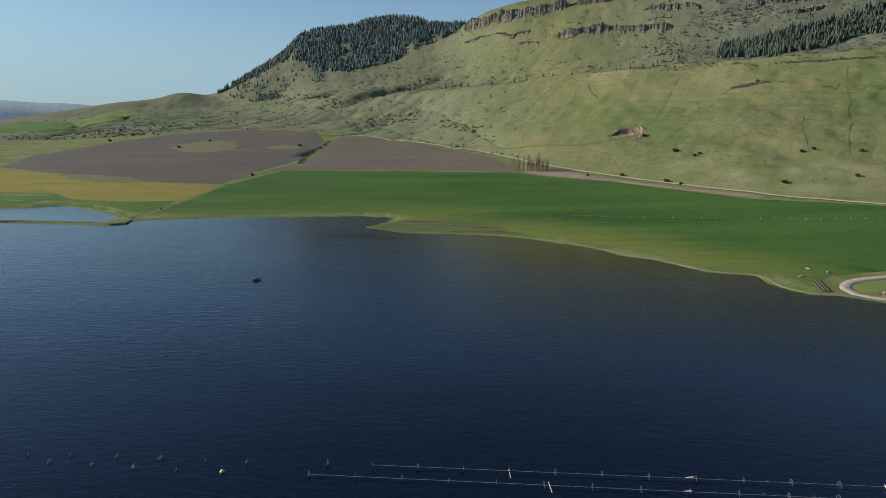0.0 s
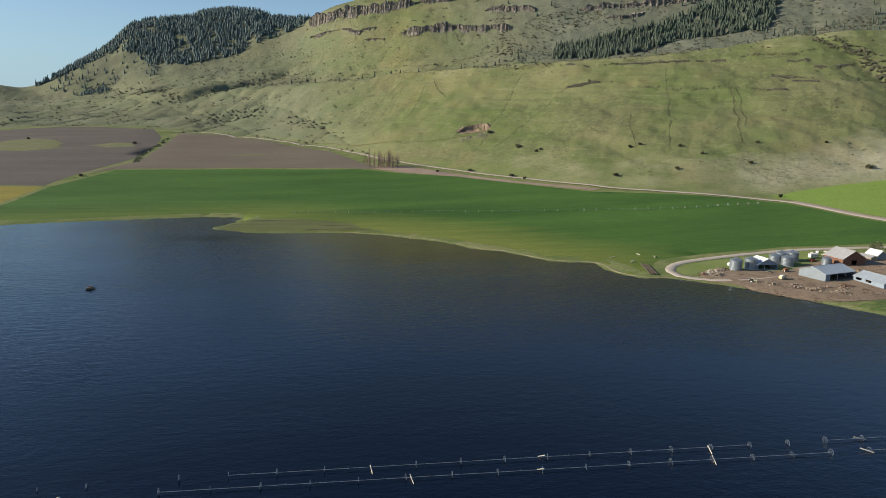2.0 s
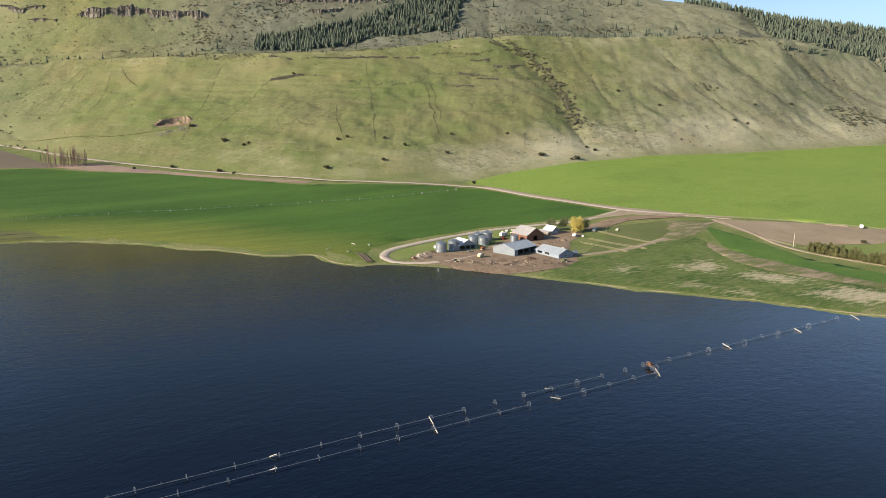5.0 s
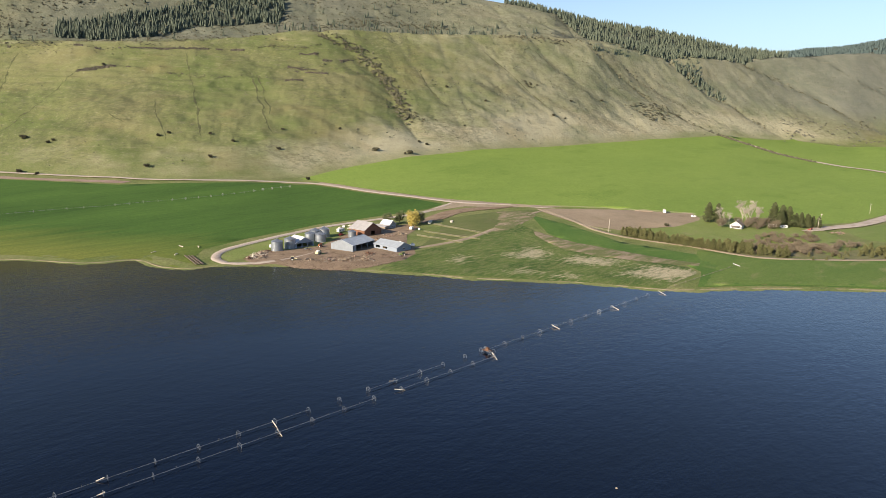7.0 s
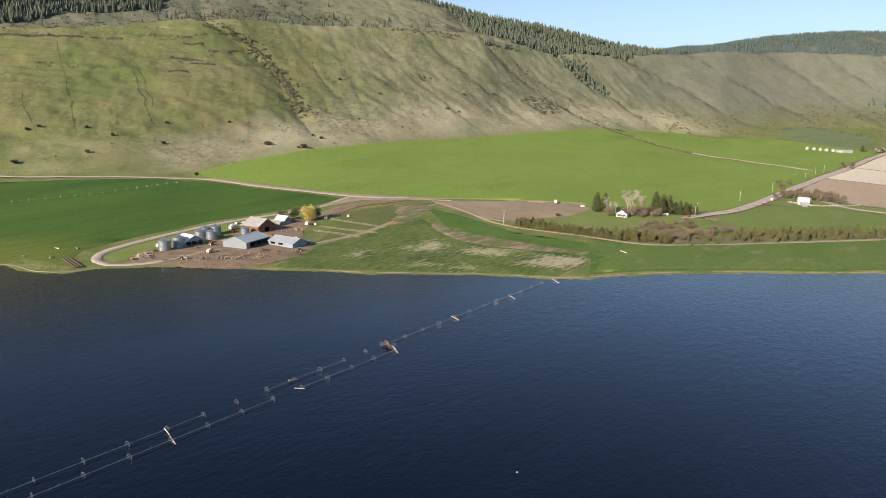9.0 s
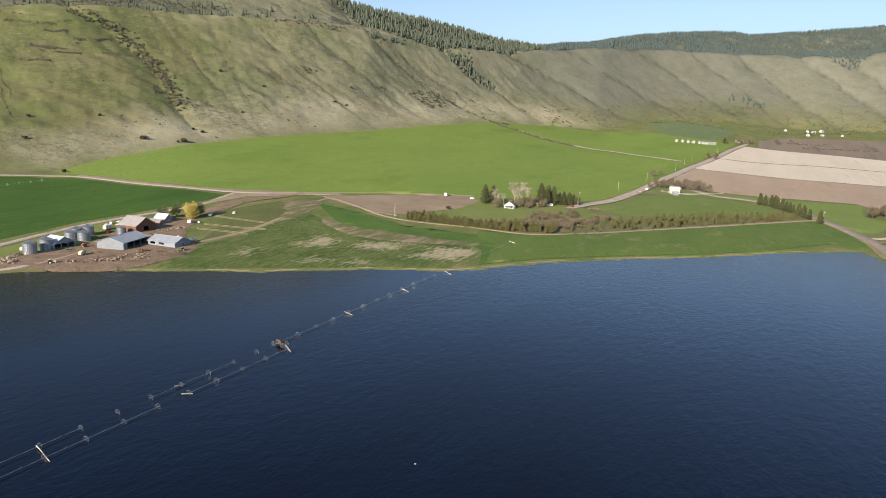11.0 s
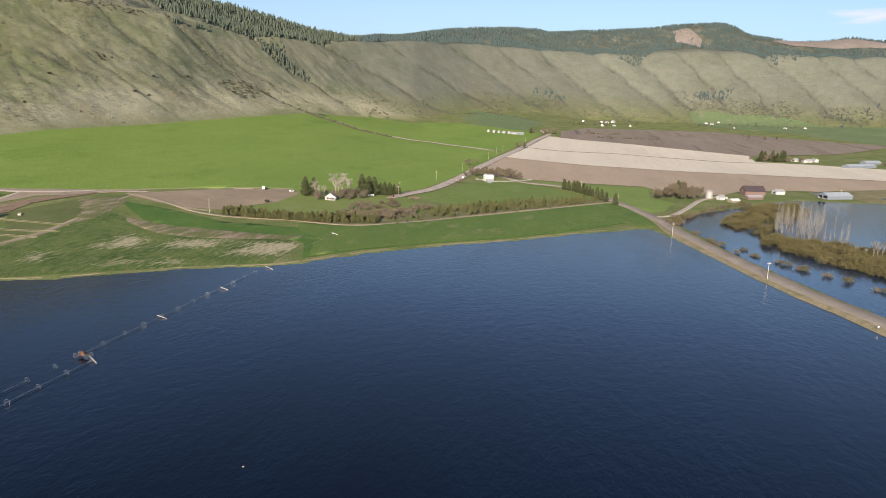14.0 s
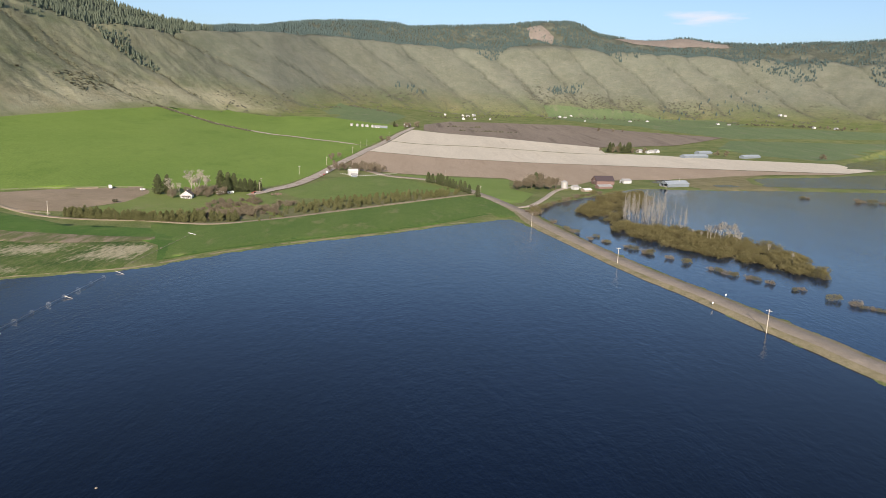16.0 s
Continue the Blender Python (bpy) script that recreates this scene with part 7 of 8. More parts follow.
for k, (x, y, w, n, m) in enumerate(((245, 375, 5.0, 60, POLEWOOD), (252, 380, 5.5, 70, POLEWOOD), (259, 384, 4.5, 50, TIMBER), (248, 371, 4.0, 40, TIMBER), (326, 369, 5, 50, REDBARK), (345, 366, 6, 50, TIMBER))):
    stand(heap("scrap_heap", random.Random(350 + k), w, n, m, "tall pale heap of old implements and timber", "junk", 3.0, 0.6), x, y, 0)
stand(combine("yellow combine harvester parked in the yard"), 281, 356, 20, 0, 0.75)
stand(tractor("pale yellow tractor parked by the shore", YELLOWPAINT), 258, 352, -30)
stand(tractor("green tractor beside the scrap", GREENPAINT), 320, 317, 160)
stand(tractor("orange tractor parked beside the shed", ORANGE), 297, 374, 80)
stand(car("red pickup truck among the silos", REDPAINT, 5.2, 1.8, "pickup_truck"), 336, 398, 15)
stand(car("white car parked behind the silos", WHITEPAINT), 349, 401, 40)
stand(trailer("white box trailer behind the silos", 7, 3.2, WHITEPAINT), 343, 407, 12)
stand(trailer("small white camper by the fence", 5, 2.6, WHITEPAINT), 391, 378, 30)
for k, (x, y) in enumerate(((352, 418), (358, 421), (364, 420), (349, 414), (357, 412), (366, 414), (371, 418))):
    stand(car("pale derelict car in the back row", WHITEPAINT if k % 2 else POLEWOOD, 4.4, 1.5), x, y, 20 + 25 * k)
CUBE = thing("supply_tank", "white plastic farm tank", "tank")
bm = bmesh.new()
turned(bm, [(1.1, 0), (1.2, 0.2), (1.2, 1.6), (0.9, 2.0), (0.3, 2.1)], 14)
part("body", bm, WHITEPAINT, CUBE)
stand(CUBE, 272, 396)
put(CUBE, 276, 399, size=1.2)
put(CUBE, 331, 352, size=0.9)
put(CUBE, 396, 374, size=0.7)
put(CUBE, 350, 349, size=0.7)


def stack(label, long, deep, high, material, name="hay_stack"):
    """Bales or boards in courses."""
    t = thing(name, label, "stack")
    bm = bmesh.new()
    g = random.Random(int(long * 10))
    for k in range(int(high / 0.6)):
        for j in range(max(1, int(long / 2.2))):
            x = -long / 2 + j * 2.2
            box(bm, x + g.uniform(0, 0.1), -deep / 2 + g.uniform(0, 0.15), k * 0.6 - 0.2, x + 2.12, deep / 2 - g.uniform(0, 0.15), k * 0.6 + 0.38)
    part("bales", bm, material, t)
    return t


stand(stack("long low stack of pale bales by the paddock", 14, 2.4, 1.8, POLEWOOD), 424, 388, 35)
stand(stack("short stack of pale bales by the paddock", 7, 2.2, 1.2, POLEWOOD), 441, 379, 35)


def fence(label, path, rails, material, spacing=3.0, high=1.2, group="fences"):
    """Posts with boards or wires between them."""
    t = thing("fence", label, "fence", group)
    line = smooth_line(path, spacing)
    for k, p in enumerate(line):
        bm = bmesh.new()
        z = ground_at(p.x, p.y)
        tube(bm, (p.x, p.y, z - 0.4), (p.x, p.y, z + high), 0.08, 0.07, 5)
        part("post", bm, material, t)
    for r in range(rails):
        for a, b in zip(line, line[1:]):
            bm = bmesh.new()
            h = high * (r + 0.7) / rails
            za, zb = ground_at(a.x, a.y) + h, ground_at(b.x, b.y) + h
            d = (b - a).normalized()
            s = Vector((-d.y, d.x, 0)) * 0.03
            v = [bm.verts.new((q.x, q.y, z + o)) for q, z in ((a - s, za), (b - s, zb), (b + s, zb), (a + s, za)) for o in (-0.09, 0.09)]
            for f in ((0, 2, 3, 1), (2, 4, 5, 3), (4, 6, 7, 5), (6, 0, 1, 7), (1, 3, 5, 7), (0, 6, 4, 2)):
                bm.faces.new([v[i] for i in f])
            part("rail", bm, material, t)
    return t


for path in ([(421, 381), (422, 353), (423, 326)], [(393, 366), (397, 342), (403, 318)], [(378, 359), (382, 338), (383, 318)]):
    strip("fence_verge", path, 1.5, FALLOW, "bleached grass along the paddock fence", lift=0.36, crown=0.12, category="verge", skirt=0.25, step=4)
    fence("weathered board fence between the paddocks", path, 2, POSTWOOD, 4)
fence("grey post fence along the corral", [(552, 366), (536, 330), (518, 296), (512, 268)], 2, POSTWOOD, 5)
fence("grey post fence along the field", [(555, 392), (600, 350), (640, 298), (662, 258)], 2, POSTWOOD, 8)

# ---- on the lake: the drowned sprinkler lines ----
def roller_wheel():
    """A spoked steel wheel of a rolling sprinkler line, its axle along x."""
    bm = bmesh.new()
    r, n, fat = 0.88, 20, 0.05
    rings = []
    for k in range(n):
        a = 6.28318 * k / n
        rings.append([bm.verts.new((u, (r + v) * math.cos(a), (r + v) * math.sin(a))) for u, v in ((-fat, -fat), (fat, -fat), (fat, fat), (-fat, fat))])
    for k in range(n):
        p, q = rings[k], rings[(k + 1) % n]
        for j in range(4):
            bm.faces.new((p[j], p[(j + 1) % 4], q[(j + 1) % 4], q[j]))
    return bm


def spokes():
    bm = bmesh.new()
    for k in range(8):
        a = 6.28318 * k / 8
        tube(bm, (0, 0.08 * math.cos(a), 0.08 * math.sin(a)), (0, 0.86 * math.cos(a), 0.86 * math.sin(a)), 0.02, 0.02, 4, False)
    tube(bm, (-0.12, 0, 0), (0.12, 0, 0), 0.12, 0.12, 8)
    return bm


def sprinkler_line(label, places, gaps, z, lean, tongues=(), heads=True):
    """Wheels at the given places on one long pipe that is broken at some of them."""
    t = thing("sprinkler_line", label, "irrigation line", "rolling sprinkler lines")
    rim = part("wheel", roller_wheel(), GALVANISED, t, "spoked steel wheel")
    hub = part("spokes", spokes(), GALVANISED, rim)
    first = True
    for k, (x, y) in enumerate(places):
        a, b = places[max(k - 1, 0)], places[min(k + 1, len(places) - 1)]
        turn = math.degrees(math.atan2(b[1] - a[1], b[0] - a[0]))
        g = random.Random(k)
        m = pose(x, y, z + g.uniform(-0.12, 0.12), g.uniform(0, 40), 0, turn + g.uniform(-lean, lean))
        if first:
            rim.matrix_basis, first = m, False
        else:
            w = new("wheel", rim.data)
            w.parent, w.matrix_basis = t, m
            tagged(w, "spoked steel wheel")
            h = new("spokes", hub.data)
            h.parent = w
    for k, (a, b) in enumerate(zip(places, places[1:])):
        if k in gaps:
            continue
        bm = bmesh.new()
        d = (Vector(b) - Vector(a)).normalized() * 0.02
        tube(bm, (a[0] + d.x, a[1] + d.y, z), (b[0] - d.x, b[1] - d.y, z), 0.075, 0.075, 6)
        p = part("pipe", bm, ALUMINIUM, t)
        if heads:
            bm = bmesh.new()
            mid = (Vector(a) + Vector(b)) / 2
            tube(bm, (mid.x, mid.y, z), (mid.x, mid.y, z + 0.35), 0.03, 0.03, 5)
            box(bm, mid.x - 0.08, mid.y - 0.05, z + 0.33, mid.x + 0.12, mid.y + 0.05, z + 0.45)
            part("sprinkler_head", bm, ALUMINIUM, p)
    for x, y, x2, y2 in tongues:
        bm = bmesh.new()
        tube(bm, (x, y, z + 0.25), (x2, y2, z - 0.45), 0.16, 0.13, 6)
        part("drag_tongue", bm, POLEWOOD, t, "white drag pipe")
    return t


STEP = 12.19
UPPER = [(-44.2 + STEP * k, 173.3 - 0.0432 * STEP * k) for k in range(33)]
LOWER = [(-48.0 + STEP * k, 167.2 - 0.0473 * STEP * k) for k in range(22)]
sprinkler_line("long wheeled sprinkler line standing in the flood", UPPER[1:], {0, 14, 13, 18, 19}, 0.6, 12,
               [(113.7, 167.0, 112.8, 163.3), (160.8, 165.0, 164.4, 164.2), (65.0, 169.0, 63.2, 169.9), (16.7, 171.2, 16.9, 167.6), (260.1, 162.0, 259.0, 157.0), (309.3, 157.8, 308.3, 153.8), (358.0, 156.0, 354.2, 149.8)])
sprinkler_line("second wheeled sprinkler line half sunk in the flood", LOWER[1:], {15, 20}, 0.55, 12,
               [(111.6, 161.4, 110.4, 157.4), (157.1, 158.6, 160.2, 156.6), (62.2, 162.0, 60.6, 163.0), (26.4, 164.8, 26.8, 161.0), (210.9, 158.2, 207.0, 152.6)])
sprinkler_line("drowned end of a sprinkler line with only wheel rims showing", [(-53.9, 172.9), (-65.3, 173.4), (-77.9, 174.4), (-90, 174.7), (-102.8, 174.9), (-114.4, 174.8)], {0, 1, 2, 3, 4}, 0.0, 20, heads=False)
sprinkler_line("drowned tail of a sprinkler line with only wheel rims showing", [(-58.5, 167.4), (-71.0, 167.9), (-82.7, 169.2), (-94.5, 170.2), (-106.5, 171.2)], {0, 1, 2, 3}, 0.0, 20, heads=False)


def line_mover():
    """The engine cart that rolls the line along."""
    t = thing("line_mover", "rusty orange engine cart of the sprinkler line", "irrigation cart")
    bm = bmesh.new()
    box(bm, -0.9, -1.6, 0.9, 0.9, 1.6, 1.1)
    box(bm, -0.5, -0.9, 1.1, 0.5, 0.7, 1.8)
    part("frame", bm, RUSTY, t)
    bm = bmesh.new()
    box(bm, -0.45, -0.5, 1.8, 0.45, 0.6, 2.2)
    bmesh.ops.bevel(bm, geom=bm.edges[:], offset=0.08, segments=1, affect="EDGES")
    part("engine_cover", bm, RUSTY, t)
    for x, y in ((-1.3, -2.2), (1.3, -2.2), (-1.3, 2.2), (1.3, 2.2)):
        rim = part("wheel", roller_wheel(), GALVANISED, t)
        rim.matrix_basis = pose(x, y, 0.75)
        part("spokes", spokes(), GALVANISED, rim)
    bm = bmesh.new()
    for y in (-2.2, 2.2):
        tube(bm, (-1.4, y, 0.8), (1.4, y, 0.8), 0.06, 0.06, 6)
    tube(bm, (-0.8, -2.2, 0.85), (-0.8, 2.2, 0.85), 0.07, 0.07, 5)
    tube(bm, (0.8, -2.2, 0.85), (0.8, 2.2, 0.85), 0.07, 0.07, 5)
    part("axles", bm, RUSTY, t)
    return t


line_mover().matrix_basis = pose(211, 160.6, 0.1, 0, 0, -3)
BUOY = thing("buoy", "yellow float drifting on the lake", "buoy")
bm = bmesh.new()
turned(bm, [(0.15, -0.4), (0.6, -0.15), (0.7, 0.15), (0.5, 0.5), (0.15, 0.65)], 12)
part("body", bm, YELLOWPAINT, BUOY, smooth=True)
BUOY.matrix_basis = pose(-58.9, 167.8, 0.05, 0, 0, 0)
bm = bmesh.new()
turned(bm, [(0.1, -0.2), (0.35, 0.0), (0.35, 0.15), (0.1, 0.28)], 10)
FLOAT = tagged(part("float", bm, POSTWOOD), "small dull float on the lake", "float")
FLOAT.matrix_basis = pose(152.6, 73.0, 0)
DEBRIS = heap("driftwood_raft", random.Random(77), 2.0, 26, BARK, "dark raft of driftwood in the lake", "driftwood", 2.2)
DEBRIS.matrix_basis = pose(-110.2, 384.6, 0.1)

# the sprinkler line in the wheat, and the one stranded on the meadow
FIELD_LINE = [(x, float(np.interp(x, [-10, 28, 55, 89, 123, 151, 185, 221, 255, 284, 312, 345, 378, 405, 446], [656, 655, 651, 649, 648, 638, 630, 624, 614, 613, 606, 602, 601, 606, 611]))) for x in np.arange(-6, 447, STEP)]


def dry_line(label, places, metal=ALUMINIUM, size=1.25):
    t = thing("sprinkler_line", label, "irrigation line", "rolling sprinkler lines")
    rim, hub = None, None
    for k, (x, y) in enumerate(places):
        a, b = places[max(k - 1, 0)], places[min(k + 1, len(places) - 1)]
        z = ground_at(x, y) + 1.24 * size
        m = pose(x, y, z, 0, 0, math.degrees(math.atan2(b[1] - a[1], b[0] - a[0])) + random.Random(k).uniform(-14, 14))
        if rim is None:
            rim = part("wheel", roller_wheel(), metal, t)
            hub = part("spokes", spokes(), metal, rim)
            rim.matrix_basis = m @ Matrix.Scale(size, 4)
        else:
            w = new("wheel", rim.data)
            w.parent, w.matrix_basis = t, m @ Matrix.Scale(size, 4)
            h = new("spokes", hub.data)
            h.parent = w
        if k:
            bm = bmesh.new()
            p = places[k - 1]
            tube(bm, (p[0], p[1], ground_at(*p) + 1.24 * size), (x, y, z), 0.075, 0.075, 5)
            part("pipe", bm, metal, t)


dry_line("wheeled sprinkler line across the green wheat", FIELD_LINE)
dry_line("dull wheeled sprinkler line stranded on the meadow", [(363 + STEP * k, 154.5 - 0.7 * k) for k in range(9)], POSTWOOD, 0.6)
bm = bmesh.new()
tube(bm, (458, 146, ground_at(458, 146) + 0.7), (463, 152, ground_at(463, 152) + 0.7), 0.2, 0.2, 6)
tagged(part("drag_pipe", bm, WHITEPAINT), "white drag pipe at the end of a sprinkler line", "pipe")

# a plank ramp and logs washed up on the field's point
RAMP = thing("plank_ramp", "weathered brown plank ramp lying on the shore", "ramp")
for k in range(3):
    bm = bmesh.new()
    box(bm, -2.4 + k * 1.9, -15, 0.1, -1.5 + k * 1.9, 15 - k, 0.4)
    part("plank", bm, BARK, RAMP)
stand(RAMP, 213.5, 393, -16, -0.3)
for k, (x, y, a, l) in enumerate(((213.6, 415, 40, 5), (236, 427, 60, 5.5), (206, 430, 15, 4), (228, 436, 100, 4))):
    bm = bmesh.new()
    tube(bm, (-l / 2, 0, 0.3), (l / 2, 0, 0.35), 0.3, 0.2, 7)
    tube(bm, (0.2, 0, 0.3), (1.0, 1.1, 0.6), 0.12, 0.06, 5)
    stand(tagged(part("driftwood_log", bm, POLEWOOD), "bleached log washed up on the grass", "log"), x, y, a, -0.3)

# the bare poplars at the foot of the hill road
rng = random.Random(31)
POPLARS = [aspen("poplar_tree", random.Random(80 + k), h, REDBARK, "leafless reddish poplar in a roadside clump", "tree", 2.2) for k, h in enumerate((23, 26, 20))]
for k, (x, y, z) in enumerate(scatter(random.Random(32), [(84, 1016), (92, 994), (104, 984), (120, 973), (136, 978), (136, 992), (118, 1002), (100, 1012)], 64)):
    if k < 3:
        stand(POPLARS[k], x, y, rng.uniform(0, 360), 0.2)
    else:
        put(POPLARS[k % 3], x, y, rng.uniform(0, 360), 0.2, rng.uniform(0.55, 1.05))

# ---- the homestead and its windbreak ----
def farmhouse():
    t = gable_house("farmhouse", "low white farmhouse with a weathered brown shingle roof", "house", 12, 10.5, 3.4, 3.8, WHITEWALL, SHINGLE, chimney=True,
                    windows=(("s", 1.6, 2.8, 0.9, 2.3), ("s", 5.2, 6.6, 0.9, 2.3), ("s", 9.0, 10.2, 0.9, 2.3), ("w", 1.6, 3.0, 0.9, 2.4), ("w", 7.0, 8.6, 0.9, 2.4)))
    for side in (-1, 1):
        bm = bmesh.new()
        prism(bm, [(side * 5.7, 3.0), (0, 7.15), (0, 7.5), (side * 5.7, 3.35)], lambda u, v, j: (-6.62 + 0.1 * j, u, v))
        part("bargeboard", bm, WHITEPAINT, t, "white gable board")
    bm = bmesh.new()
    prism(bm, [(-9.2, 2.3), (-4.9, 3.0), (-4.9, 3.15), (-9.2, 2.45)], lambda u, v, j: (u, -4.0 + 8 * j, v))
    porch = part("porch_roof", bm, SHINGLE, t)
    for y in (-3.6, 0, 3.6):
        bm = bmesh.new()
        box(bm, -8.9, y - 0.1, -0.3, -8.7, y + 0.1, 2.35)
        part("porch_post", bm, WHITEPAINT, porch)
    bm = bmesh.new()
    box(bm, -9.0, -4, -0.5, -6.03, 4, 0.25)
    part("porch_floor", bm, TIMBER, t)
    return t


stand(farmhouse(), 620, 204, 8, 0, 0.9)
rng = random.Random(41)
FIR = pine("fir_tree", random.Random(101), 19, 5.4, PINEGREEN, "tall dark conifer beside the farmhouse", "tree", 0.08, 110, 18, 0.62, 0.6)
stand(FIR, 627, 232)
for x, y, s in ((633, 226, 0.95), (660, 186, 1.15), (664, 180, 1.05), (667, 175, 1.0), (658, 179, 0.9), (672, 166, 0.75), (676, 162, 0.7), (679, 158, 0.6), (671, 170, 0.7), (674, 160, 0.65), (682, 154, 0.6)):
    put(FIR, x, y, rng.uniform(0, 360), size=s)
BIGBARE = bare_tree("bare_tree", random.Random(111), 22, PALEBARK, "large leafless pale tree above the farmhouse", "tree", 0.5, 5, 3, 0.8, PALEBARK)
stand(BIGBARE, 650, 203)
put(BIGBARE, 656, 197, 100, size=0.95)
put(BIGBARE, 647, 209, 220, size=0.9)
put(BIGBARE, 622, 219, 40, size=0.95)
put(BIGBARE, 629, 214, 140, size=0.7)
put(BIGBARE, 660, 206, 300, size=1.2)
put(BIGBARE, 653, 211, 20, size=1.2)
put(BIGBARE, 658, 200, 200, size=0.95)
put(BIGBARE, 626, 217, 90, size=0.7)
put(BIGBARE, 645, 205, 330, size=0.9)
TANGLE = leafy_tree("twiggy_tree", random.Random(112), 8, 10, GREYTWIGS, BARK, "leafless brown twiggy tree by the house", "tree", 20, 60, 0.36)
stand(TANGLE, 641, 200)
put(TANGLE, 648, 192, 50, size=1.0)
put(TANGLE, 634, 208, 150, size=0.9)
for x, y in ((645, 195), (638, 190), (652, 190), (630, 198), (628, 190), (640, 182), (612, 214), (646, 180), (655, 205)):
    put(TANGLE, x, y, rng.uniform(0, 360), size=rng.uniform(0.6, 1.15))
stand(trailer("white camper trailer beside the firs", 7, 3.0, WHITEPAINT), 652, 184, -50)
stand(trailer("white utility trailer beside the firs", 6, 2.7, WHITEPAINT), 657, 176, -50)
stand(tractor("red tractor parked on the lane", REDPAINT), 662, 155, 110)
stand(trailer("white stock trailer on the corral edge", 6.5, 3.4, WHITEPAINT), 643, 281, 30)
stand(trailer("small pale water wagon by the corral", 4, 2.2, WHITEPAINT), 643, 252, -40)
# a bale stack added as a stand-in for the black cattle
stand(stack("low row of blocks standing in for cattle along the corral", 18, 2, 1.2, TIMBER), 634, 298, 125)
stand(heap("scrap_heap", random.Random(330), 6, 50, REDBARK, "reddish pile of boards below the lane"), 668, 136, 0)
PINES = [pine("windbreak_pine", random.Random(120 + k), 6.8, 2.3, YOUNGPINE, "young olive-green pine in a planted windbreak", "tree", 0.08, 46, 12, 0.36, 0.5) for k in range(4)]
spots = []
for ring, n, gap in (([(506, 256), (501, 233), (502, 209), (502, 186), (504, 162), (516, 160), (514, 186), (513, 209), (513, 233), (518, 258)], 110, 2.8),
                     ([(504, 160), (508, 146), (520, 128), (530, 140), (524, 165), (516, 190)], 30, 3.2),
                     ([(556, 100), (572, 76), (606, 50), (634, 24), (664, -6), (716, -44), (735, -44), (705, -2), (676, 34), (640, 68), (600, 98)], 120, 5.0)):
    spots_here = []
    for x, y, z in scatter(rng, ring, 1500):
        if all((x - a) ** 2 + (y - b) ** 2 > gap * gap for a, b in spots_here):
            spots_here.append((x, y))
        if len(spots_here) >= n:
            break
    spots += [(x, y, 0.86 if ring[0][0] > 540 else 0.9) for x, y in spots_here]
for k, (x, y, s) in enumerate(spots):
    if k < 4:
        stand(PINES[k], x, y, rng.uniform(0, 360), 0, s)
    else:
        put(PINES[k % 4], x, y, rng.uniform(0, 360), 0, s * rng.uniform(0.7, 1.35))
BRUSH = [shrub("thicket_bush", random.Random(130 + k), 7, 4.5, GREYTWIGS, "leafless grey-brown bush on the bank", "bush", 10, 46, 0.34) for k in range(2)]
for k, (x, y) in enumerate([(534, 146), (540, 138), (546, 130), (552, 122), (540, 152), (550, 140), (558, 130), (562, 118), (548, 150), (556, 144), (566, 136), (590, 118), (600, 112), (610, 108), (572, 124), (606, 120), (582, 126), (526, 160), (532, 155), (529, 168), (522, 172), (536, 162), (543, 146), (556, 134), (560, 142), (569, 128), (575, 118), (552, 112), (538, 128)]):
    if k < 2:
        stand(BRUSH[k], x, y, rng.uniform(0, 360))
    else:
        put(BRUSH[k % 2], x, y, rng.uniform(0, 360), 0, rng.uniform(0.9, 1.5))
for x, y in ((545, 112), (556, 104), (533, 124), (524, 134), (566, 108), (580, 108), (520, 118), (540, 104), (590, 104), (548, 108), (530, 112)):
    put(PINES[1], x, y, rng.uniform(0, 360), 0, rng.uniform(0.4, 0.6))
for x, y, z in scatter(rng, [(571, 179), (610, 170), (638, 152), (602, 131), (562, 120), (542, 135), (516, 148), (512, 158), (540, 170)], 64):
    put(BRUSH[rng.randrange(2)], x, y, rng.uniform(0, 360), 0, rng.uniform(0.6, 1.15))


# ---- power lines ----
def power_pole():
    t = thing("power_pole", "pale timber power pole with a crossarm", "power pole", "power poles")
    bm = bmesh.new()
    tube(bm, (0, 0, -1.2), (0, 0, 10.6), 0.19, 0.12, 8)
    part("pole", bm, POLEWOOD, t)
    bm = bmesh.new()
    box(bm, -1.25, -0.17, 9.7, 1.25, -0.05, 9.86)
    arm = part("crossarm", bm, POLEWOOD, t)
    for x in (-1.1, -0.5, 0.55, 1.1):
        bm = bmesh.new()
        tube(bm, (x, -0.11, 9.86), (x, -0.11, 10.1), 0.06, 0.04, 6)
        part("insulator", bm, GREYWALL, arm)
    return t


POLE = power_pole()
stand(POLE, 284, -154, 70, -0.3)
for x, y, a in ((411, -124, 75), (539, -91, 75), (708, -64, 70), (856, -33, 40), (672, 152, 80), (705, 158, 80), (829, 141, 80), (949, 125, 80), (1126, 107, 80), (1222, 103, 80), (1278, 96, 80), (1498, 66, 80), (507, 267, 20), (150, -196, 70), (868, -330, 60), (800, -150, 60)):
    put(POLE, x, y, a, -0.3)


def road_sign(label, size):
    t = thing("road_sign", label, "sign")
    bm = bmesh.new()
    tube(bm, (0, 0, -0.6), (0, 0, 2.3), 0.05, 0.05, 6)
    part("post", bm, GALVANISED, t)
    bm = bmesh.new()
    prism(bm, [(size * math.cos(6.283 * k / 14), 2.3 + size * math.sin(6.283 * k / 14)) for k in range(14)], lambda u, v, j: (u, -0.08 + 0.03 * j, v))
    part("plate", bm, WHITEPAINT, t)
    return t


stand(road_sign("round white road sign on the causeway edge", 0.6), 335, -158, -60, -0.4)
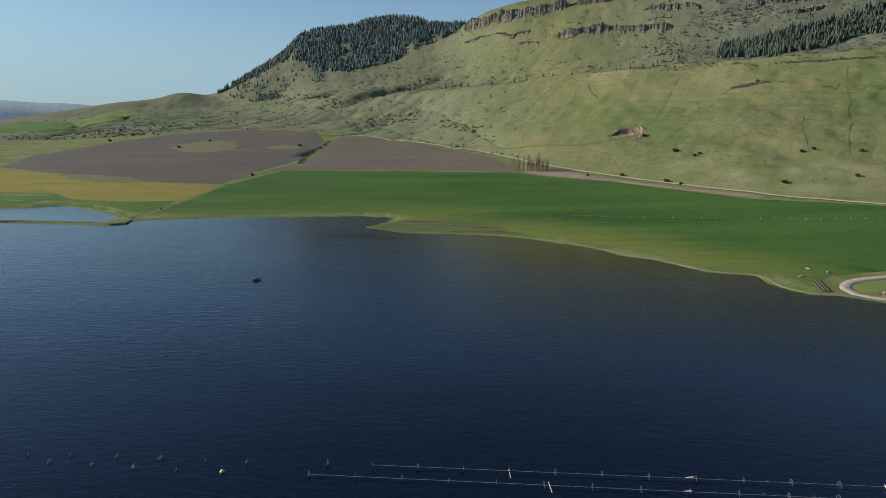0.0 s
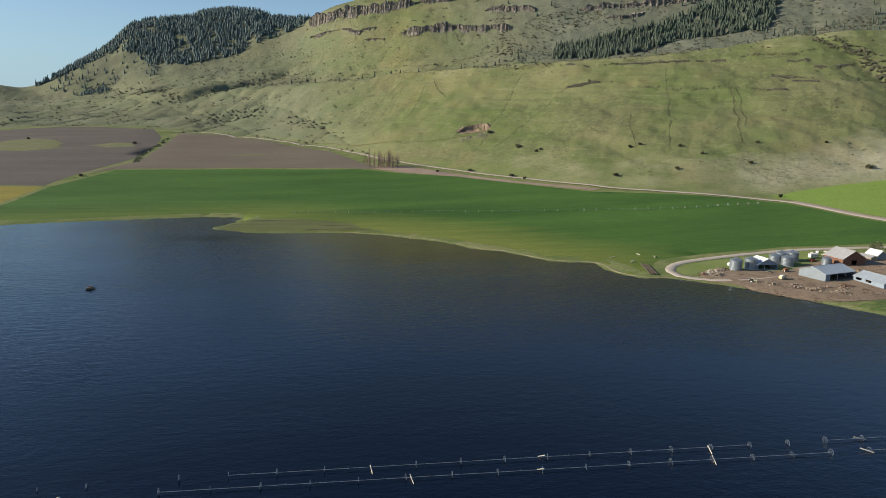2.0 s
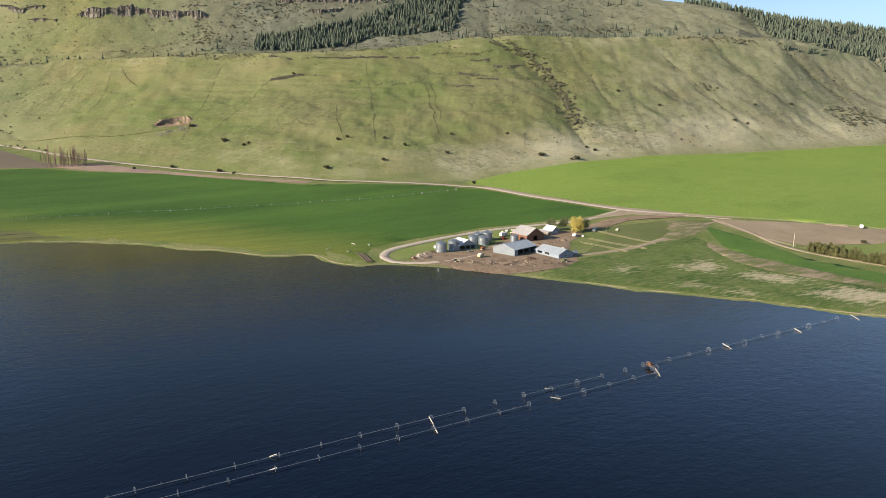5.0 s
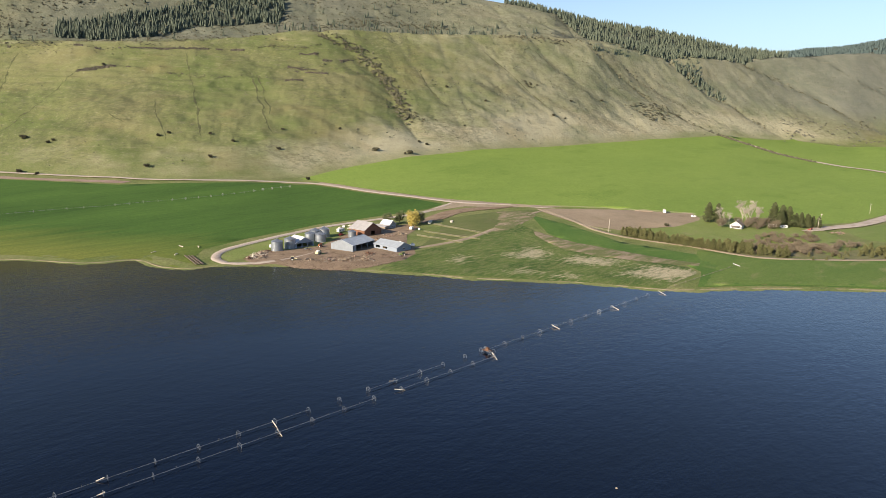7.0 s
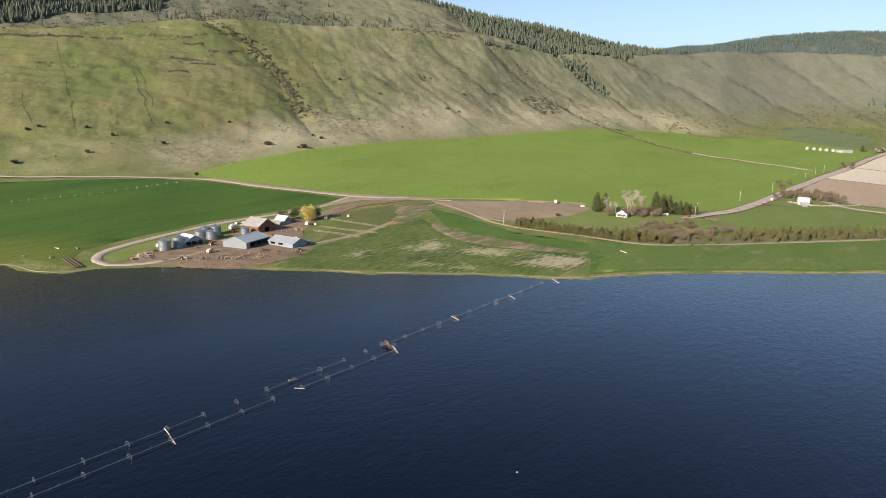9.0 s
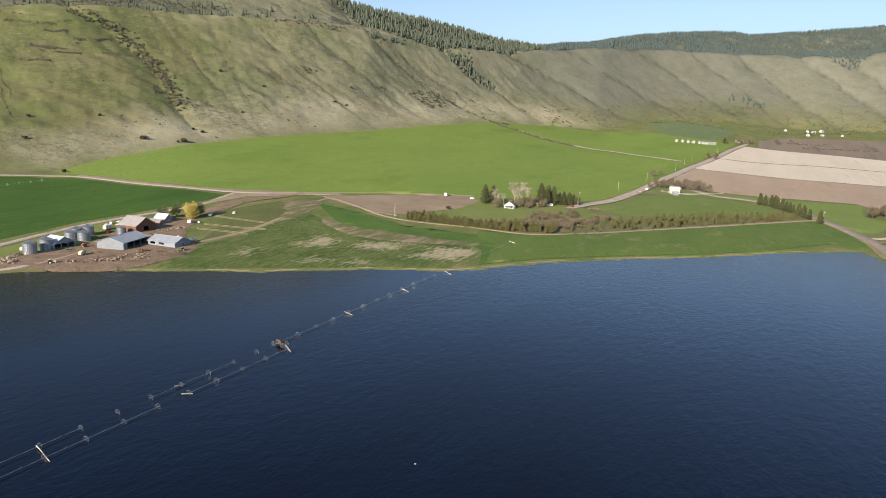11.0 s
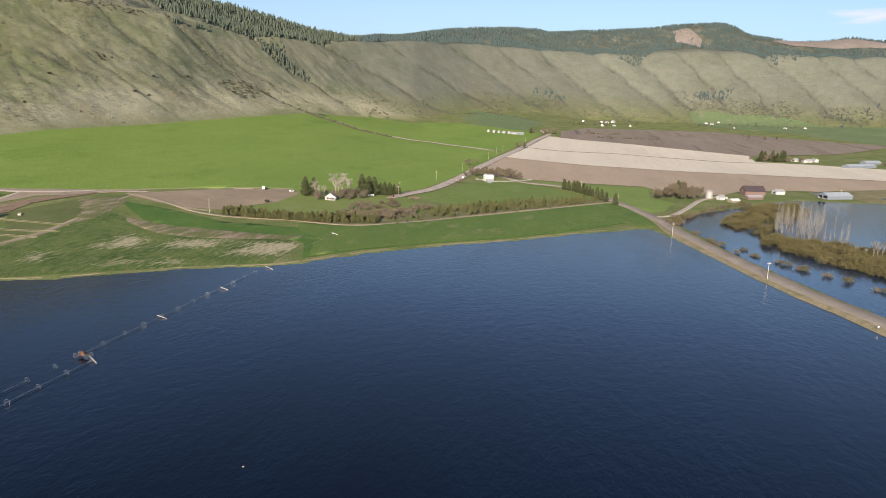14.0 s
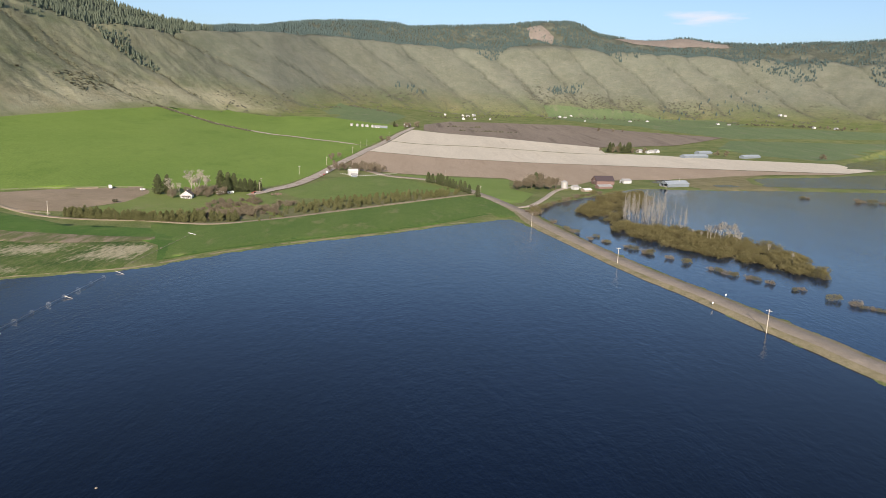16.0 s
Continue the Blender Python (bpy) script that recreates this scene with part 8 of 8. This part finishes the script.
stand(road_sign("round white marker beside the causeway", 0.55), 322, -146, -60, -0.2)
bm = bmesh.new()
for k in range(6):
    box(bm, -3 + k, -0.08, 0, -2.06 + k, 0.08, 0.3)
stand(tagged(part("white_board", bm, WHITEPAINT), "white boards afloat at the causeway edge", "boards"), 487, -109.5, 14, -0.05)

# ---- the white farm at the road ----
stand(gable_house("white_farmhouse", "plain white two-storey house beside the road", "house", 11, 8, 5.6, 2.0, WHITEWALL, ROOFWHITE,
                  windows=(("w", 2, 3.4, 3.6, 5.0), ("w", 6, 7.4, 3.6, 5.0), ("s", 3, 4.4, 1, 2.4), ("s", 9, 10.4, 1, 2.4))), 853, 80, -70)
stand(gable_house("garden_shed", "small white shed with a grey roof", "shed", 6, 6, 2.6, 1.8, GREYWALL, ROOFPALE, windows=(("w", 2, 3.4, 0.8, 2.0),)), 836, 77, -70)
fence("long white board fence beside the white house", [(858, 96), (848, 72), (862, 52), (890, 28)], 2, FENCEWOOD, 3.0, 1.5)
TWIGGY = leafy_tree("bare_tree", random.Random(140), 10, 9, GREYTWIGS, REDBARK, "leafless brown tree behind the white house", "tree", 18, 60, 0.36)
stand(TWIGGY, 905, 108)
for x, y, s in ((894, 102, 1.0), (900, 95, 0.9), (905, 84, 1.1), (895, 68, 0.9), (892, 60, 1.0), (888, 50, 0.8), (935, 112, 0.9), (880, 112, 0.8), (898, 76, 1.1), (912, 98, 1.0), (910, 82, 1.1), (927, 73, 1.2), (922, 65, 1.0), (909, 53, 1.1), (904, 45, 0.9), (937, 93, 1.0), (1011, 126, 1.1), (1046, 119, 0.9), (918, 60, 1.2), (902, 58, 1.0)):
    put(TWIGGY, x, y, rng.uniform(0, 360), 0, s)
stand(car("dark red car on the verge of the road", REDPAINT), 838, 113, 0)
stand(car("pale pickup truck on the verge", POLEWOOD, 5.2, 1.8, "pickup_truck"), 829, 116, 10)
stand(trailer("white trailer by the road", 6, 2.8, WHITEPAINT), 858, 112, 0)
stand(heap("scrap_heap", random.Random(331), 5, 40, RUSTY, "rusty farm scrap along the road verge"), 818, 116, 0)
ROWFIR = pine("shelter_conifer", random.Random(150), 13, 3.6, PINEGREEN, "full dark green conifer in a roadside row", "tree", 0.05, 80, 14, 0.5, 0.5)
stand(ROWFIR, 816, -12)
for x, y, s in ((811, -17, 0.9), (806, -23, 1.0), (799, -26, 1.05), (791, -28, 1.0), (785, -33, 0.95), (777, -36, 0.8), (768, -39, 0.85), (763, -42, 0.7), (751, -46, 0.95), (738, -50, 0.95), (725, -54, 0.8), (700, -61, 1.0)):
    put(ROWFIR, x, y, rng.uniform(0, 360), 0, s)

# ---- the flooded thicket, its dead aspens and the drowned bushes ----
rng = random.Random(51)
WILLOWS = [shrub("willow_bush", random.Random(160 + k), w, h, WILLOWLEAF, "olive-brown willow bush standing in floodwater", "bush", 13, 34, 0.42) for k, (w, h) in enumerate(((9.5, 5.4), (8.5, 4.6), (10.5, 6.2)))]
places = []
for ring, n in (([(626, -148), (688, -173), (745, -201), (768, -228), (774, -254), (724, -244), (655, -212), (606, -187), (575, -168), (579, -157), (598, -149)], 105),
                ([(568, -163), (556, -174), (547, -193), (537, -212), (517, -225), (502, -240), (479, -250), (446, -253), (412, -248), (390, -244), (385, -238), (395, -231), (408, -221), (431, -207), (450, -192), (469, -176), (502, -163), (532, -157)], 190)):
    here = []
    for x, y, z in scatter(rng, ring, 4000):
        if all((x - a) ** 2 + (y - b) ** 2 > 18 for a, b in here):
            here.append((x, y))
        if len(here) >= n:
            break
    places += here
for k, (x, y) in enumerate(places):
    if k < 3:
        stand(WILLOWS[k], x, y, rng.uniform(0, 360), -0.2)
    else:
        put(WILLOWS[k % 3], x, y, rng.uniform(0, 360), -0.2, 0.8 + 0.75 * rng.random() ** 1.5)
DROWNED = [shrub("drowned_bush", random.Random(170 + k), 7.5, 4.0, m, "low twiggy bush half drowned in the channel", "bush", 10, 40, 0.32) for k, m in enumerate((GREYTWIGS, WILLOWLEAF))]
for k, (x, y) in enumerate([(555, -111), (523, -116), (513, -118), (517, -123), (490, -126), (503, -134), (485, -135), (482, -137), (465, -146), (460, -149), (449, -153), (446, -156), (432, -164), (422, -171), (404, -179), (400, -182), (394, -184), (390, -187), (384, -193),
                            (380, -196), (372, -200), (359, -207), (359, -211), (341, -218), (332, -224), (327, -225), (325, -228), (322, -231), (787, -452), (791, -447), (767, -506), (764, -514), (761, -522), (757, -528), (770, -500)]):
    if k < 2:
        stand(DROWNED[k], x, y, rng.uniform(0, 360), -0.4)
    else:
        put(DROWNED[k % 2], x, y, rng.uniform(0, 360), -0.5, rng.uniform(0.6, 1.1) * (1.5 if k > 27 else 1))
for k, (x, y) in enumerate([(606, -99), (598, -101), (590, -103), (611, -106), (629, -108), (640, -117), (650, -122), (660, -127), (673, -134), (684, -141), (697, -150), (710, -158), (723, -167), (734, -176), (745, -185), (755, -193), (764, -202), (603, -106), (618, -111)]):
    put(DROWNED[k % 2], x, y, rng.uniform(0, 360), -0.1, rng.uniform(0.9, 1.6))
ASPENS = [aspen("dead_aspen", random.Random(180 + k), h, GREYBARK, "bare grey-barked tree standing in the flood", "tree") for k, h in enumerate((19, 22, 17))]
spots = []
for ring, n in (([(628, -190), (600, -182), (575, -172), (563, -172), (557, -184), (556, -198), (590, -214), (625, -228), (660, -243), (662, -226)], 105), ([(552, -196), (560, -206), (548, -216), (530, -214), (540, -203)], 14)):
    spots += [(x, y) for x, y, z in scatter(rng, ring, n)]
for k, (x, y) in enumerate(spots):
    if k < 3:
        stand(ASPENS[k], x, y, rng.uniform(0, 360), -0.3)
    else:
        put(ASPENS[k % 3], x, y, rng.uniform(0, 360), -0.3, rng.uniform(0.5, 1.15))
PALETREE = bare_tree("bare_tree", random.Random(190), 15, PALEBARK, "spreading leafless pale tree in the thicket", "tree", 0.34, 4, 3, 0.9, GREYBARK, 0.009)
stand(PALETREE, 499, -221, 0, -0.4)
for k, (x, y) in enumerate([(498, -215), (494, -216), (501, -225), (493, -223), (498, -229), (489, -227), (494, -233), (483, -230), (486, -234), (509, -232), (505, -236), (504, -213), (515, -211), (530, -207), (485, -232), (455, -240), (424, -240), (545, -190)]):
    put(PALETREE, x, y, rng.uniform(0, 360), -0.4, rng.uniform(0.8, 1.25) if k < 11 else rng.uniform(0.5, 0.8))

# ---- the barns across the channel ----
stand(gable_house("red_barn", "dark-roofed barn with faded pink-red boards", "barn", 24, 15, 5.0, 5.6, BARNRED, ROOFRED, {"w": [(5.5, 9.5, 0, 4)]}, windows=(("w", 6.5, 8.5, 5.2 - 1.0, 4.95),)), 866, -232, -78)
stand(gable_house("white_shed", "small white shed with pale roof", "shed", 12, 9, 3.4, 2.2, WHITEWALL, ROOFPALE, {"w": [(3, 6, 0, 2.6)]}), 890, -268, -70)
SILO_FAR = silo("weathered pale grain bin across the channel", 4.0, 7.5, 2.0, ROOFPALE)
stand(SILO_FAR, 806, -171)
stand(gable_house("pump_shed", "small white shed beside the grain bin", "shed", 7, 6, 3.2, 2.0, WHITEWALL, ROOFPALE), 799, -182, -60)
stand(gable_house("low_shed", "low shed with a bright white roof", "shed", 11, 7, 2.0, 1.6, TIMBER, ROOFWHITE), 783, -192, -60)
stand(gable_house("long_shed", "low pinkish shed with pale sheet roof", "shed", 20, 8, 2.6, 1.8, BARNRED, ROOFPALE), 822, -222, -65)
stand(gable_house("hay_shed", "grey-walled hay shed with pale grey roof standing in floodwater", "shed", 36, 15, 3.2, 3.4, GREYWALL, ROOFGREY, {"w": [(1, 6, -0.6, 3.4), (8, 13, -0.6, 3.4)]}), 868, -324, -64, -0.8)
LEAFLESS = leafy_tree("yard_tree", random.Random(200), 15, 13, GREYTWIGS, BARK, "brown twiggy tree in the barnyard", "tree", 30, 60, 0.5)
stand(LEAFLESS, 806, -132)
for x, y, s in ((818, -144, 1.1), (800, -148, 0.8), (806, -154, 0.9), (793, -117, 0.5), (796, -122, 0.6), (800, -112, 0.4), (773, -111, 0.8), (797, -131, 1.1), (780, -137, 0.8), (783, -149, 0.8), (797, -159, 0.9), (788, -124, 0.9)):
    put(LEAFLESS, x, y, rng.uniform(0, 360), 0, s)
put(FIR, 812, -138, 20, 0, 0.95)
put(ROUNDTREE, 797, -127, 0, 0, 0.9)
put(ROUNDTREE, 784, -113, 40, 0, 0.5)
stand(car("white pickup truck by the barns", WHITEPAINT, 5.2, 1.8, "pickup_truck"), 812, -190, 40)

# ---- far farms ----
COTTAGE = gable_house("far_cottage", "small white farmhouse far across the valley", "house", 13, 9, 4.2, 3.2, WHITEWALL, ROOFPALE, windows=(("w", 2, 3.6, 1, 2.6), ("w", 5.4, 7, 1, 2.6), ("s", 3, 5, 1, 2.6), ("s", 8, 10, 1, 2.6)))
stand(COTTAGE, 1535, -486, -60)
for x, y, a, s in ((1548, -528, 20, 1.3), (1535, -512, -70, 1.2), (1524, -500, 10, 1.0), (2653, -157, 0, 1.3), (2636, -175, 40, 1.2), (2690, -201, -30, 1.5), (2514, -247, 0, 1.0), (2613, -89, 0, 1.2), (1720, 130, -60, 0.8), (1711, 104, -60, 1.1), (1862, 35, -50, 1.5),
                   (2535, -1080, 0, 1.3), (2504, -1108, 30, 1.0), (2672, -1376, 10, 1.4), (2660, -1390, 70, 1.0), (2370, -1344, 0, 1.2), (2333, -1400, 20, 1.2), (2782, -548, 10, 1.5), (2758, -566, 60, 1.2), (2806, -598, 0, 1.5), (2616, -612, 0, 1.0), (2641, -789, 30, 1.2), (2654, -858, 0, 1.3), (2457, -148, 0, 1.4), (2489, -190, 30, 1.0)):
    put(COTTAGE, x, y, a, 0, s * 0.75)
stand(gable_house("long_barn", "long low barn with a pale metal roof", "barn", 78, 14, 4, 3, GREYWALL, ROOFGREY), 1447, -575, -57)
stand(gable_house("long_barn", "shorter low barn with a pale metal roof", "barn", 48, 13, 4, 3, GREYWALL, ROOFGREY), 1560, -640, -57)
stand(gable_house("long_barn", "low metal barn at the flood edge", "barn", 62, 12, 4, 3, GREYWALL, ROOFGREY), 1492, -715, -57)
SILO_ROW = silo("distant pale steel grain bin in a row", 3.6, 5.6, 1.6, ROOFPALE)
stand(SILO_ROW, 1699, 165)
for x, y in ((1703, 152), (1706, 140), (1709, 128), (1712, 116)):
    put(SILO_ROW, x, y)
stand(gable_house("far_shed", "long pale shed at the field corner", "shed", 34, 10, 4, 2, GREYWALL, ROOFPALE), 1722, 98, -75)
FARTREE = leafy_tree("far_tree", random.Random(210), 13, 11, GREYTWIGS, BARK, "leafless brown tree beside a far farm", "tree", 14, 16, 1.1)
stand(FARTREE, 1840, 30)
for x, y in ((1810, 38), (1822, 30), (1862, 12), (1880, 8), (1530, -398), (1506, -407), (1496, -417), (1521, -442), (1501, -461), (1510, -430), (1515, -475), (1528, -495), (1528, -659), (1504, -668), (1520, -650), (1503, -881), (1508, -890), (1790, 60), (1570, -470), (1550, -440), (1540, -420),
             (2200, -560), (2180, -600), (2210, -640), (2350, -1380), (2320, -1420), (2300, -1450), (2420, -1300), (1375, 62), (1380, 75)):
    put(FARTREE, x, y, rng.uniform(0, 360), 0, rng.uniform(0.6, 1.2))
for x, y, s in ((1500, -410, 1.2), (1512, -420, 1.1), (1508, -452, 1.3), (1497, -440, 1.0), (1520, -460, 1.2), (1790, 66, 0.8), (1515, -436, 1.2)):
    put(FIR, x, y, rng.uniform(0, 360), 0, s)
rng = random.Random(61)
hedge = Woods()
for path, n, wide, size in (([(1905, -110), (1930, -190), (1950, -260)], 50, 6, 5), ([(2050, -80), (2060, -130), (2080, -170)], 24, 6, 7), ([(2300, -1430), (2420, -1320), (2560, -1120)], 70, 14, 8), ([(2700, -500), (2760, -640), (2700, -900)], 60, 20, 8),
                            ([(2420, 260), (2330, 160), (2280, 90)], 36, 8, 6), ([(2240, 300), (2280, 250)], 14, 5, 6), ([(2420, -40), (2560, -160), (2700, -300)], 50, 24, 7)):
    line = smooth_line(path, 8)
    for _ in range(n):
        p = rng.choice(line)
        x, y = p.x + rng.gauss(0, wide), p.y + rng.gauss(0, wide)
        s = size * rng.uniform(0.6, 1.3)
        hedge.bush(rng, x, y, ground_at(x, y) - 0.3, s, s * 0.8, 5)
hedge.done("far_hedges", SAGE, "dark hedges and thickets across the valley floor", "hedge")
